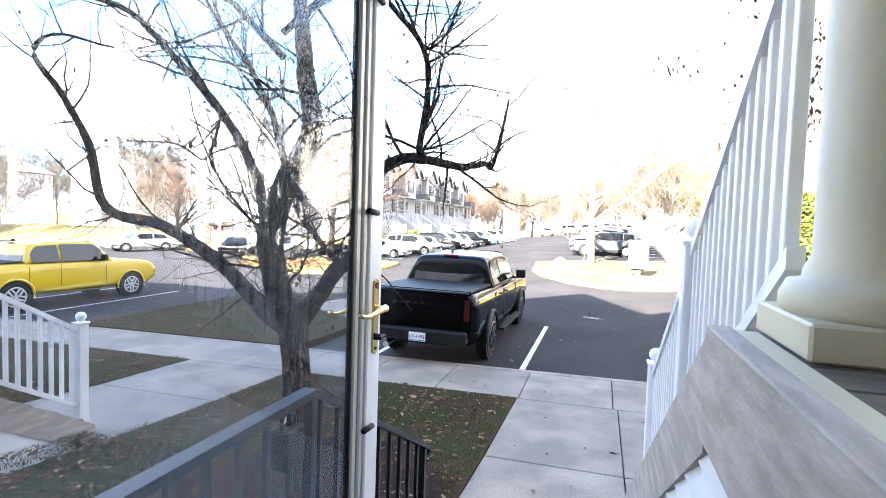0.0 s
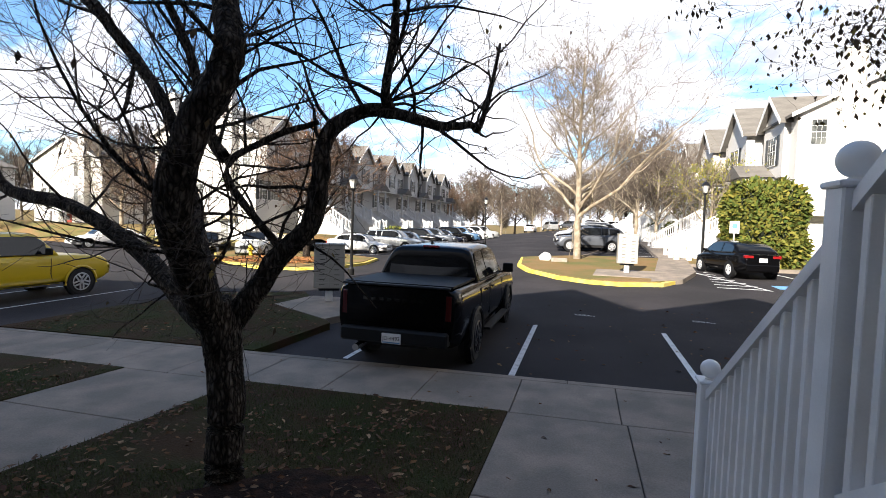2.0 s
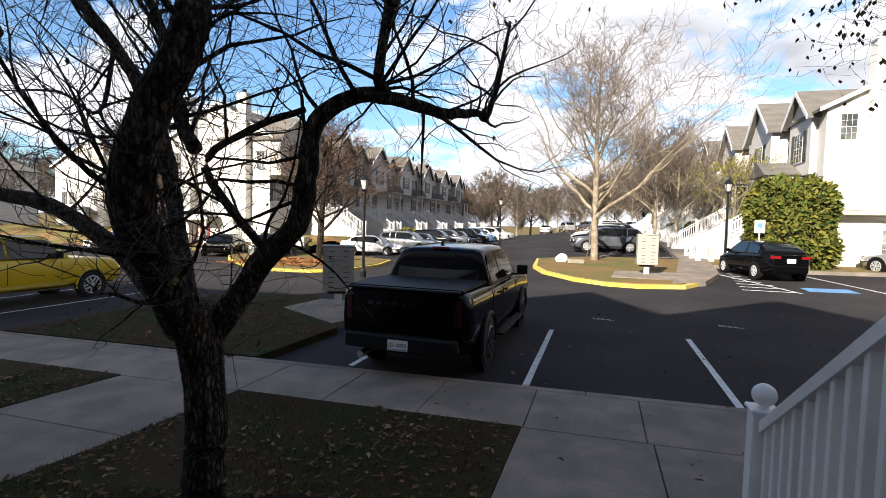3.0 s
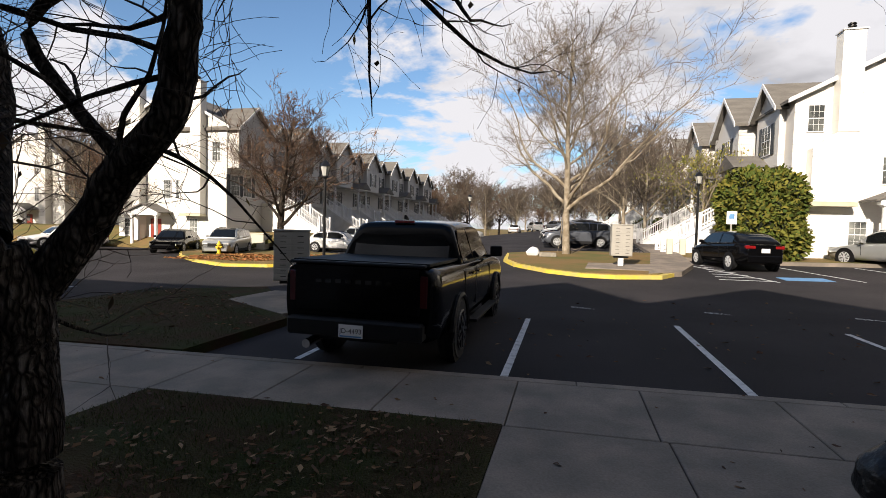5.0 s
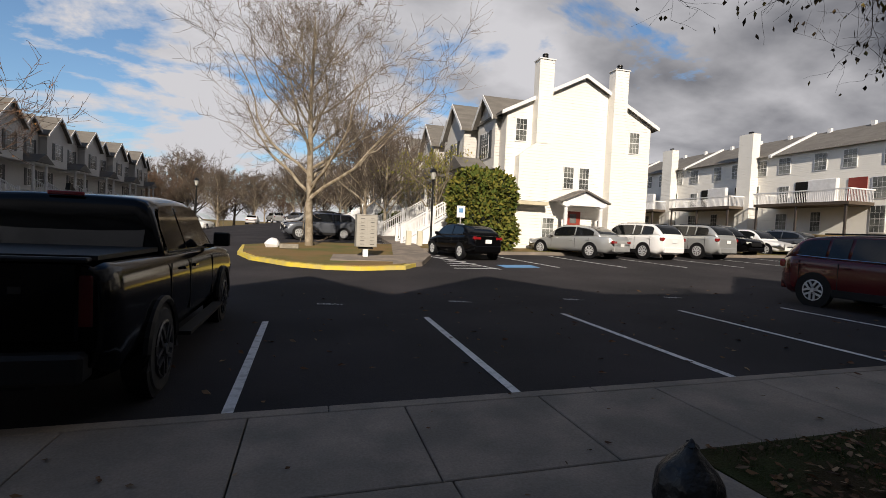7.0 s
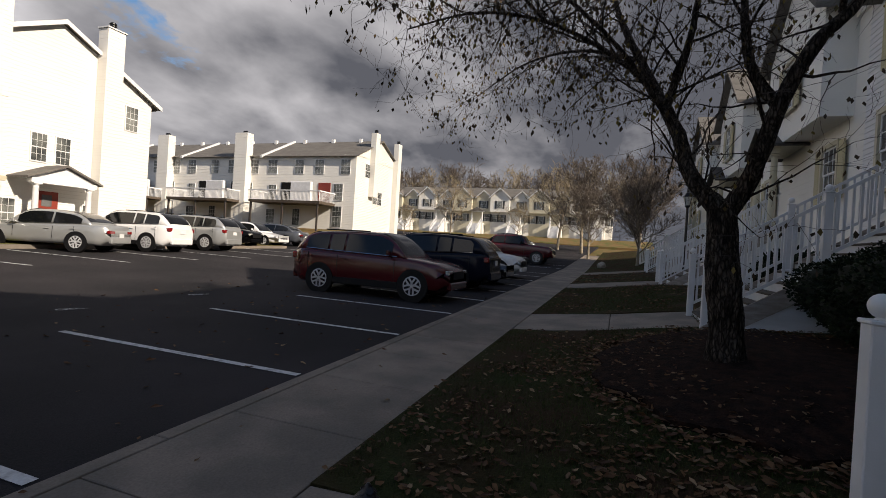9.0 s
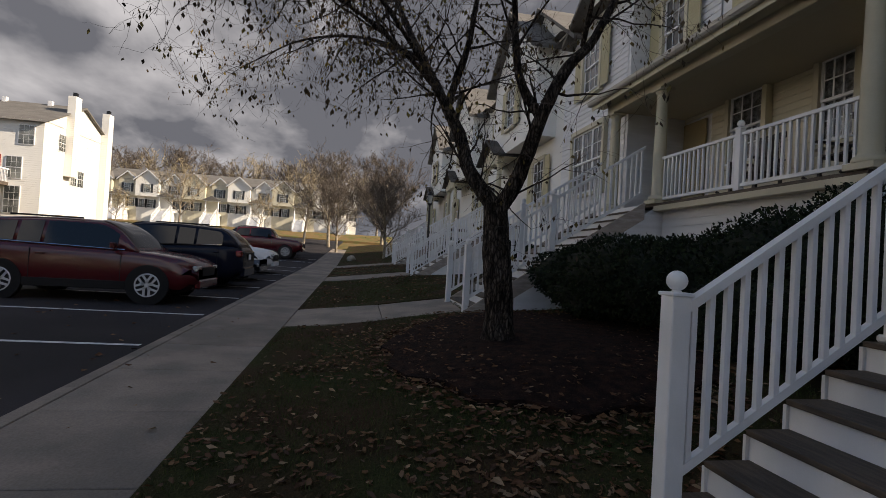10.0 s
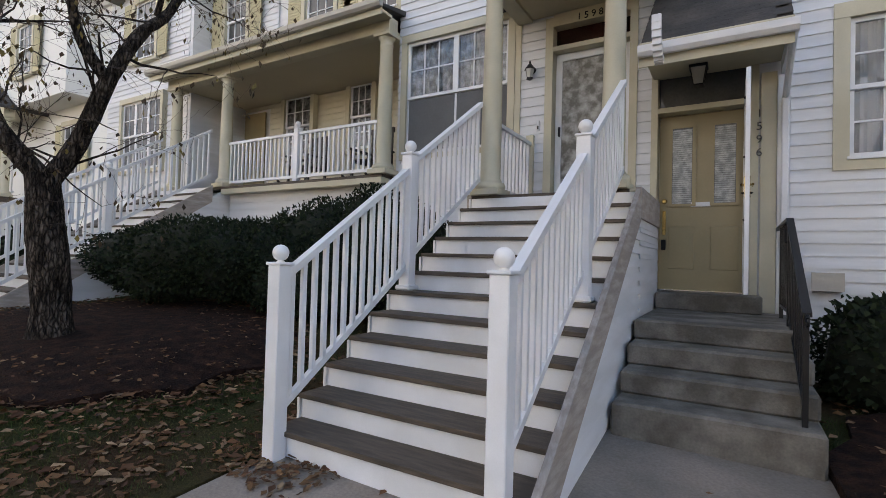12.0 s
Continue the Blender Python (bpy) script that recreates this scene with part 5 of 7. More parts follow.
def car(kind, x, y, heading, pnt, label, dark_trim=False, z=None, plate=True, plate_text=None, scale=1.0, scoop=False):
    """heading: degrees the nose points, 0 = +y. x, y: the middle of the car."""
    K = KINDS[kind]
    L, W, H, r = K["L"], K["W"], K["H"], K["r"]
    z = hz(x, y) - 0.125 if z is None else z
    t = thing("pickup_truck" if kind == "pickup" else "car", (x, y, z), heading, label, "pickup truck" if kind == "pickup" else "car", "parked cars")
    if scale != 1.0:
        t.scale = (scale,) * 3
    lo = 0.24 if kind != "pickup" else 0.42
    def Y(u):
        return L / 2 - u
    us = sorted({0, .03, .08, .16, .3, .5, .75, 1.0, 1.25, 1.8, 2.4, 3.0, 3.6, L - .75, L - .5, L - .3, L - .16, L - .08, L - .03, L})
    shs = K["sh"]
    def sh(u):
        for (a, za), (b, zb) in zip(shs, shs[1:]):
            if a <= u <= b:
                return za + (zb - za) * (u - a) / (b - a)
        return shs[-1][1]
    rings = []
    for u in us:
        e = min(u, L - u)
        nar = (0.24 if kind != "pickup" else 0.08) * (1 - min(1, e / (0.55 if kind != "pickup" else 0.2))) ** 2.2
        w = W / 2 - nar
        s = sh(u)
        b = lo + (0.12 if e < 0.25 else 0)
        half = [(w * .80, b), (w * .95, b + .07), (w * .985, b + .2), (w, b + .36), (w * .995, s - .26), (w * .985, s - .13), (w * .955, s - .045), (w * .90, s - .008), (w * .80, s + .008)]
        rings.append([(px, Y(u), pz) for px, pz in half] + [(-px, Y(u), pz) for px, pz in half[::-1]])
    body_m = pnt
    bob = part("body", loft(bmesh.new(), rings), body_m, t, smooth=True)
    for poly in bob.data.polygons:
        if len(poly.vertices) > 4:
            poly.use_smooth = False
    # wheel arches and wheels
    for u in (K["fa"], K["ra"]):
        for sx in (1, -1):
            arch = bmesh.new()
            m = Matrix.Translation((sx * (W / 2 - 0.045), Y(u), r)) @ Matrix.Rotation(math.pi / 2, 4, "Y")
            lathe(arch, [(r + .055, -.055), (r + .055, .055)], 28, m)
            part("wheel_arch", arch, DARK, t)
            if kind == "pickup" or dark_trim:
                fl = bmesh.new()
                R = r + 0.075
                tube(fl, [(sx * (W / 2 + .01), Y(u) + R * math.cos(math.pi * (i / 12 * 1.1 - .05)), r + R * math.sin(math.pi * (i / 12 * 1.1 - .05))) for i in range(13)], [0.04] * 13, 6)
                part("arch_flare", fl, DARK if (dark_trim or scoop) else pnt, t)
            wheel(t, sx * (W / 2 - 0.10), Y(u), r, 0.25 if kind == "pickup" else 0.2, sx, RIMD if scoop else RIM)
    # cabin: a painted shell with glass let into its sides, front and back
    c0, c1, c2, c3 = K["cab"]
    wt = W / 2 * .70
    mid = (c1 + c2) / 2
    def top(u):
        if u < c1:
            f = (u - c0) / (c1 - c0)
            return sh(c0) + (H - sh(c0)) * math.sin(min(1, f) * math.pi / 2) ** .92
        if u > c2:
            f = (c3 - u) / (c3 - c2)
            return sh(c3) + (H - .05 - sh(c3)) * max(0, math.sin(max(0, f) * math.pi / 2)) ** .85
        f = (u - c1) / (c2 - c1)
        return H + .03 * math.sin(f * math.pi) - .05 * f
    def wide(u, z):
        e = min(u, L - u)
        nar = (0.24 if kind != "pickup" else 0.08) * (1 - min(1, e / (0.55 if kind != "pickup" else 0.2))) ** 2.2
        return (W / 2 - nar) * .93 - max(0, z - sh(u)) * .34
    st = [c0 + (c1 - c0) * i / 6 for i in range(6)] + [c1 + (c2 - c1) * i / 6 for i in range(6)] + [c2 + (c3 - c2) * i / 5 for i in range(6)]
    shell = []
    for u in st:
        zb, zt = sh(u) - .06, max(top(u), sh(u) + .012)
        d = zt - zb
        half = [(wide(u, zb), zb), (wide(u, zb + d * .5), zb + d * .5), (wide(u, zt) + .01, zt - d * .14), (wide(u, zt) - .045, zt - d * .05), (wide(u, zt) - .16, zt - .004), (wide(u, zt) * .4, zt + .006)]
        shell.append([(px, Y(u), pz) for px, pz in half] + [(-px, Y(u), pz) for px, pz in half[::-1]])
    part("cabin_shell", loft(bmesh.new(), shell), pnt, t, smooth=True)
    def strip(us_, lo_, hi_, sx, off):
        g = bmesh.new()
        prev = None
        for u in us_:
            z0, z1 = lo_(u), hi_(u)
            cur = [g.verts.new((sx * (wide(u, z0) + off), Y(u), z0)), g.verts.new((sx * (wide(u, z1) + off), Y(u), z1))]
            if prev:
                g.faces.new((prev[0], cur[0], cur[1], prev[1]))
            prev = cur
        return g
    f0, f1 = c0 + (c1 - c0) * .42, c3 - (.42 if kind == "suv" else .30) if kind != "pickup" else c3 - .12
    posts = [f0, mid + .1, f1] if kind != "suv" else [f0, mid - .02, f1 - .72, f1]
    belt = lambda u: sh(u) + .025
    for sx in (1, -1):
        for a0, a1 in zip(posts, posts[1:]):
            us2 = [a0 + .035 + (a1 - a0 - .07) * i / 8 for i in range(9)]
            head = lambda u: max(belt(u) + .015, min(top(u) - .075 - .03 * (top(u) - sh(u)), belt(u) + max(0.0, f1 + .12 - u) * 1.5))
            part("side_window", strip(us2, belt, head, sx, .008), GLASSD, t)
        tr = bmesh.new()
        line = [f0 - .12 + (f1 - f0 + .1) * i / 8 for i in range(9)]
        tube(tr, [(sx * (wide(u, sh(u)) + .008), Y(u), sh(u) + .008) for u in line], [.011] * 9, 5)
        part("window_trim", tr, CHROME if kind != "pickup" and not dark_trim else DARK, t)
    def screen(u0, u1):
        g = bmesh.new()
        prev = None
        for i in range(7):
            u = u0 + (u1 - u0) * i / 6
            zz = max(top(u), sh(u)) + .016
            ww = wide(u, zz) - .07
            cur = [g.verts.new((ww * q, Y(u), zz - (.02 if abs(q) == 1 else .0))) for q in (-1, -.85, -.4, .4, .85, 1)]
            if prev:
                for j in range(5):
                    g.faces.new((prev[j], prev[j + 1], cur[j + 1], cur[j]))
            prev = cur
        bmesh.ops.recalc_face_normals(g, faces=g.faces)
        if sum(f.normal.z for f in g.faces) < 0:
            bmesh.ops.reverse_faces(g, faces=g.faces)
        return g
    part("windscreen", screen(c0 + .05, c1 - .06), GLASSD, t, smooth=True)
    if kind != "pickup":
        part("rear_window", screen(c2 + .08, c3 - .07), GLASSD, t, smooth=True)
    else:
        part("rear_window", prism(bmesh.new(), [(Y(c3) - .014, sh(c3) + .05), (Y(c3) - .03, sh(c3) + .05), (Y(c2) - .04, H - .12), (Y(c2) - .02, H - .12)], -W * .37, W * .37, "x"), GLASSD, t)
    if kind == "suv":
        for sx in (1, -1):
            part("sill_cladding", bx(*sorted((sx * (W / 2 - .05), sx * (W / 2 + .008))), Y(K["ra"] - .42), Y(K["fa"] + .42), lo + .02, lo + .19, bev=.01), DARK, t)
    # door seams, handles, mirrors
    seam = bmesh.new()
    for sx in (1, -1):
        for u in ((c0 + .3, mid + .15, c3 - .55) if kind != "pickup" else (c0 + .25, mid + .15, c3 - .05)):
            w2 = W / 2 + .002
            box(seam, *sorted((sx * (w2 - .012), sx * w2)), Y(u) - .006, Y(u) + .006, lo + .2, sh(u) - .1)
    part("door_seam", seam, DARK, t)
    for sx in (1, -1):
        for u in (mid - .05, c3 - .6):
            part("door_handle", bx(*sorted((sx * (W / 2 - .0), sx * (W / 2 + .03))), Y(u) - .1, Y(u) + .08, sh(u) - .2, sh(u) - .165, bev=.006), pnt, t)
        mr = (0.17, 0.2) if kind == "pickup" else (.12, .13)
        b = bx(*sorted((sx * (W / 2 + .03), sx * (W / 2 + .03 + mr[0] * 1.3))), Y(c0 + .42) - .04, Y(c0 + .42) + .06, sh(c0 + .4) + .02, sh(c0 + .4) + .02 + mr[1], bev=.02)
        box(b, *sorted((sx * (W / 2 - .1), sx * (W / 2 + .04))), Y(c0 + .42) - .02, Y(c0 + .42) + .02, sh(c0 + .4) + .0, sh(c0 + .4) + .05)
        part("side_mirror", b, DARK if kind == "pickup" else pnt, t)
        # lamps
        e = W / 2 - .17
        hl = bx(*sorted((sx * (e - .34), sx * (e + .0))), Y(.16), Y(.02), sh(.1) - .17, sh(.1) - .05, bev=.02) if kind != "pickup" else bx(*sorted((sx * (e - .28), sx * (e + .05))), Y(.12), Y(0), sh(.1) - .2, sh(.1) - .05, bev=.02)
        part("headlight", hl, LAMPG, t)
        if kind == "suv":
            tl = bx(*sorted((sx * (e - .22), sx * (W / 2 - .115))), -L / 2 + .015, -L / 2 + .22, sh(L) - .12, sh(L) + .05, bev=.03)
        elif kind == "pickup":
            tl = bx(*sorted((sx * (W / 2 - .26), sx * (W / 2 - .11))), -L / 2 - .012, -L / 2 + .2, sh(L) - .46, sh(L) - .06, bev=.02)
        else:
            tl = bx(*sorted((sx * (e - .34), sx * (W / 2 - .165))), -L / 2 - .004, -L / 2 + .14, sh(L) - .14, sh(L) - .01, bev=.02)
        part("tail_light", tl, SMOKED if scoop else RED, t)
    part("front_grille", bx(-W * .24, W * .24, Y(0) - .02, Y(0) + .012, sh(.1) - .28, sh(.1) - .08, bev=.01), DARK, t)
    part("front_bumper", bx(-W * .36, W * .36, Y(0) - .1, Y(0) + .03, lo + .06, lo + .26, bev=.03), DARK if dark_trim else pnt, t)
    bw = W * (.43 if kind == "pickup" else .36)
    bm_ = bx(-bw, bw, -L / 2 - (.12 if kind == "pickup" else .04), -L / 2 + .1, lo + .08, lo + (.30 if kind == "pickup" else .34), bev=.03)
    part("rear_bumper", bm_, DARK if (dark_trim or scoop) else (CHROME if kind == "pickup" else pnt), t)
    if plate:
        pz = lo + .17 if kind == "pickup" else sh(L) - .2
        if kind in ("suv",):
            pz = sh(L) - .12
        yb = -L / 2 - (.135 if kind == "pickup" else .02)
        pl = part("licence_plate", bx(-.155, .155, yb - .006, yb, pz - .078, pz + .078, bev=.003), SIGNW, t)
        if plate_text:
            cu = bpy.data.curves.new("text", "FONT")
            cu.body, cu.size, cu.extrude, cu.align_x, cu.align_y = plate_text, 0.085, .001, "CENTER", "CENTER"
            cu.materials.append(DARK)
            o = new("plate_characters", cu)
            o.parent = pl
            o.matrix_basis = pose(0, yb - .0075, pz, 90, 0, 0)
            part("plate_band", bx(-.14, .14, yb - .008, yb - .006, pz - .07, pz - .052), BLUE, pl)
    if kind == "suv":
        rr = bmesh.new()
        for sx in (1, -1):
            box(rr, sx * wt * .92 - .015, sx * wt * .92 + .015, Y(c2 - .2), Y(c1 + .3), H + .0, H + .035)
        part("roof_rail", rr, DARK, t)
    if kind == "pickup":
        cov = prism(bmesh.new(), [(Y(c3) - .02, 1.36), (-L / 2 + .08, 1.375), (-L / 2 + .08, 1.41), (Y(c3) - .02, 1.40)], -W * .44, W * .44, "x")
        part("bed_cover", cov, DARK, t)
        part("tailgate", bx(-W * .40, W * .40, -L / 2 - .03, -L / 2 + .03, .78, 1.37, bev=.02), pnt, t)
        part("tailgate_spoiler", bx(-W * .43, W * .43, -L / 2 - .05, -L / 2 + .05, 1.365, 1.40, bev=.012), DARK, t)
        for i in range(8):
            part("tailgate_badge", bx(-.52 + i * .13, -.44 + i * .13, -L / 2 - .036, -L / 2 - .03, 1.14, 1.19), GLASSD, t)
        part("brake_light", bx(-.16, .16, Y(c2) - .06, Y(c2) - .02, H - .055, H - .015, bev=.008), RED, t)
        fin = prism(bmesh.new(), [(Y(c2) + .12, H), (Y(c2) + .0, H + .07), (Y(c2) - .02, H)], -.02, .02, "x")
        part("roof_antenna", fin, DARK, t)
        part("exhaust_pipe", rod(bmesh.new(), (-.62, -L / 2 + .35, .40), (-.62, -L / 2 - .07, .38), .055, n=14), CHROME, t)
        for sx in (1, -1):
            part("side_step", bx(*sorted((sx * (W / 2 - .03), sx * (W / 2 + .12))), Y(3.9), Y(1.7), .40, .44), DARK if scoop else CHROME, t)
        ax = bx(-W * .4, W * .4, Y(K["ra"]) - .06, Y(K["ra"]) + .06, .34, .46)
        box(ax, -.5, .5, -L / 2 + .1, L / 2 - .3, .42, .6)
        part("chassis", ax, DARK, t)
    return t


BLK, YLW, WHT, SLV, GRY, DRED, NVY, DBLUE = (paint(*a) for a in (
    ("black", (0.0025, 0.0025, 0.003), 0.12), ("yellow", (0.62, 0.43, 0.01), 0.3), ("white", (0.72, 0.72, 0.72), 0.3), ("silver", (0.42, 0.43, 0.43), 0.28, 0.5),
    ("grey", (0.11, 0.12, 0.14), 0.25, 0.4), ("dark_red", (0.075, 0.006, 0.008), 0.2), ("navy", (0.008, 0.010, 0.02), 0.15), ("blue", (0.05, 0.11, 0.2), 0.25)))
car("pickup", -2.74, 11.2, 0, BLK, "black crew-cab pickup truck backed to the kerb, with bed cover", True, plate_text="JD-4493", scoop=True)
car("pickup", -16.4, 11.2, 0, YLW, "bright yellow crew-cab pickup truck with chrome wheels and bumper", z=hz(-16.4, 11.2) - .125)
car("suv", 11.95, 11.55, 180, DRED, "dark red compact SUV parked nose to the kerb")
car("suv", 15.4, 11.5, 0, NVY, "dark navy SUV backed in beside the red one", scale=1.04)
car("sedan", 18.0, 11.5, 180, GRY, "blue-grey sedan parked between larger cars")
car("suv", 21.6, 11.6, 180, WHT, "white SUV with black wheels further down the lot")
car("pickup", 34.5, 12.5, 180, DRED, "red pickup truck far down the lot")
car("sedan", 38.0, 12.5, 180, DRED, "red sedan far down the lot")
car("hatch", 6.25, 24.9, 12, BLK, "black compact sedan with bright tail lights beside the hatched zone")
car("sedan", 12.5, 25.9, 25, SLV, "silver sedan parked before the white gable wall", scale=1.03)
car("suv", 15.6, 25.6, 12, WHT, "white SUV parked near the end of the lot")
car("suv", 19.0, 25.9, 12, SLV, "silver boxy SUV parked near the end of the lot")
car("suv", 22.6, 27.5, 190, BLK, "black SUV parked nose out near the end of the lot")
car("sedan", 25.6, 28.0, 190, WHT, "pale sedan parked nose out near the end of the lot")
car("sedan", 28.6, 28.5, 10, GRY, "dark sedan near the end of the lot")
car("suv", -20.9, 29.4, 200, SLV, "silver SUV parked nose out before the far house", scale=.98)
car("sedan", -25.0, 29.6, 205, BLK, "black sedan parked nose out before the far house")
car("sedan", -33.5, 29.0, 160, WHT, "white sedan at the far end of the lot")
car("suv", 0.4, 36.6, 97, GRY, "dark grey crossover parked across behind the island")
car("suv", 0.2, 39.4, 95, BLK, "black crossover in the next bay")
car("suv", 0.0, 42.2, 92, SLV, "silver SUV in the row of bays")
car("suv", 0.0, 45.6, 92, WHT, "white van-like SUV in the row of bays")
car("sedan", -16.2, 35.0, -85, WHT, "white sedan with red tail lights in the far row")
pal = [(SLV, "silver"), (GRY, "grey"), (BLK, "black"), (GRY, "grey"), (NVY, "navy"), (BLK, "black"), (DBLUE, "blue"), (WHT, "white"), (WHT, "white"), (SLV, "silver")]
for i, (p, nm) in enumerate(pal):
    car("suv" if i % 3 != 1 else "sedan", -14.9 + 0.2 * i, 38.4 + 3.0 * i, -88 + (i % 2) * 3, p, nm + " car in the long row of bays", plate=False)
for i in range(5):
    car("suv" if i % 2 else "sedan", -9 + i * 3.4, 88, 20 * i, (WHT, SLV, GRY, WHT, WHT)[i], "pale car at the end of the street", plate=False)
for i in range(3):
    car("suv" if i != 1 else "sedan", 0.6, 49 + 3.2 * i, 92, (GRY, WHT, SLV)[i], ("grey", "white", "silver")[i] + " car in the bays before the stairs", plate=False)
for i in range(6):
    car(("sedan", "suv")[i % 2], 42 + i * 2.9, 14 + i * .6, 185, (DRED, BLK, SLV, GRY, WHT, NVY)[i], ("dark red", "black", "silver", "grey", "white", "navy")[i] + " car beyond the road at the far car park", plate=False)


# ---- houses across the lot ----
def win_on(parent, P, axis, u, z, w, h, shut=None, dirn=1):
    """A window on a wall of a far house: u along the wall, z its foot."""
    t = new("window")
    t.parent = parent
    t.matrix_basis = P @ Matrix.Translation((u, 0, z))
    def q(n, bm, m):
        part(n, bm, m, t)
    b = bx(-w / 2 - .05, w / 2 + .05, 0, .05, -.05, h + .05)
    q("frame", b, WPAINT)
    q("pane", bx(-w / 2, w / 2, .05, .056, h / 2 + .02, h), FPANE)
    q("pane", bx(-w / 2, w / 2, .05, .056, 0, h / 2 - .02), FPANE)
    g = bmesh.new()
    for i in (1, 2):
        box(g, -w / 2 + w * i / 3 - .006, -w / 2 + w * i / 3 + .006, .056, .062, 0, h)
    for i in (1, 3):
        box(g, -w / 2, w / 2, .056, .062, h * i / 4 - .006, h * i / 4 + .006)
    q("grille", g, WPAINT)
    if shut:
        for s in (-1, 1):
            q("shutter", bx(*sorted((s * (w / 2 + .08), s * (w / 2 + .45))), 0, .04, -.05, h + .05), shut)


def place(x, y, rz):
    return pose(x, y, 0, 0, 0, rz)


def end_house(x0, x1, y, zb, ze, zp, depth, label, door_u, chim, wins, mat_side=None, chz=None, mirror=1):
    """A block whose gable wall faces -y."""
    t = thing("apartment_building", label=label, category="house")
    xm = (x0 + x1) / 2
    part("wall", prism(bmesh.new(), [(x0, zb - 1), (x1, zb - 1), (x1, ze), (xm, zp), (x0, ze)], y, y + depth), SIDF, t)
    for x, s in ((x0, -1), (x1, 1)):
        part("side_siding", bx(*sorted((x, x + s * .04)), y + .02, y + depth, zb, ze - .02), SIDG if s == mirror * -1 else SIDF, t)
    r = bmesh.new()
    for a, b in (((x0 - .4, ze - .25), (xm, zp + .05)), ((xm, zp + .05), (x1 + .4, ze - .25))):
        prism(r, [a, b, (b[0], b[1] + .14), (a[0], a[1] + .14)], y - .25, y + depth + .3)
    part("roof", r, ROOFF, t)
    rk = bmesh.new()
    for a, b in (((x0 - .42, ze - .3), (xm, zp - .02)), ((xm, zp - .02), (x1 + .42, ze - .3))):
        prism(rk, [a, b, (b[0], b[1] + .2), (a[0], a[1] + .2)], y - .29, y - .25)
    part("rake_board", rk, WPAINT, t)
    P = pose(0, y, 0, 0, 0, 180)
    for u, z, w, h in wins:
        win_on(t, P, "y", -u, z, w, h)
    for cx, w, cb, shoulder in chim:
        c = thing("chimney_stack", label="white-sided chimney with a dark metal cap", category="chimney")
        top = zp + .5
        part("flue", bx(cx - w / 2, cx + w / 2, y - .62, y, zb + 5.5 if shoulder else cb, top, bev=.01), SIDF, c)
        part("crown", bx(cx - w / 2 - .05, cx + w / 2 + .05, y - .67, y + .05, top, top + .06), WPAINT, c)
        if shoulder:
            part("shoulder", prism(bmesh.new(), [(cx - w / 2 - .9, cb), (cx + w / 2, cb), (cx + w / 2, zb + 5.49), (cx - w / 2, zb + 5.49), (cx - w / 2 - .9, zb + 4.8)], y - .60, y - .001), SIDF, c)
            part("chase_foot", bx(cx - w / 2 - .9, cx + w / 2 + .05, y - .66, y - .0, cb - .2, cb - .02), CREAM, c)
        k = bmesh.new()
        for i in range(3):
            lathe(k, [(.16, top + .1 + i * .11), (.16, top + .14 + i * .11)], 14, Matrix.Translation((cx, y - .3, 0)))
        lathe(k, [(.11, top + .05), (.11, top + .4)], 12, Matrix.Translation((cx, y - .3, 0)))
        part("cap", k, BLACK, c)
    h = thing("entry_porch", label="small gabled white porch over a red door", category="porch")
    dx = door_u
    part("door", bx(dx - .45, dx + .45, y - .06, y - .001, zb, zb + 2.05), REDD, h)
    part("door_lite", bx(dx - .2, dx + .2, y - .07, y - .06, zb + 1.4, zb + 1.9), WGLASS, h)
    for s in (-1, 1):
        column(h, dx + s * 1.05, y - 1.1, zb, zb + 2.3, .12, WPAINT)
    part("beam", bx(dx - 1.3, dx + 1.3, y - 1.25, y - .95, zb + 2.3, zb + 2.5), WPAINT, h)
    part("pediment", prism(bmesh.new(), [(dx - 1.3, zb + 2.5), (dx, zb + 3.05), (dx + 1.3, zb + 2.5)], y - 1.15, y - .001), WPAINT, h)
    rr = prism(bmesh.new(), [(dx - 1.5, zb + 2.45), (dx, zb + 3.08), (dx, zb + 3.16), (dx - 1.5, zb + 2.53)], y - 1.35, y)
    prism(rr, [(dx + 1.5, zb + 2.45), (dx + 1.5, zb + 2.53), (dx, zb + 3.16), (dx, zb + 3.08)], y - 1.35, y)
    part("roof", rr, ROOFF, h)
    part("floor", bx(dx - 1.3, dx + 1.3, y - 1.3, y, zb - .3, zb), CONC, h)
    return t


BY = 28.6
end_house(9.6, 18.45, BY, 0.85, 8.05, 10.22, 10, "tall white townhouse block whose sunlit gable faces the lot", 13.75, [(11.45, .85, 3.3, 1), (16.0, .85, .9, 0)],
          [(10.4, 6.5, .6, 1.15), (17.4, 6.4, .6, 1.15), (13.35, 4.15, .56, 1.15), (14.3, 4.15, .56, 1.15), (12.25, 1.3, .65, 1.15), (15.6, 1.3, .65, 1.15)])
end_house(-33.3, -23.9, 33.0, -0.3, 8.5, 11.0, 10, "tall white townhouse block with sunlit gable behind bare trees", -29.9, [(-31.2, .8, -.2, 0), (-26.0, .85, 2.2, 1)],
          [(-32.6, 6.0, .65, 1.3), (-24.7, 6.0, .65, 1.3), (-28.9, 3.3, .6, 1.3), (-27.8, 3.3, .6, 1.3), (-32.4, .5, .65, 1.2), (-26.6, .6, .65, 1.2)], mirror=-1)


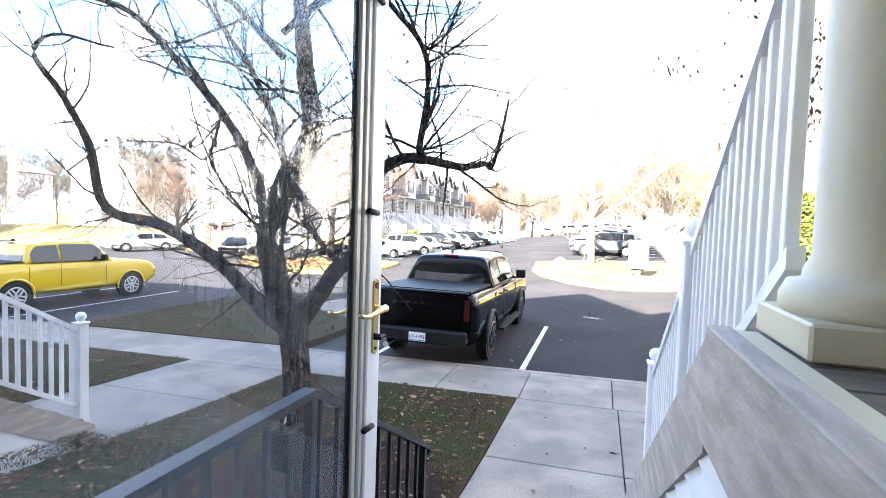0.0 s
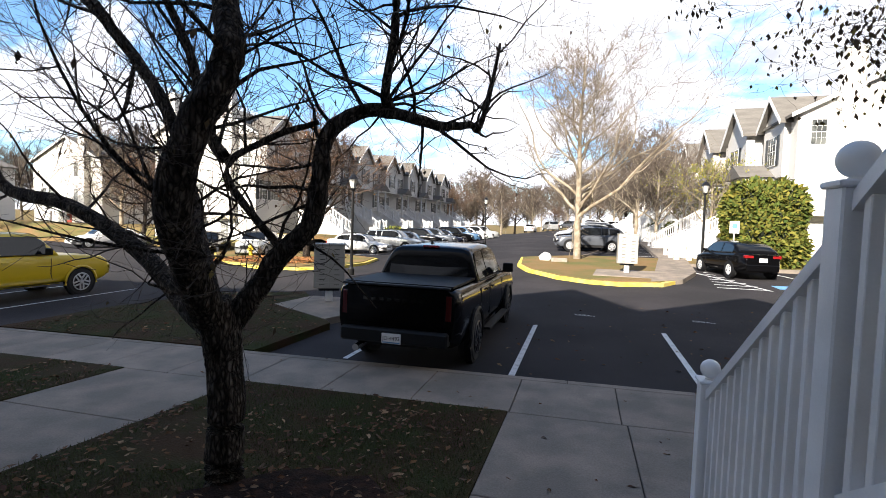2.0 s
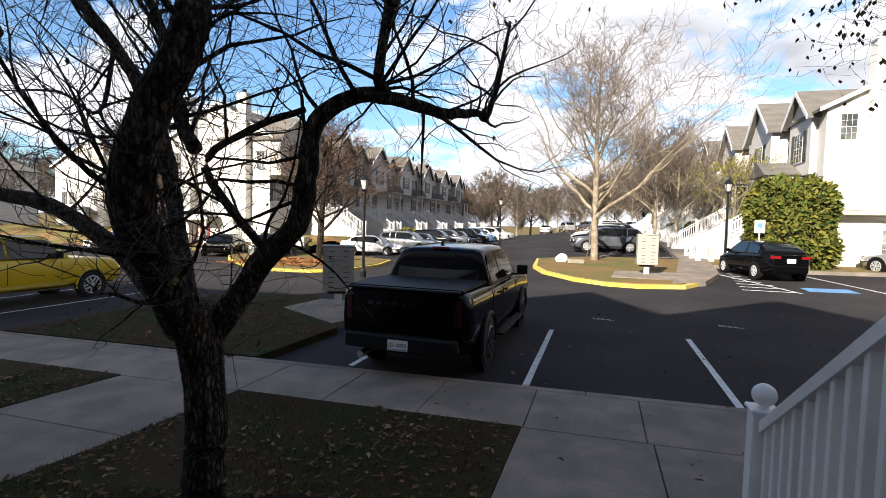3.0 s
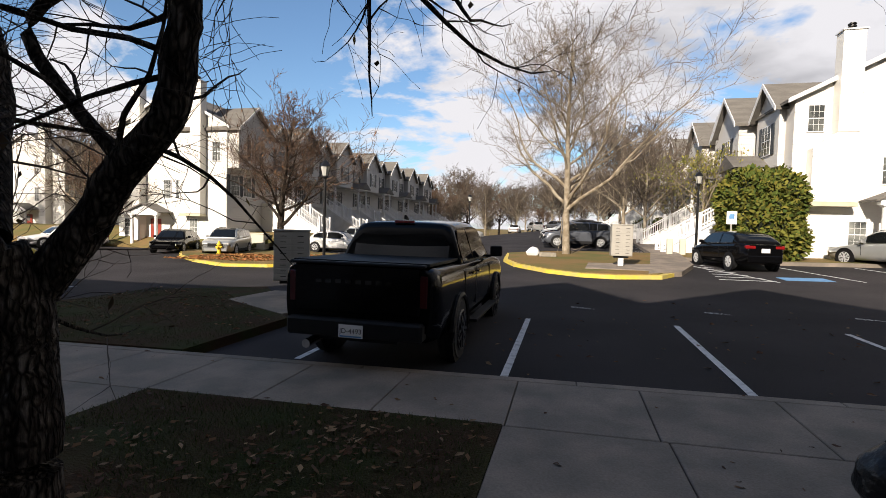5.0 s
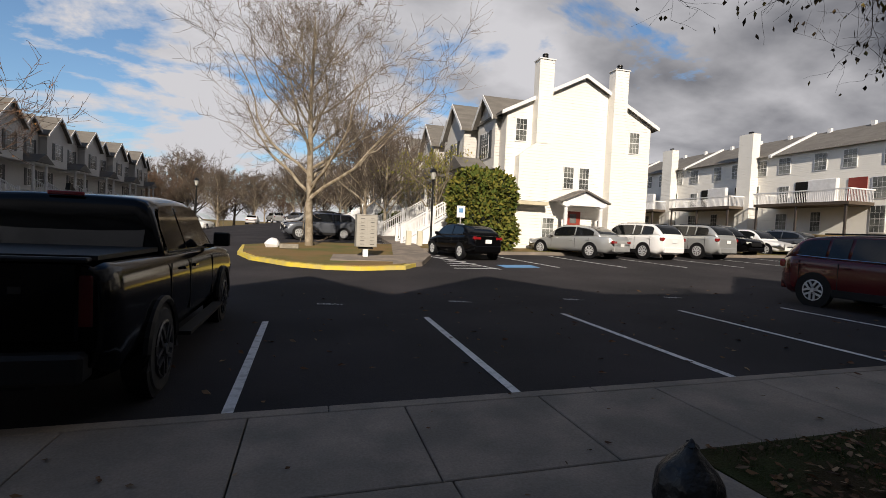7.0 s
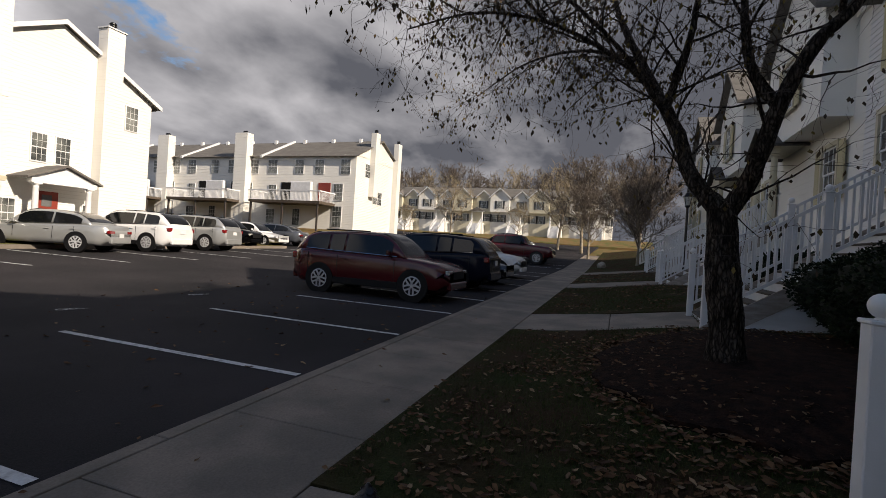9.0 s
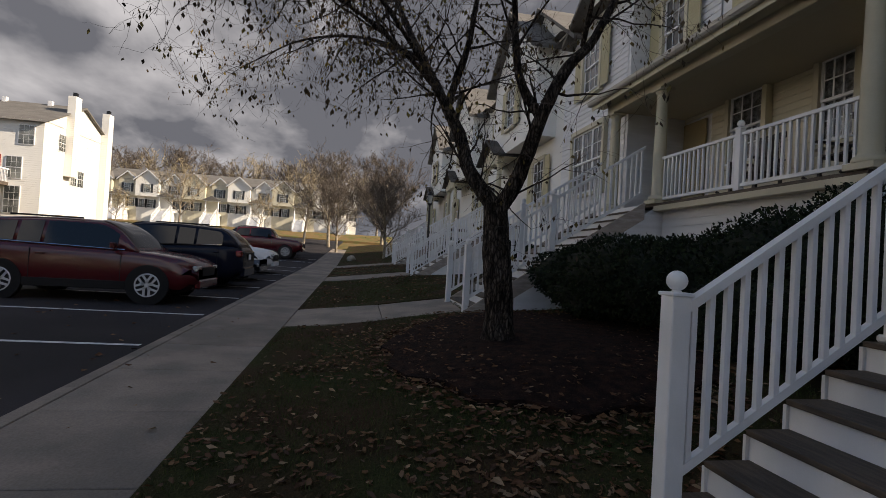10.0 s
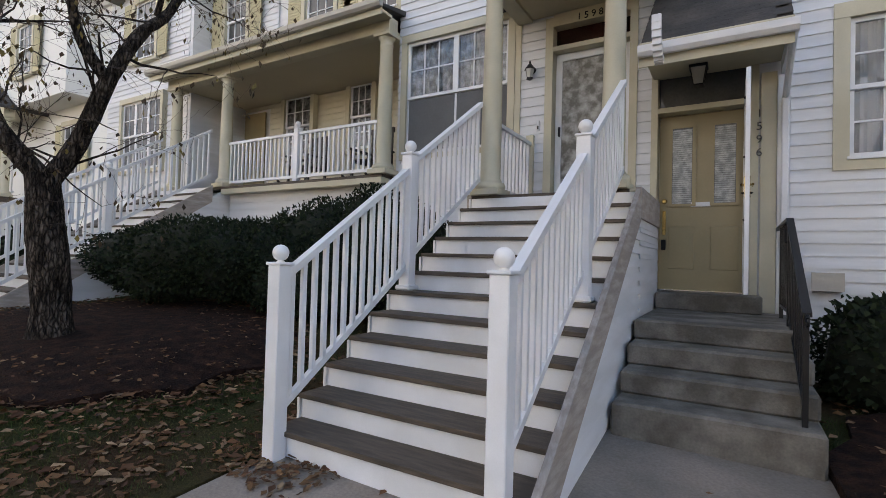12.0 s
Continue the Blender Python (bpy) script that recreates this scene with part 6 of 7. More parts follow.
def far_unit(x, s, y, zb, k, front=None):
    """A unit of a row whose front faces s along x."""
    t = thing("townhouse", label="grey-sided townhouse of the far row with front gables and shutters", category="house", group="far row of townhouses")
    W_, D = 7.6, 9.5
    M = pose(x, y, 0, 0, 0, 90 if s > 0 else -90)
    # local: u across the front (local x), front towards local -y, so turned to face s
    def q(n, bm, m, par=t):
        return part(n, bm, m, par, m=M)
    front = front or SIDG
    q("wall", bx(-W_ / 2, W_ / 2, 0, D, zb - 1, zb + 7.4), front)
    q("roof", prism(bmesh.new(), [(-.35, zb + 7.3), (D / 2, zb + 9.7), (D + .35, zb + 7.3)], -W_ / 2, W_ / 2, "x"), ROOFF)
    for gx, gw, gh, gy in ((-1.9, 1.9, 1.7, -.9), (2.3, 1.4, 1.3, -.3)):
        q("bay", bx(gx - gw, gx + gw, gy, 0, zb + 4.4, zb + 7.2), front)
        q("gable", prism(bmesh.new(), [(gx - gw, zb + 7.2), (gx, zb + 7.2 + gh), (gx + gw, zb + 7.2)], gy, D / 2), front)
        g = prism(bmesh.new(), [(gx - gw - .3, zb + 7.0), (gx, zb + 7.2 + gh), (gx, zb + 7.35 + gh), (gx - gw - .3, zb + 7.15)], gy - .3, D / 2)
        prism(g, [(gx + gw + .3, zb + 7.0), (gx + gw + .3, zb + 7.15), (gx, zb + 7.35 + gh), (gx, zb + 7.2 + gh)], gy - .3, D / 2)
        q("gable_roof", g, ROOFF)
        e = prism(bmesh.new(), [(gx - gw - .32, zb + 6.95), (gx, zb + 7.15 + gh), (gx, zb + 7.38 + gh), (gx - gw - .32, zb + 7.18)], gy - .34, gy - .3)
        prism(e, [(gx + gw + .32, zb + 6.95), (gx + gw + .32, zb + 7.18), (gx, zb + 7.38 + gh), (gx, zb + 7.15 + gh)], gy - .34, gy - .3)
        q("rake_board", e, WPAINT)
        win_on(t, M @ pose(gx, gy, 0, 0, 0, 180), "y", 0, zb + 5.1, 1.0, 1.4, SHUTD)
    for u, z in ((-3.0, 2.5), (-1.6, 2.5), (3.0, 2.6)):
        win_on(t, M @ pose(u, 0, 0, 0, 0, 180), "y", 0, zb + z, .9, 1.4, SHUTD)
    # porch
    q("porch_floor", bx(.2, 2.6, -1.6, 0, zb - .5, zb + 2.1), SIDF)
    for u in (.35, 2.45):
        q("porch_column", lathe(bmesh.new(), [(.13, zb + 2.1), (.1, zb + 4.3)], 12, Matrix.Translation((u, -1.45, 0))), WPAINT)
    q("porch_beam", bx(.1, 2.7, -1.65, 0, zb + 4.3, zb + 4.5), WPAINT)
    q("porch_roof", prism(bmesh.new(), [(-.1, zb + 4.45), (1.4, zb + 5.2), (2.9, zb + 4.45)], -1.9, -.2), ROOFF)
    # flight of steps with white rails
    stt = new("staircase"); stt.parent = t
    for k2 in range(12):
        q("step", bx(.6, 2.2, -1.6 - .27 * (k2 + 1), -1.6 - .27 * k2, zb - .5, zb + 2.1 - .17 * (k2 + 1)), WPAINT, stt)
    for u in (.55, 2.25):
        b = bmesh.new()
        for off in (.85, .15):
            prism(b, [(-1.5, zb + 2.1 + off), (-4.9, zb + off), (-4.9, zb + off + .08), (-1.5, zb + 2.18 + off)], u - .03, u + .03, "x")
        for i in range(24):
            yy = -1.55 - i * .14
            zz = zb + 2.1 + (yy + 1.5) * .618
            box(b, u - .02, u + .02, yy - .02, yy + .02, zz + .15, zz + .9)
        for yy, zz in ((-4.95, zb), (-3.2, zb + 1.05)):
            box(b, u - .07, u + .07, yy - .07, yy + .07, zz, zz + 1.15)
        prism(b, [(-1.5, zb + 2.15), (-4.9, zb + .1), (-4.9, zb - .2), (-1.5, zb - .2)], u - .02, u + .02, "x")
        q("railing", b, WPAINT, stt)


for i in range(7):
    far_unit(-23.88, 1, 36.9 + 7.62 * i, hz(-17, 38 + 7.6 * i) * 0.7 + 1.2, i)
for i in range(8):
    far_unit(9.58, -1, 33.2 + 7.62 * i, hz(8, 32 + 7.6 * i) * 0.85, i)
end_house(-57, -47.5, 40, -0.2, 7.4, 9.8, 12, "white-sided townhouse block beyond the bare trees", -52, [(-49.5, .8, -.2, 0)], [(-55.5, 3.2, .8, 1.3), (-54.4, 3.2, .8, 1.3), (-50.8, 5.8, .8, 1.3), (-50.8, 3.2, .8, 1.3)])
end_house(-84, -66, 30, -0.2, 7.2, 9.6, 14, "white-sided townhouse block beyond the car park", -75, [(-70, .8, -.2, 0)], [(-80, 3.2, 1.0, 1.3), (-73, 5.8, 1.0, 1.3), (-69, 3.2, 1.0, 1.3)])


def back_block(x0, y0, ang, n, zb, label):
    """A row seen from behind, with decks, doors and chimneys; ang turns its wall's outward side."""
    t = thing("apartment_building", label=label, category="house")
    M = pose(x0, y0, 0, 0, 0, ang)
    L_ = 11.05 * n
    def q(nm, bm, m, par=t):
        return part(nm, bm, m, par, m=M)
    q("wall", bx(0, L_, 0, 9.5, zb - 1, zb + 7.4), SIDF)
    q("roof", prism(bmesh.new(), [(-.4, zb + 7.2), (4.75, zb + 9.75), (9.9, zb + 7.2), (4.75, zb + 9.6)], -.3, L_ + .3, "x"), ROOFF)
    q("gable_fill", prism(bmesh.new(), [(0, zb + 7.3), (4.75, zb + 9.6), (9.5, zb + 7.3)], 0, L_, "x"), SIDF)
    for i in range(n):
        u = 11.05 * i
        for du, z, w, h in ((1.2, 5.5, 1.1, 1.4), (4.5, 5.5, 1.0, 1.4), (6.9, 5.5, 1.0, 1.4), (9.9, 5.5, 1.0, 1.4), (1.3, 2.9, .9, 1.4), (9.2, 2.9, 1.0, 1.6), (1.2, .4, 1.0, 1.4), (4.4, .3, .8, 1.6), (9.2, .3, 1.0, 2.0)):
            win_on(t, M @ pose(u + du, 0, 0, 0, 0, 180), "y", 0, zb + z, w, h)
        q("patio_door", bx(u + 2.4, u + 4.0, -.05, 0, zb + 2.6, zb + 4.6), GLASSD)
        q("patio_door", bx(u + 6.9, u + 8.3, -.05, 0, zb + 2.6, zb + 4.6), REDD if i % 2 else GLASSD)
        for du in (1.5, 5.2, 8.6):
            q("roof_vent", bx(u + du, u + du + .3, 4.3, 4.6, zb + 9.4, zb + 9.95), WPAINT)
        q("party_wall", prism(bmesh.new(), [(-.5, zb + 7.05), (4.75, zb + 9.75), (4.75, zb + 9.95), (-.5, zb + 7.3)], u - .15, u + .15, "x"), WPAINT)
        dk = thing("balcony", label="raised white deck with railing on dark posts", category="balcony")
        q("deck", bx(u + .6, u + 8.9, -2.6, 0, zb + 2.3, zb + 2.55), TREAD, dk)
        b = bmesh.new()
        for a in range(56):
            box(b, u + .6 + a * .15, u + .63 + a * .15, -2.62, -2.59, zb + 2.55, zb + 3.5)
        for a in range(17):
            for uu in (u + .6, u + 8.9):
                box(b, uu - .02, uu + .02, -2.6 + a * .15, -2.57 + a * .15, zb + 2.55, zb + 3.5)
        box(b, u + .55, u + 8.95, -2.66, -2.56, zb + 3.45, zb + 3.55)
        for uu in (u + .6, u + 8.9):
            box(b, uu - .05, uu + .05, -2.6, 0, zb + 3.45, zb + 3.55)
        q("railing", b, WPAINT, dk)
        for uu in (u + .8, u + 4.6, u + 8.6):
            q("post", bx(uu - .07, uu + .07, -2.5, -2.36, zb - .5, zb + 2.3), WOODC, dk)
        q("privacy_screen", bx(u + 4.2, u + 6.6, -.9, -.5, zb + 2.55, zb + 4.6, bev=.05), WPAINT, dk)
        if i == n - 1:
            continue
        c = thing("chimney_stack", label="white-sided chimney with a small dark cap", category="chimney")
        q("flue", bx(u + 7.9, u + 9.5, -.9, 0, zb, zb + 9.6), SIDF, c)
        q("cap", bx(u + 8.5, u + 8.9, -.45, -.2, zb + 9.6, zb + 9.9), BLACK, c)
    win_on(t, M @ pose(L_, 2.2, 0, 0, 0, -90), "y", 0, zb + 5.5, .9, 1.3)
    for yy in (4.0, 5.0):
        win_on(t, M @ pose(L_, yy, 0, 0, 0, -90), "y", 0, zb + 3.0, .8, 1.3)
    for yy in (3.0, 8.2):
        c = thing("chimney_stack", label="white-sided chimney on the gable end", category="chimney")
        q("flue", bx(L_ + .01, L_ + .6, yy - .4, yy + .4, zb + (3.6 if yy < 4 else 0), zb + 10.1), SIDF, c)
        q("cap", bx(L_ + .2, L_ + .45, yy - .15, yy + .15, zb + 10.1, zb + 10.45), BLACK, c)
    return t


back_block(41.9, 73.8, -90.8, 4, 2.6, "white-sided townhouse block with rear decks, chimneys and brown roof")
for i in range(7):
    far_unit(94, -1, 10.5 + 7.6 * i, 4.7, i, CREAM2 if i % 2 else SIDF)
slab("lawn_far", [(84, 0), (120, 0), (120, 70), (84, 70)], 0.02, 0.4, DRYGRASS, 6.0, "grass before the row at the end of the road", height=lambda x, y: hz(x, y) + max(0, 4.6 - hz(x, y)) * ramp((x - 84) / 6))


# ---- trees and plants ----
def wander(rng, p, d, length, r, steps, kink=0.3, lift=0.05):
    pts, rad = [Vector(p)], [r]
    d = Vector(d).normalized()
    for i in range(steps):
        d = (d + Vector((rng.uniform(-1, 1), rng.uniform(-1, 1), rng.uniform(-1, 1))) * kink + Vector((0, 0, lift))).normalized()
        pts.append(pts[-1] + d * length / steps)
        rad.append(max(0.0012, r * (1 - 0.8 * (i + 1) / steps)))
    return pts, rad


def sprout(rng, big, small, tips, pts, rad, level, dens, length, kink=0.3, lift=0.05, spread=0.9, fine=0.0022):
    """Side branches along a limb; the finest go to another mesh."""
    for i in range(1, len(pts)):
        if level == 0:
            break
        if rng.random() < dens:
            a = Vector(pts[i])
            ax = (Vector(pts[i]) - Vector(pts[i - 1])).normalized()
            side = Vector((rng.uniform(-1, 1), rng.uniform(-1, 1), rng.uniform(-.7, 1))).normalized()
            d = ax * rng.uniform(.3, .9) + side * spread
            L = length * rng.uniform(.55, 1.15)
            r = min(rad[i] * 0.6, 0.012 * L + 0.002)
            p2, r2 = wander(rng, a, d, L, max(r, fine), 6 if level > 1 else 4, kink, lift)
            r2 = [max(q, fine * .6) for q in r2]
            tube(big if level > 2 else small, p2, r2, 5 if level > 2 else 3)
            sprout(rng, big, small, tips, p2, r2, level - 1, dens * 1.05, length * .55, kink, lift, spread, fine)
            tips.append(p2[-1]); tips.append(p2[len(p2) // 2])


def leaves_at(rng, tips, n, size, droop=True):
    verts, faces = [], []
    for _ in range(n):
        p = Vector(rng.choice(tips)) + Vector((rng.uniform(-.05, .05), rng.uniform(-.05, .05), rng.uniform(-.06, .02)))
        a = rng.uniform(0, 6.28)
        u = Vector((math.cos(a), math.sin(a), 0)) * size * rng.uniform(.25, .45)
        w = Vector((rng.uniform(-.4, .4), rng.uniform(-.4, .4), -1)).normalized() * size * rng.uniform(.6, 1.3)
        k = len(verts)
        verts += [p, p + w * .5 + u, p + w, p + w * .5 - u * .6]
        faces.append((k, k + 1, k + 2, k + 3))
    me = bpy.data.meshes.new("foliage")
    me.from_pydata([tuple(v) for v in verts], [], faces)
    return me


def leaf_part(name, me, material, parent):
    me.materials.append(material)
    return part(name, me, None, parent)


def hand_tree(label, trunk, trad, limbs, seed, dens, tl, bark, twig, leaf=None, nleaf=0, lsize=0.05, levels=3, kink=0.3, lift=0.04, top=None):
    rng = random.Random(seed)
    t = thing("tree", tuple(trunk[0]), label=label, category="tree")
    off = Matrix.Translation(-Vector(trunk[0]))
    b = bmesh.new()
    sp = smooth_path(trunk, 6)
    m = len(sp) - 1
    rad = [trad[0] + (trad[1] - trad[0]) * (i / m) + (0.35 * trad[0] * max(0, 1 - i / m * 5) ** 2) for i in range(m + 1)]
    tube(b, sp, rad, 20)
    for v in b.verts:
        v.co += Vector(noise.noise_vector(v.co * 6.0)) * 0.012 + Vector(noise.noise_vector(v.co * 2.2)) * 0.018
    part("trunk", b, bark, t, smooth=True, m=off)
    big, small, tips = bmesh.new(), bmesh.new(), []
    for pts, r0, r1, d in limbs:
        lp = smooth_path(pts, 5)
        rr = [r0 + (r1 - r0) * (i / (len(lp) - 1)) for i in range(len(lp))]
        lb = bmesh.new()
        tube(lb, lp, rr, 12)
        for v in lb.verts:
            v.co += Vector(noise.noise_vector(v.co * 9.0)) * min(0.012, r0 * .2)
        part("limb", lb, bark, t, smooth=True, m=off)
        sprout(rng, big, small, tips, lp, rr, levels, dens * d, tl, kink, lift)
    part("branch_mass", big, bark, t, m=off)
    tagged(part("twig_mass", small, twig, t, m=off), kind="stuff")
    if leaf and nleaf:
        o = leaf_part("foliage", leaves_at(rng, tips, nleaf, lsize), leaf, t)
        o.matrix_basis = off
        tagged(o, kind="stuff")
    return t


zL = gz(-2.4, 4.15) + 0.05
crooked = hand_tree("bare crooked tree with dark rough bark, forked low over the lawn", [(-2.40, 4.15, zL), (-2.40, 4.15, 0.5), (-2.40, 4.15, 0.9), (-2.43, 4.15, 1.3), (-2.46, 4.05, 1.6)], (0.135, 0.125), [
    ([(-2.50, 4.2, 1.36), (-3.02, 4.5, 1.42), (-3.78, 4.7, 1.87), (-4.60, 4.7, 2.25), (-5.50, 4.7, 2.45), (-5.78, 4.7, 3.22), (-6.27, 4.7, 3.87), (-6.73, 4.7, 4.36), (-6.37, 4.7, 4.58), (-5.36, 4.7, 4.33)], .095, .012, .7),
    ([(-2.5, 4.1, 1.65), (-2.85, 4.35, 2.1), (-3.03, 4.5, 2.32), (-3.21, 4.5, 2.91), (-3.62, 4.5, 3.48), (-4.24, 4.5, 4.08), (-4.90, 4.5, 4.63), (-5.8, 4.5, 4.95), (-6.6, 4.5, 5.3)], .07, .02, .9),
    ([(-2.46, 4.05, 1.5), (-2.35, 3.75, 1.9), (-2.15, 3.42, 2.25), (-1.98, 3.38, 2.65), (-1.80, 3.42, 3.0), (-1.98, 3.6, 3.4), (-2.1, 3.7, 3.9), (-2.25, 3.8, 4.4), (-2.5, 3.8, 5.2), (-2.6, 3.9, 6.0)], .118, .03, .9),
    ([(-2.40, 4.2, 1.45), (-2.24, 4.3, 1.72), (-2.10, 4.3, 1.92), (-1.85, 4.3, 2.15), (-1.78, 4.3, 2.45), (-1.74, 4.33, 2.79), (-1.5, 4.4, 2.95), (-1.30, 4.49, 2.95), (-1.1, 4.85, 2.93), (-0.95, 5.2, 3.0), (-0.88, 5.2, 2.97), (-0.80, 5.25, 3.25), (-0.74, 5.27, 3.66)], .088, .012, .55),
    ([(-1.33, 4.45, 2.98), (-1.31, 4.3, 3.05), (-1.25, 4.3, 3.52), (-1.31, 4.3, 3.88), (-1.59, 4.3, 4.23), (-2.0, 4.2, 4.7)], .035, .018, 1.2),
    ([(-1.31, 4.3, 3.86), (-1.2, 4.3, 3.88), (-1.06, 4.3, 4.04), (-.9, 4.3, 4.5)], .018, .006, .8),
    ([(-2.10, 3.75, 2.55), (-2.35, 3.9, 2.75), (-2.6, 4.0, 3.3), (-2.9, 4.0, 3.8), (-3.1, 3.9, 4.1), (-3.3, 3.7, 4.6)], .04, .012, 1.1),
    ([(-2.05, 4.3, 1.95), (-2.5, 4.25, 2.5), (-2.2, 4.3, 2.75), (-1.8, 4.3, 2.86)], .03, .02, .3),
    ([(-3.6, 4.5, 3.45), (-3.9, 4.6, 3.0), (-4.2, 4.5, 3.15), (-4.9, 4.5, 3.2)], .02, .006, .8),
    ([(-2.35, 3.8, 3.9), (-1.9, 3.9, 4.3), (-1.4, 4.1, 4.9), (-1.0, 4.3, 5.6)], .03, .008, 1.2),
    ([(-2.34, 3.8, 3.7), (-2.8, 3.6, 4.2), (-3.4, 3.5, 4.7), (-4.2, 3.6, 5.4)], .03, .008, 1.1),
], 11, .88, 1.05, BARK, TWIG, LEAFT, 260, .05)
crooked.matrix_basis = Matrix.Translation((-0.02, 1.28, 2.20)) @ Matrix.Scale(1.12, 4) @ Matrix.Translation((0.02, -1.28, -2.20)) @ crooked.matrix_basis
zR = gz(5.5, 4.2) + 0.03
hand_tree("dark-barked forked tree with withered leaves in a mulch bed", [(5.55, 4.2, zR), (5.52, 4.22, 0.95), (5.48, 4.28, 1.4), (5.54, 4.31, 1.95), (5.56, 4.32, 2.15)], (0.17, 0.15), [
    ([(5.56, 4.32, 2.1), (5.72, 4.62, 2.55), (5.83, 4.76, 3.02), (6.1, 5.0, 3.6), (6.35, 5.2, 4.09), (6.8, 5.5, 4.9), (7.1, 5.7, 5.8)], .10, .025, 1.0),
    ([(5.54, 4.30, 2.05), (5.4, 4.1, 2.5), (5.16, 3.94, 3.18), (5.1, 3.7, 3.7), (5.19, 3.37, 4.1), (5.2, 3.0, 4.9), (5.1, 2.6, 5.9)], .10, .025, .9),
    ([(5.17, 3.95, 3.1), (5.3, 4.2, 3.6), (5.3, 4.3, 4.4), (5.2, 4.4, 5.4)], .06, .02, .9),
    ([(6.1, 5.0, 3.6), (6.0, 5.6, 4.1), (5.6, 6.3, 4.35), (5.1, 7.0, 4.3), (4.7, 7.7, 4.0)], .035, .008, 1.6),
    ([(6.0, 4.9, 3.4), (5.9, 4.7, 4.1), (5.8, 4.6, 4.9), (5.8, 4.4, 6.0)], .05, .015, 1.0),
    ([(6.35, 5.2, 4.1), (6.9, 6.0, 4.5), (7.5, 6.9, 4.6), (8.0, 7.8, 4.3)], .03, .007, 1.5),
    ([(5.85, 4.8, 3.1), (5.6, 5.4, 3.9), (5.0, 6.0, 4.3), (4.2, 6.6, 4.4), (3.7, 7.0, 4.3)], .035, .006, 1.6),
    ([(5.2, 3.5, 4.0), (4.7, 3.6, 4.6), (4.1, 3.9, 5.0), (3.4, 4.2, 5.1)], .03, .008, 1.4),
    ([(5.6, 6.3, 4.35), (4.6, 6.7, 4.5), (3.6, 6.9, 4.4), (2.9, 7.0, 4.25), (2.45, 6.9, 3.95)], .018, .004, 1.6),
    ([(4.6, 6.7, 4.5), (3.6, 6.6, 4.7), (2.8, 6.6, 4.7), (2.3, 6.6, 4.5)], .014, .004, 1.6),
], 5, .64, 1.2, BARK, TWIG, LEAFT, 5600, .064, kink=.28, lift=-.03)


def wild_tree(seed, h, rt, bark, twig, label, spread=.8, first=.22, levels=4, fine=.006, leaf=None, nleaf=0, nlimb=14, lsize=.12, kink=.2):
    rng = random.Random(seed)
    t = thing("tree", label=label, category="tree", group="street trees")
    pts, rad = wander(rng, (0, 0, -.1), (0, 0, 1), h * .85, rt, 10, .06, .15)
    rad = [rt * (1 - .85 * i / 10) for i in range(11)]
    b = bmesh.new()
    tube(b, smooth_path(pts, 2), [rt * (1 - .85 * i / 20) for i in range(21)], 9)
    part("trunk", b, bark, t, smooth=True)
    big, small, tips = bmesh.new(), bmesh.new(), []
    for i in range(nlimb):
        f = first + (0.95 - first) * i / nlimb
        k = min(9, int(f * 10))
        p = pts[k].lerp(pts[k + 1], f * 10 - k)
        a = i * 2.4 + rng.uniform(-.4, .4)
        d = Vector((math.cos(a) * spread, math.sin(a) * spread, .65))
        L = h * (.55 * (1 - f) + .14) * rng.uniform(.8, 1.15)
        p2, r2 = wander(rng, p, d, L, rt * (1 - f) * .45 + .015, 9, .16 * kink / .2, .04)
        tube(big, p2, r2, 6)
        sprout(rng, big, small, tips, p2, [max(r, .012) for r in r2], levels - 1, .85, L * .46, kink, .06, .7, fine)
    part("limb_mass", big, bark, t)
    # twigs far away are kept a little stouter so that they are seen
    tagged(part("twig_mass", small, twig, t), kind="stuff")
    if leaf:
        tagged(leaf_part("foliage", leaves_at(rng, tips, nleaf, lsize), leaf, t), kind="stuff")
    return t


def put(t, x, y, rz=0, s=1.0, first=False, z=None):
    m = pose(x, y, hz(x, y) if z is None else z, 0, 0, rz) @ Matrix.Scale(s, 4)
    if first:
        t.matrix_basis = m
        return t
    return copy_thing(t, pose(x, y, hz(x, y) if z is None else z, 0, 0, rz)) if s == 1.0 else scaled_copy(t, m)


def scaled_copy(t, m):
    c = copy_thing(t, pose(0, 0, 0))
    c.matrix_basis = m
    return c


island = put(wild_tree(21, 12.6, .21, BARKL, TWIGL, "tall pale-barked bare tree on the kerbed island", spread=.72, nlimb=28, levels=4, kink=.33, fine=.009), -0.3, 28.6, first=True)
brown = put(wild_tree(22, 9.4, .24, BARK, mat("reddish_twig", (0.10, 0.062, 0.042), .9), "spreading brown tree with a few orange leaves on the island", spread=1.2, leaf=LEAFO, nleaf=420, nlimb=20, fine=.013), -16.4, 28.0, first=True)
wood = put(wild_tree(23, 11, .2, BARKL, mat("brown_twig", (0.10, 0.078, 0.062), .9), "bare brown street tree", levels=4, nlimb=17, fine=.022), 4.6, 50, first=True)
gold = put(wild_tree(24, 6.5, .13, BARKL, TWIGL, "small tree with thin yellow-green leaves", leaf=island_mat("gold_leaf", [(.3, .25, .05), (.2, .2, .05), (.12, .13, .04)]), nleaf=1600, nlimb=10, lsize=.16), 7.2, 34, first=True)
pale = put(wild_tree(26, 11, .17, BARKL, mat("straw_twig", (0.30, 0.24, 0.15), .9), "pale many-branched bare tree by the road", levels=3, nlimb=16, fine=.03, spread=.7), 62, 12.5, first=True)
put(brown, -33.0, 31.5, 100, .8)
put(wood, 5.2, 41, 40, .75)
put(wood, 5.6, 62, 90, .95)
put(gold, 7.6, 44, 70, 1.1)
rngw = random.Random(8)
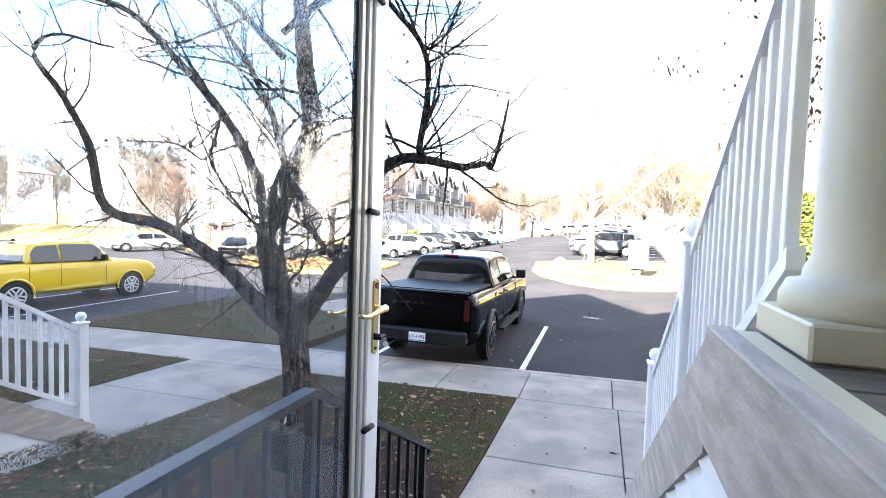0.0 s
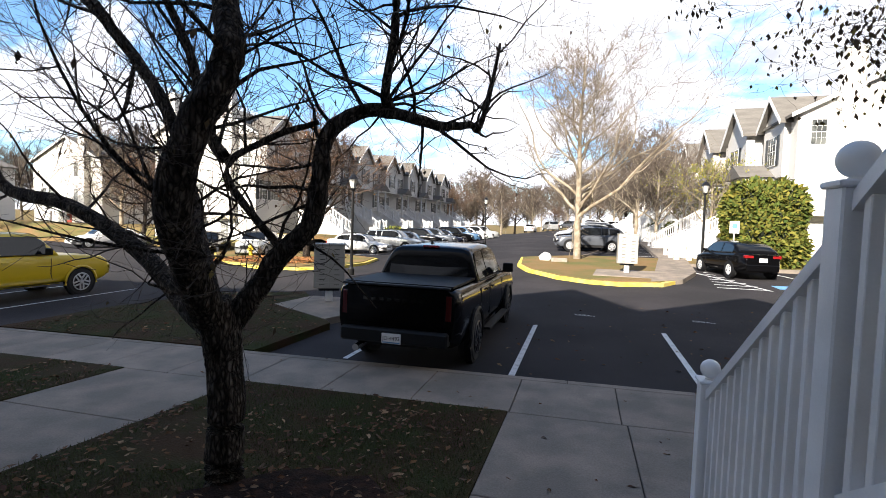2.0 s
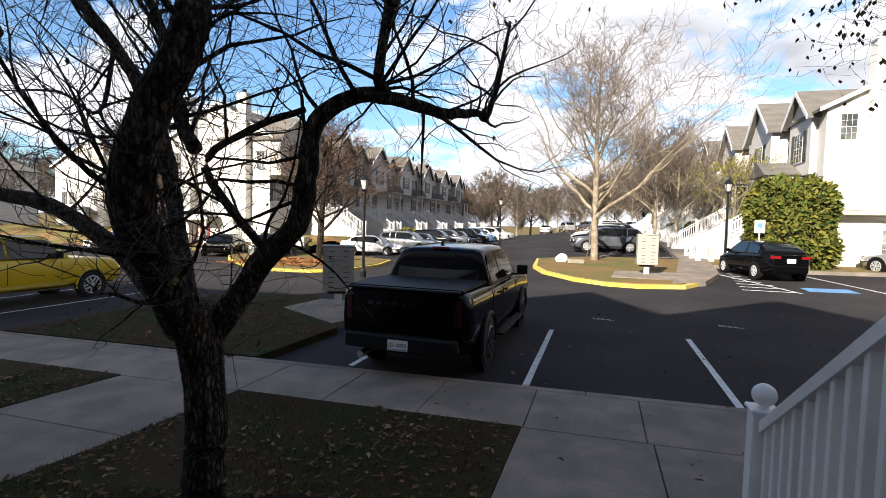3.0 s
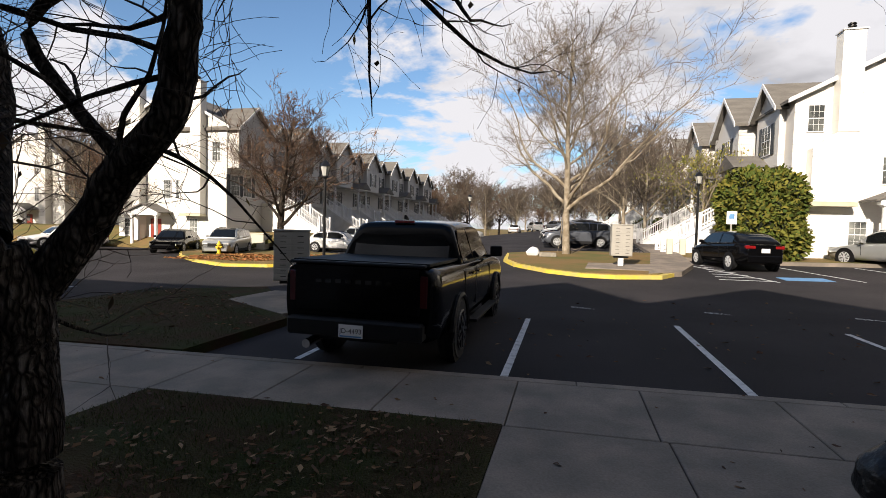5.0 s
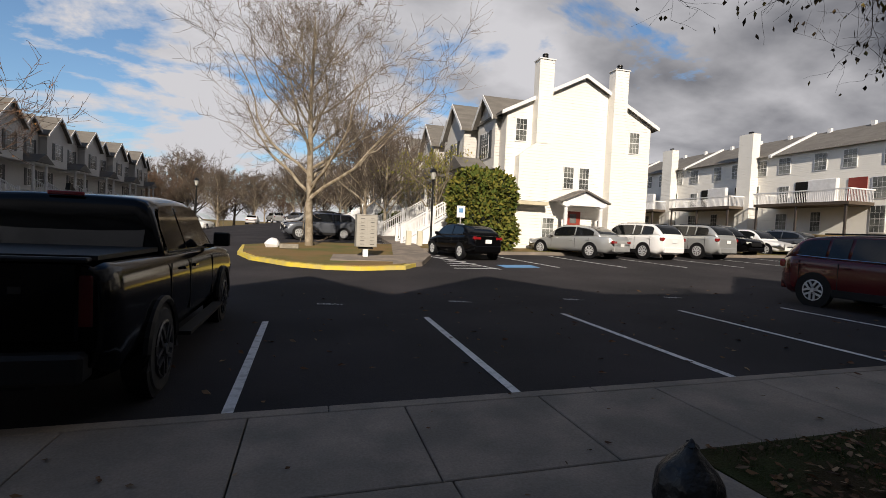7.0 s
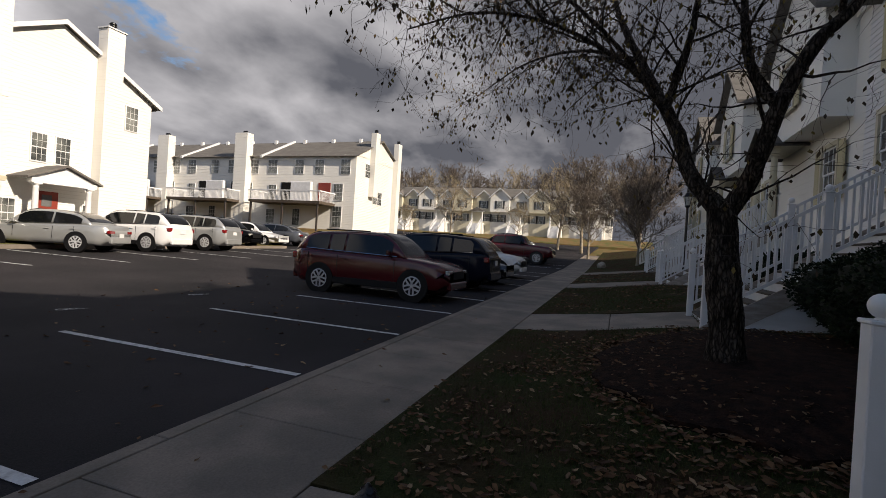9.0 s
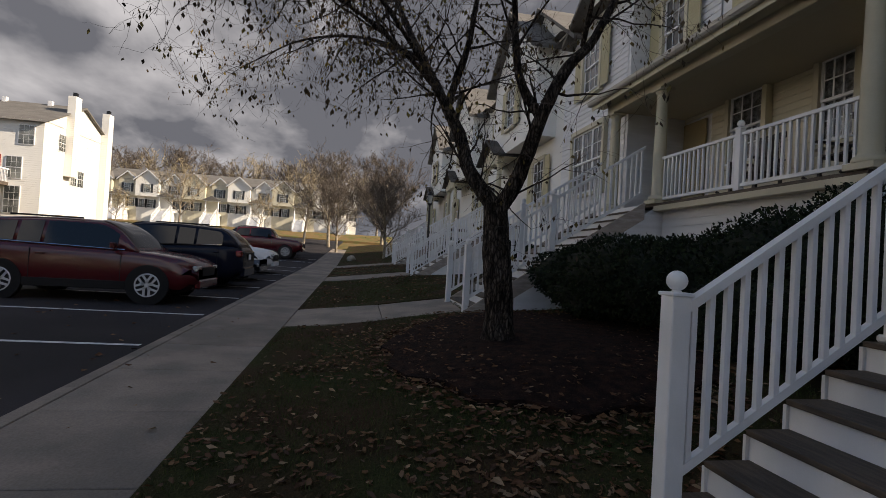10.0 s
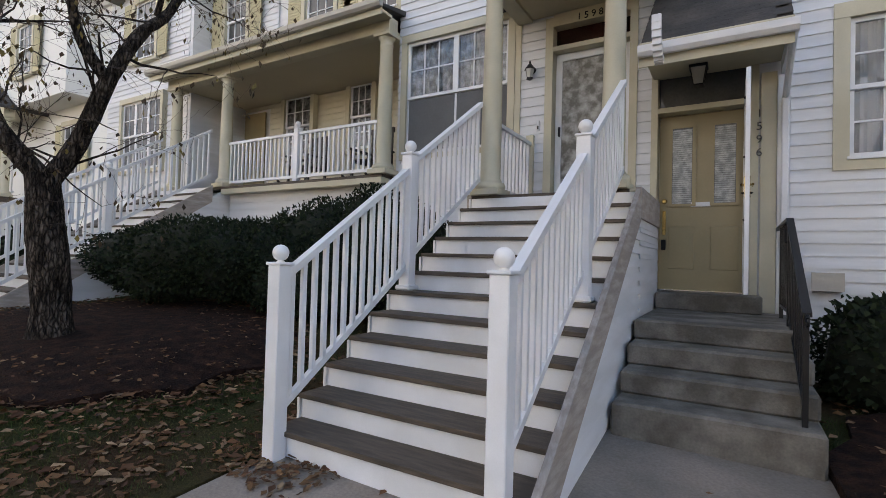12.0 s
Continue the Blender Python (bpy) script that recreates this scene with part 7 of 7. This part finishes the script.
for i in range(64):
    x = -46 + 1.6 * i + rngw.uniform(-1.5, 1.5)
    put(wood if i % 5 else brown, x, 116 + rngw.uniform(-18, 22), rngw.uniform(0, 360), rngw.choice((.45, .6, .8, 1.0, 1.15, 1.35)) * rngw.uniform(.9, 1.1))
for x, y, sc in ((70, 29.5, .85), (74, 39, .5), (76, 20.5, .6), (80, 47, .55)):
    put(pale, x, y, x * 9, sc, z=3.2)
for i in range(11):
    put(pale if i % 3 == 1 else wood, 108 + rngw.uniform(-3, 5), 2 + 6.5 * i, rngw.uniform(0, 360), rngw.uniform(1.15, 1.5), z=5.2)
for i in range(26):
    a = radians(108 + i * 3.0)
    put(wood if i % 3 else brown, 105 * math.cos(a), 60 + 60 * math.sin(a) - 20 * (i > 12), i * 50, rngw.uniform(.9, 1.3))
for x, y, s in ((11.5, 96, 1.0), (5, 92, .9), (-3, 94, .95), (-9, 90, .8), (-15, 93, .9), (1, 99, 1.1), (56, 9.2, 1.0), (44, 7.8, .6), (62, 3, 1.1), (33, 4.2, .55), (-45, 40, 1.1), (-40, 52, 1.0), (-52, 30, .9), (66, 40, .9), (-60, 22, 1.1)):
    put(wood, x, y, x * 7, s)


def blob_leaves(rng, fn, n, size):
    verts, faces = [], []
    for _ in range(n):
        p, nrm = fn(rng)
        a = Vector((rng.uniform(-1, 1), rng.uniform(-1, 1), rng.uniform(-1, 1)))
        u = nrm.cross(a).normalized() * size * rng.uniform(.6, 1.2)
        w = (nrm * rng.uniform(.3, 1) + a * .6).normalized() * size * rng.uniform(.7, 1.5)
        k = len(verts)
        verts += [tuple(p - u * .5), tuple(p + u * .5), tuple(p + u * .15 + w), tuple(p - u * .25 + w * .9)]
        faces.append((k, k + 1, k + 2, k + 3))
    me = bpy.data.meshes.new("foliage")
    me.from_pydata(verts, [], faces)
    return me


def shrub(name, lumps, n, size, material, core, label, seed=1):
    """A shrub of leaf clumps over an uneven inner mass, coloured near-black as the shade within; lumps are (x, y, z,
    rx, ry, rz).
    """
    rng = random.Random(seed)
    x0, y0, z0 = lumps[0][0], lumps[0][1], min(l[2] - l[5] for l in lumps)
    t = thing(name, (x0, y0, z0), label=label, category="shrub")
    off = Matrix.Translation((-x0, -y0, -z0))
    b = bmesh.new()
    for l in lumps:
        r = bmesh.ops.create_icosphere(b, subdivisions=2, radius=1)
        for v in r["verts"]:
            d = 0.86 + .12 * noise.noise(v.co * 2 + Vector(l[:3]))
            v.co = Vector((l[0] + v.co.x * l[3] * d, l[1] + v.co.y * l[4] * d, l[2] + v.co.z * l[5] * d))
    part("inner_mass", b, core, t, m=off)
    wts = [l[3] * l[5] for l in lumps]
    def fn(rg):
        l = rg.choices(lumps, wts)[0]
        d = Vector((rg.gauss(0, 1), rg.gauss(0, 1), rg.gauss(0, 1))).normalized()
        k = 0.9 + .16 * noise.noise(d * 2.5 + Vector(l[:3])) + rg.uniform(-.1, .1)
        return Vector((l[0] + d.x * l[3] * k, l[1] + d.y * l[4] * k, l[2] + d.z * l[5] * k)), d
    o = leaf_part("foliage", blob_leaves(rng, fn, n, size), material, t)
    o.matrix_basis = off
    tagged(o, kind="stuff")


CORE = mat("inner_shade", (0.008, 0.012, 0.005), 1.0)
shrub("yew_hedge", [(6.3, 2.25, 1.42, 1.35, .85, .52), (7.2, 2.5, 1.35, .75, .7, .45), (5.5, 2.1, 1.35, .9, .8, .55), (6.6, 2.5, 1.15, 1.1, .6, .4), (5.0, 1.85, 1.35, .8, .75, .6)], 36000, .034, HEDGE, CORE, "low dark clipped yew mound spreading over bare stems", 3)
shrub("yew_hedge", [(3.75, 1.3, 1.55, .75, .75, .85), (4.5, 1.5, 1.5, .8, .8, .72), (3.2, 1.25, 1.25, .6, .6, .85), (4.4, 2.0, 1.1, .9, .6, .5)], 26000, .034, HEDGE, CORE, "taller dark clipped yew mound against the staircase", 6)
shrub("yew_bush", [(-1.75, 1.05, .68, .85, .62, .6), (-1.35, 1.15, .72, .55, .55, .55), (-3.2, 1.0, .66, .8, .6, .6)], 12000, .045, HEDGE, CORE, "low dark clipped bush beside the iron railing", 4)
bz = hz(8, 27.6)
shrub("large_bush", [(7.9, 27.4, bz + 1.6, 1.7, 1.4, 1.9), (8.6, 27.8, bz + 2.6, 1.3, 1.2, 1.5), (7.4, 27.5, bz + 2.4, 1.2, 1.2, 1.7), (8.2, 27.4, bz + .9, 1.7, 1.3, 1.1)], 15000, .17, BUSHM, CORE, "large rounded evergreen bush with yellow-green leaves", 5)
for i, (x, y, s) in enumerate(((-17.5, 45.5, 1.2), (-17.6, 53, 1.0), (7.2, 46, 1.1), (7.0, 54, 1.1), (27.5, 30.5, .6), (29.5, 30.2, .6), (-32, 36, 1.6), (13.0, 1.6, .7), (21, 1.6, .8), (-9, 2.0, .9))):
    z = gz(x, y)
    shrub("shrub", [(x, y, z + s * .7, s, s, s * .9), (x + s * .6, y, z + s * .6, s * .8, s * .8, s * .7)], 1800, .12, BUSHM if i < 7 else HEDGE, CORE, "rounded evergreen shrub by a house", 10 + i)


# ---- street furniture ----
def street_lamp(x, y, label="black post-top street lantern"):
    t = thing("street_lamp", (x, y, hz(x, y) - .05), label=label, category="street lamp", group="street lamps")
    part("post", lathe(bmesh.new(), [(.13, 0), (.13, .25), (.075, .35), (.06, .6), (.05, 3.55)], 14), BLACK, t)
    part("lantern_glass", lathe(bmesh.new(), [(.10, 3.62), (.19, 3.98)], 8), LAMPG, t)
    part("lantern_base", lathe(bmesh.new(), [(.05, 3.5), (.12, 3.58), (.11, 3.62)], 8), BLACK, t)
    part("lantern_roof", lathe(bmesh.new(), [(.23, 3.98), (.2, 4.02), (.09, 4.17), (.03, 4.2), (.02, 4.28)], 8), BLACK, t)
    c = bmesh.new()
    for i in range(4):
        a = math.pi / 4 + i * math.pi / 2
        rod(c, (.105 * math.cos(a), .105 * math.sin(a), 3.6), (.195 * math.cos(a), .195 * math.sin(a), 3.99), .012, n=5)
    part("lantern_bars", c, BLACK, t)


street_lamp(-9.3, 19.9)
street_lamp(6.0, 29.8)
street_lamp(-8.6, 45.0)
street_lamp(23.5, 2.6)


def mailbox(x, y, rz, cols=2, rows=8, w=.78, d=.45):
    t = thing("mailbox_cluster", (x, y, hz(x, y) + .04), rz, "beige metal cluster mailbox with numbered locker doors on a pedestal", "mailbox", "cluster mailboxes")
    part("pedestal", bx(-w * .12, w * .12, -.09, .09, 0, .38), SIGNW, t)
    part("foot", bx(-w * .34, w * .34, -.12, .12, .3, .38), DARK, t)
    part("cabinet", bx(-w / 2, w / 2, -d / 2, d / 2, .38, 1.56, bev=.012), MBOX, t)
    part("cap", bx(-w / 2 - .02, w / 2 + .02, -d / 2 - .02, d / 2 + .02, 1.56, 1.6, bev=.008), MBOX, t)
    for c in range(cols):
        for r in range(rows):
            x0, z0 = -w / 2 + .03 + c * (w - .04) / cols, .42 + r * 1.1 / rows
            dr = part("locker_door", bx(x0, x0 + (w - .1) / cols, -d / 2 - .012, -d / 2, z0, z0 + 1.1 / rows - .018, bev=.003), MBOX, t)
            part("lock", bx(x0 + .12, x0 + .26, -d / 2 - .016, -d / 2 - .012, z0 + .055, z0 + .07), DARK, dr)


mailbox(-6.75, 13.45, 28, 2, 8, .82, .5)
mailbox(1.75, 22.9, 3, 2, 8)

fh = thing("fire_hydrant", (-19.9, 27.3, hz(-19.9, 27.3) + .03), 0, "yellow fire hydrant in the turf", "fire hydrant")
part("barrel", lathe(bmesh.new(), [(.15, 0), (.15, .05), (.1, .08), (.1, .5), (.14, .52), (.14, .56), (.11, .6), (.06, .7), (.03, .76)], 14), HYD, fh)
o = bmesh.new(); rod(o, (-.2, 0, .42), (.2, 0, .42), .055, n=10); rod(o, (0, 0, .38), (0, -.2, .38), .07, n=10)
part("outlets", o, HYD, fh)
sg = thing("parking_sign", (6.5, 26.2, hz(6.5, 26.2)), 0, "white disabled-parking sign on a grey post", "road sign")
part("post", bx(-.03, .03, -.02, .02, -.1, 1.7), MBOX, sg)
part("panel", bx(-.2, .2, -.035, -.02, 1.6, 2.15, bev=.003), SIGNW, sg)
part("symbol", bx(-.1, .1, -.04, -.035, 1.83, 2.03), BLUE, sg)
for x in (4.75, 5.35):
    u = thing("utility_pedestal", (x, 29.6, hz(x, 29.6)), 0, "beige utility pedestal in the grass", "utility box", "utility pedestals")
    part("body", bx(-.14, .14, -.12, .12, -.05, .8, bev=.03), PALE, u)
ub = thing("utility_cabinet", (-21.5, 33.2, hz(-21.5, 33.2)), 10, "large beige-green utility cabinet on the grass", "utility box")
part("body", bx(-.7, .7, -.5, .5, 0, 1.1, bev=.04), PALE, ub)
part("lid", bx(-.73, .73, -.53, .53, 1.1, 1.16, bev=.01), PALE, ub)
for x, y, s, l in ((-1.9, 27.4, .32, "pale rock at the island's edge"), (-1.1, 27.3, .0, ""), (33, 6.3, .3, "pile of rocks by the path")):
    if s:
        rk = thing("rock", (x, y, gz(x, y)), label=l, category="rock")
        b = bmesh.new()
        r = bmesh.ops.create_icosphere(b, subdivisions=2, radius=s)
        for v in b.verts:
            v.co += Vector(noise.noise_vector(v.co * 5)) * .09
            v.co.z = v.co.z * .8 + s * .5
        part("stone", b, SIGNW if s > .31 else ROCK, rk)
blk = thing("stone_block", (-1.15, 26.6, hz(-1.15, 26.6) + .03), 5, "low buff stone block lying in the turf", "stone")
part("block", bx(-.4, .4, -.15, .15, 0, .2, bev=.02), ROCK, blk)

tb = thing("rubbish_bag", (1.64, 6.30, gz(1.64, 6.30)), 0, "knotted black plastic rubbish bag on the path", "rubbish bag")
b = bmesh.new()
bmesh.ops.create_icosphere(b, subdivisions=4, radius=1)
for v in b.verts:
    c = v.co.copy()
    k = 1 + .10 * noise.noise(c * 2.5) + .05 * abs(noise.noise(c * 7))
    v.co = Vector((c.x * .175, c.y * .175, c.z * .20)) * k
    if c.z > .6:
        f = (c.z - .6) / .4
        v.co.x *= 1 - .75 * f; v.co.y *= 1 - .75 * f; v.co.z += .09 * f
    v.co.z = max(v.co.z + .17, 0)
part("bag", b, BAG, tb, smooth=True)
kn = bmesh.new()
for a in range(5):
    rod(kn, (0, 0, .40), (.03 * math.cos(a * 1.3), .03 * math.sin(a * 1.3), .43 + .01 * (a % 2)), .014, .018, n=7)
part("knot", kn, BAG, tb)


# ---- grass and leaves ----
def scatter(name, n, area, fn, material, label, seed):
    rng = np.random.default_rng(seed)
    V, Fc = [], []
    for _ in range(n):
        x, y = rng.uniform(area[0], area[1]), rng.uniform(area[2], area[3])
        fn(rng, x, y, V, Fc)
    me = bpy.data.meshes.new(name)
    me.from_pydata(V, [], Fc)
    me.materials.append(material)
    ob = new(name, me)
    tagged(ob, label, kind="stuff")


def on_lawn(x, y):
    if 8.45 < y < 14:
        return -11.3 < x < -5.4 and y < 10.8 + (-5.6 - x) * .9
    if not 0.5 < y < 7.0:
        return False
    if -0.83 < x < 2.33 and y > 2.6 or -6.65 < x < -4.55 and y > 4 or 8.35 < x < 10.45 and y > 4:
        return False
    if 0.4 < x < 2.4 or -7 < x < -5 and y < 4:
        return False
    return not (17.5 < x < 19.6)


def in_bed(x, y):
    return ((x - 5.6) / 2.2) ** 2 + ((y - 3.75) / 1.75) ** 2 < 1.0 or ((x + 1.9) / 1.15) ** 2 + ((y - 3.0) / 1.9) ** 2 < 1


def blade(rng, x, y, V, Fc):
    if not on_lawn(x, y) or in_bed(x, y):
        return
    if noise.noise(Vector((x * .9, y * .9, 3))) < -.28:
        return
    z = gz(x, y) + .005
    h, a, w = rng.uniform(.02, .055), rng.uniform(0, 6.28), .004
    lx, ly = rng.uniform(-.03, .03), rng.uniform(-.03, .03)
    k = len(V)
    V.extend([(x - w * math.cos(a), y - w * math.sin(a), z), (x + w * math.cos(a), y + w * math.sin(a), z), (x + lx, y + ly, z + h)])
    Fc.append((k, k + 1, k + 2))


scatter("grass", 150000, (-8, 9.5, 1, 7.03), blade, BLADE, "short mown grass blades", 1)
scatter("grass", 30000, (-11.5, -5.4, 8.5, 14), blade, BLADE, "short mown grass blades", 2)


def leaf(size, zoff, test):
    def f(rng, x, y, V, Fc):
        if not test(x, y):
            return
        z = gz(x, y) + zoff
        s = size * rng.uniform(.5, 1.3)
        a = rng.uniform(0, 6.28)
        ca, sa = math.cos(a), math.sin(a)
        k = len(V)
        pts = [(-1, 0, .0), (-.3, .42, .25), (.35, .35, .1), (1, 0, .3), (.4, -.4, .3), (-.35, -.33, .05)]
        t = rng.uniform(-.5, .9)
        for px, py, pz in pts:
            V.append((x + s * (px * ca - py * sa), y + s * (px * sa + py * ca), z + s * abs(pz + t * py) + .004))
        Fc.append((k, k + 1, k + 2, k + 3)); Fc.append((k, k + 3, k + 4, k + 5))
    return f


def drift(x, y):
    if not on_lawn(x, y):
        return False
    d = noise.noise(Vector((x * .8, y * .8, 0))) * .7 + .30
    if 2.3 < x < 5 and 2.6 < y < 5.5:
        d += .5
    if in_bed(x, y):
        d -= .12
    return random.random() < d


scatter("fallen_leaves", 24000, (-8, 9.5, 1.2, 7.03), leaf(.038, .03, drift), LEAFM, "brown and tan fallen leaves on the lawn", 3)
scatter("fallen_leaves", 420, (2.3, 3.6, 4.6, 6.6), leaf(.038, .02, lambda x, y: on_lawn(x, y)), LEAFM, "larger brown leaves gathered beside the stair", 14)
scatter("fallen_leaves", 1500, (-11.5, -5.4, 8.5, 14), leaf(.05, .03, drift), LEAFM, "brown fallen leaves on the grassy island", 4)
scatter("fallen_leaves", 170, (-7, 9, 3.3, 8.4), leaf(.04, .004, lambda x, y: y > 7.03 or -.8 < x < 2.3), LEAFM, "scattered leaves on the pavement and path", 5)
scatter("fallen_leaves", 330, (-4, 14, 8.6, 16), leaf(.05, -.125, lambda x, y: not -4.2 < x < -1.8), LEAFM, "scattered leaves on the asphalt", 6)
scatter("fallen_leaves", 1100, (3.2, 7.6, 2.0, 5.6), leaf(.03, .1, in_bed), LEAFM, "leaf litter over the mulch bed", 12)
scatter("fallen_leaves", 500, (-3.2, -.9, 1.5, 4.9), leaf(.03, .1, in_bed), LEAFM, "leaf litter over the mulch bed", 13)
scatter("fallen_leaves", 420, (2.3, 3.1, 3.5, 4.6), leaf(.04, .01, lambda x, y: True), LEAFM, "drift of leaves at the foot of the stair", 7)
scatter("fallen_leaves", 160, (1.7, 2.35, 4.22, 4.6), leaf(.035, .01, lambda x, y: True), LEAFM, "drift of leaves against the first step", 8)
scatter("fallen_leaves", 1500, (-20, -13.5, 23.2, 28), leaf(.11, .03, lambda x, y: True), LEAFO, "orange leaves in the long island's turf", 9)
scatter("fallen_leaves", 5200, (9.6, 26, 2.5, 7.0), leaf(.05, .03, drift), LEAFM, "brown fallen leaves on the lawns down the row", 21)


def bed_rim(x, y):
    q = ((x - 5.6) / 2.2) ** 2 + ((y - 3.75) / 1.75) ** 2
    return .86 < q < 1.3 and on_lawn(x, y)


scatter("fallen_leaves", 5200, (3.0, 8.2, 1.6, 5.9), leaf(.045, .045, bed_rim), LEAFM, "ring of brown leaves blown against the mulch bed's edge", 22)
scatter("grass", 36000, (9.6, 20, 3.5, 7.03), blade, BLADE, "short mown grass blades", 23)
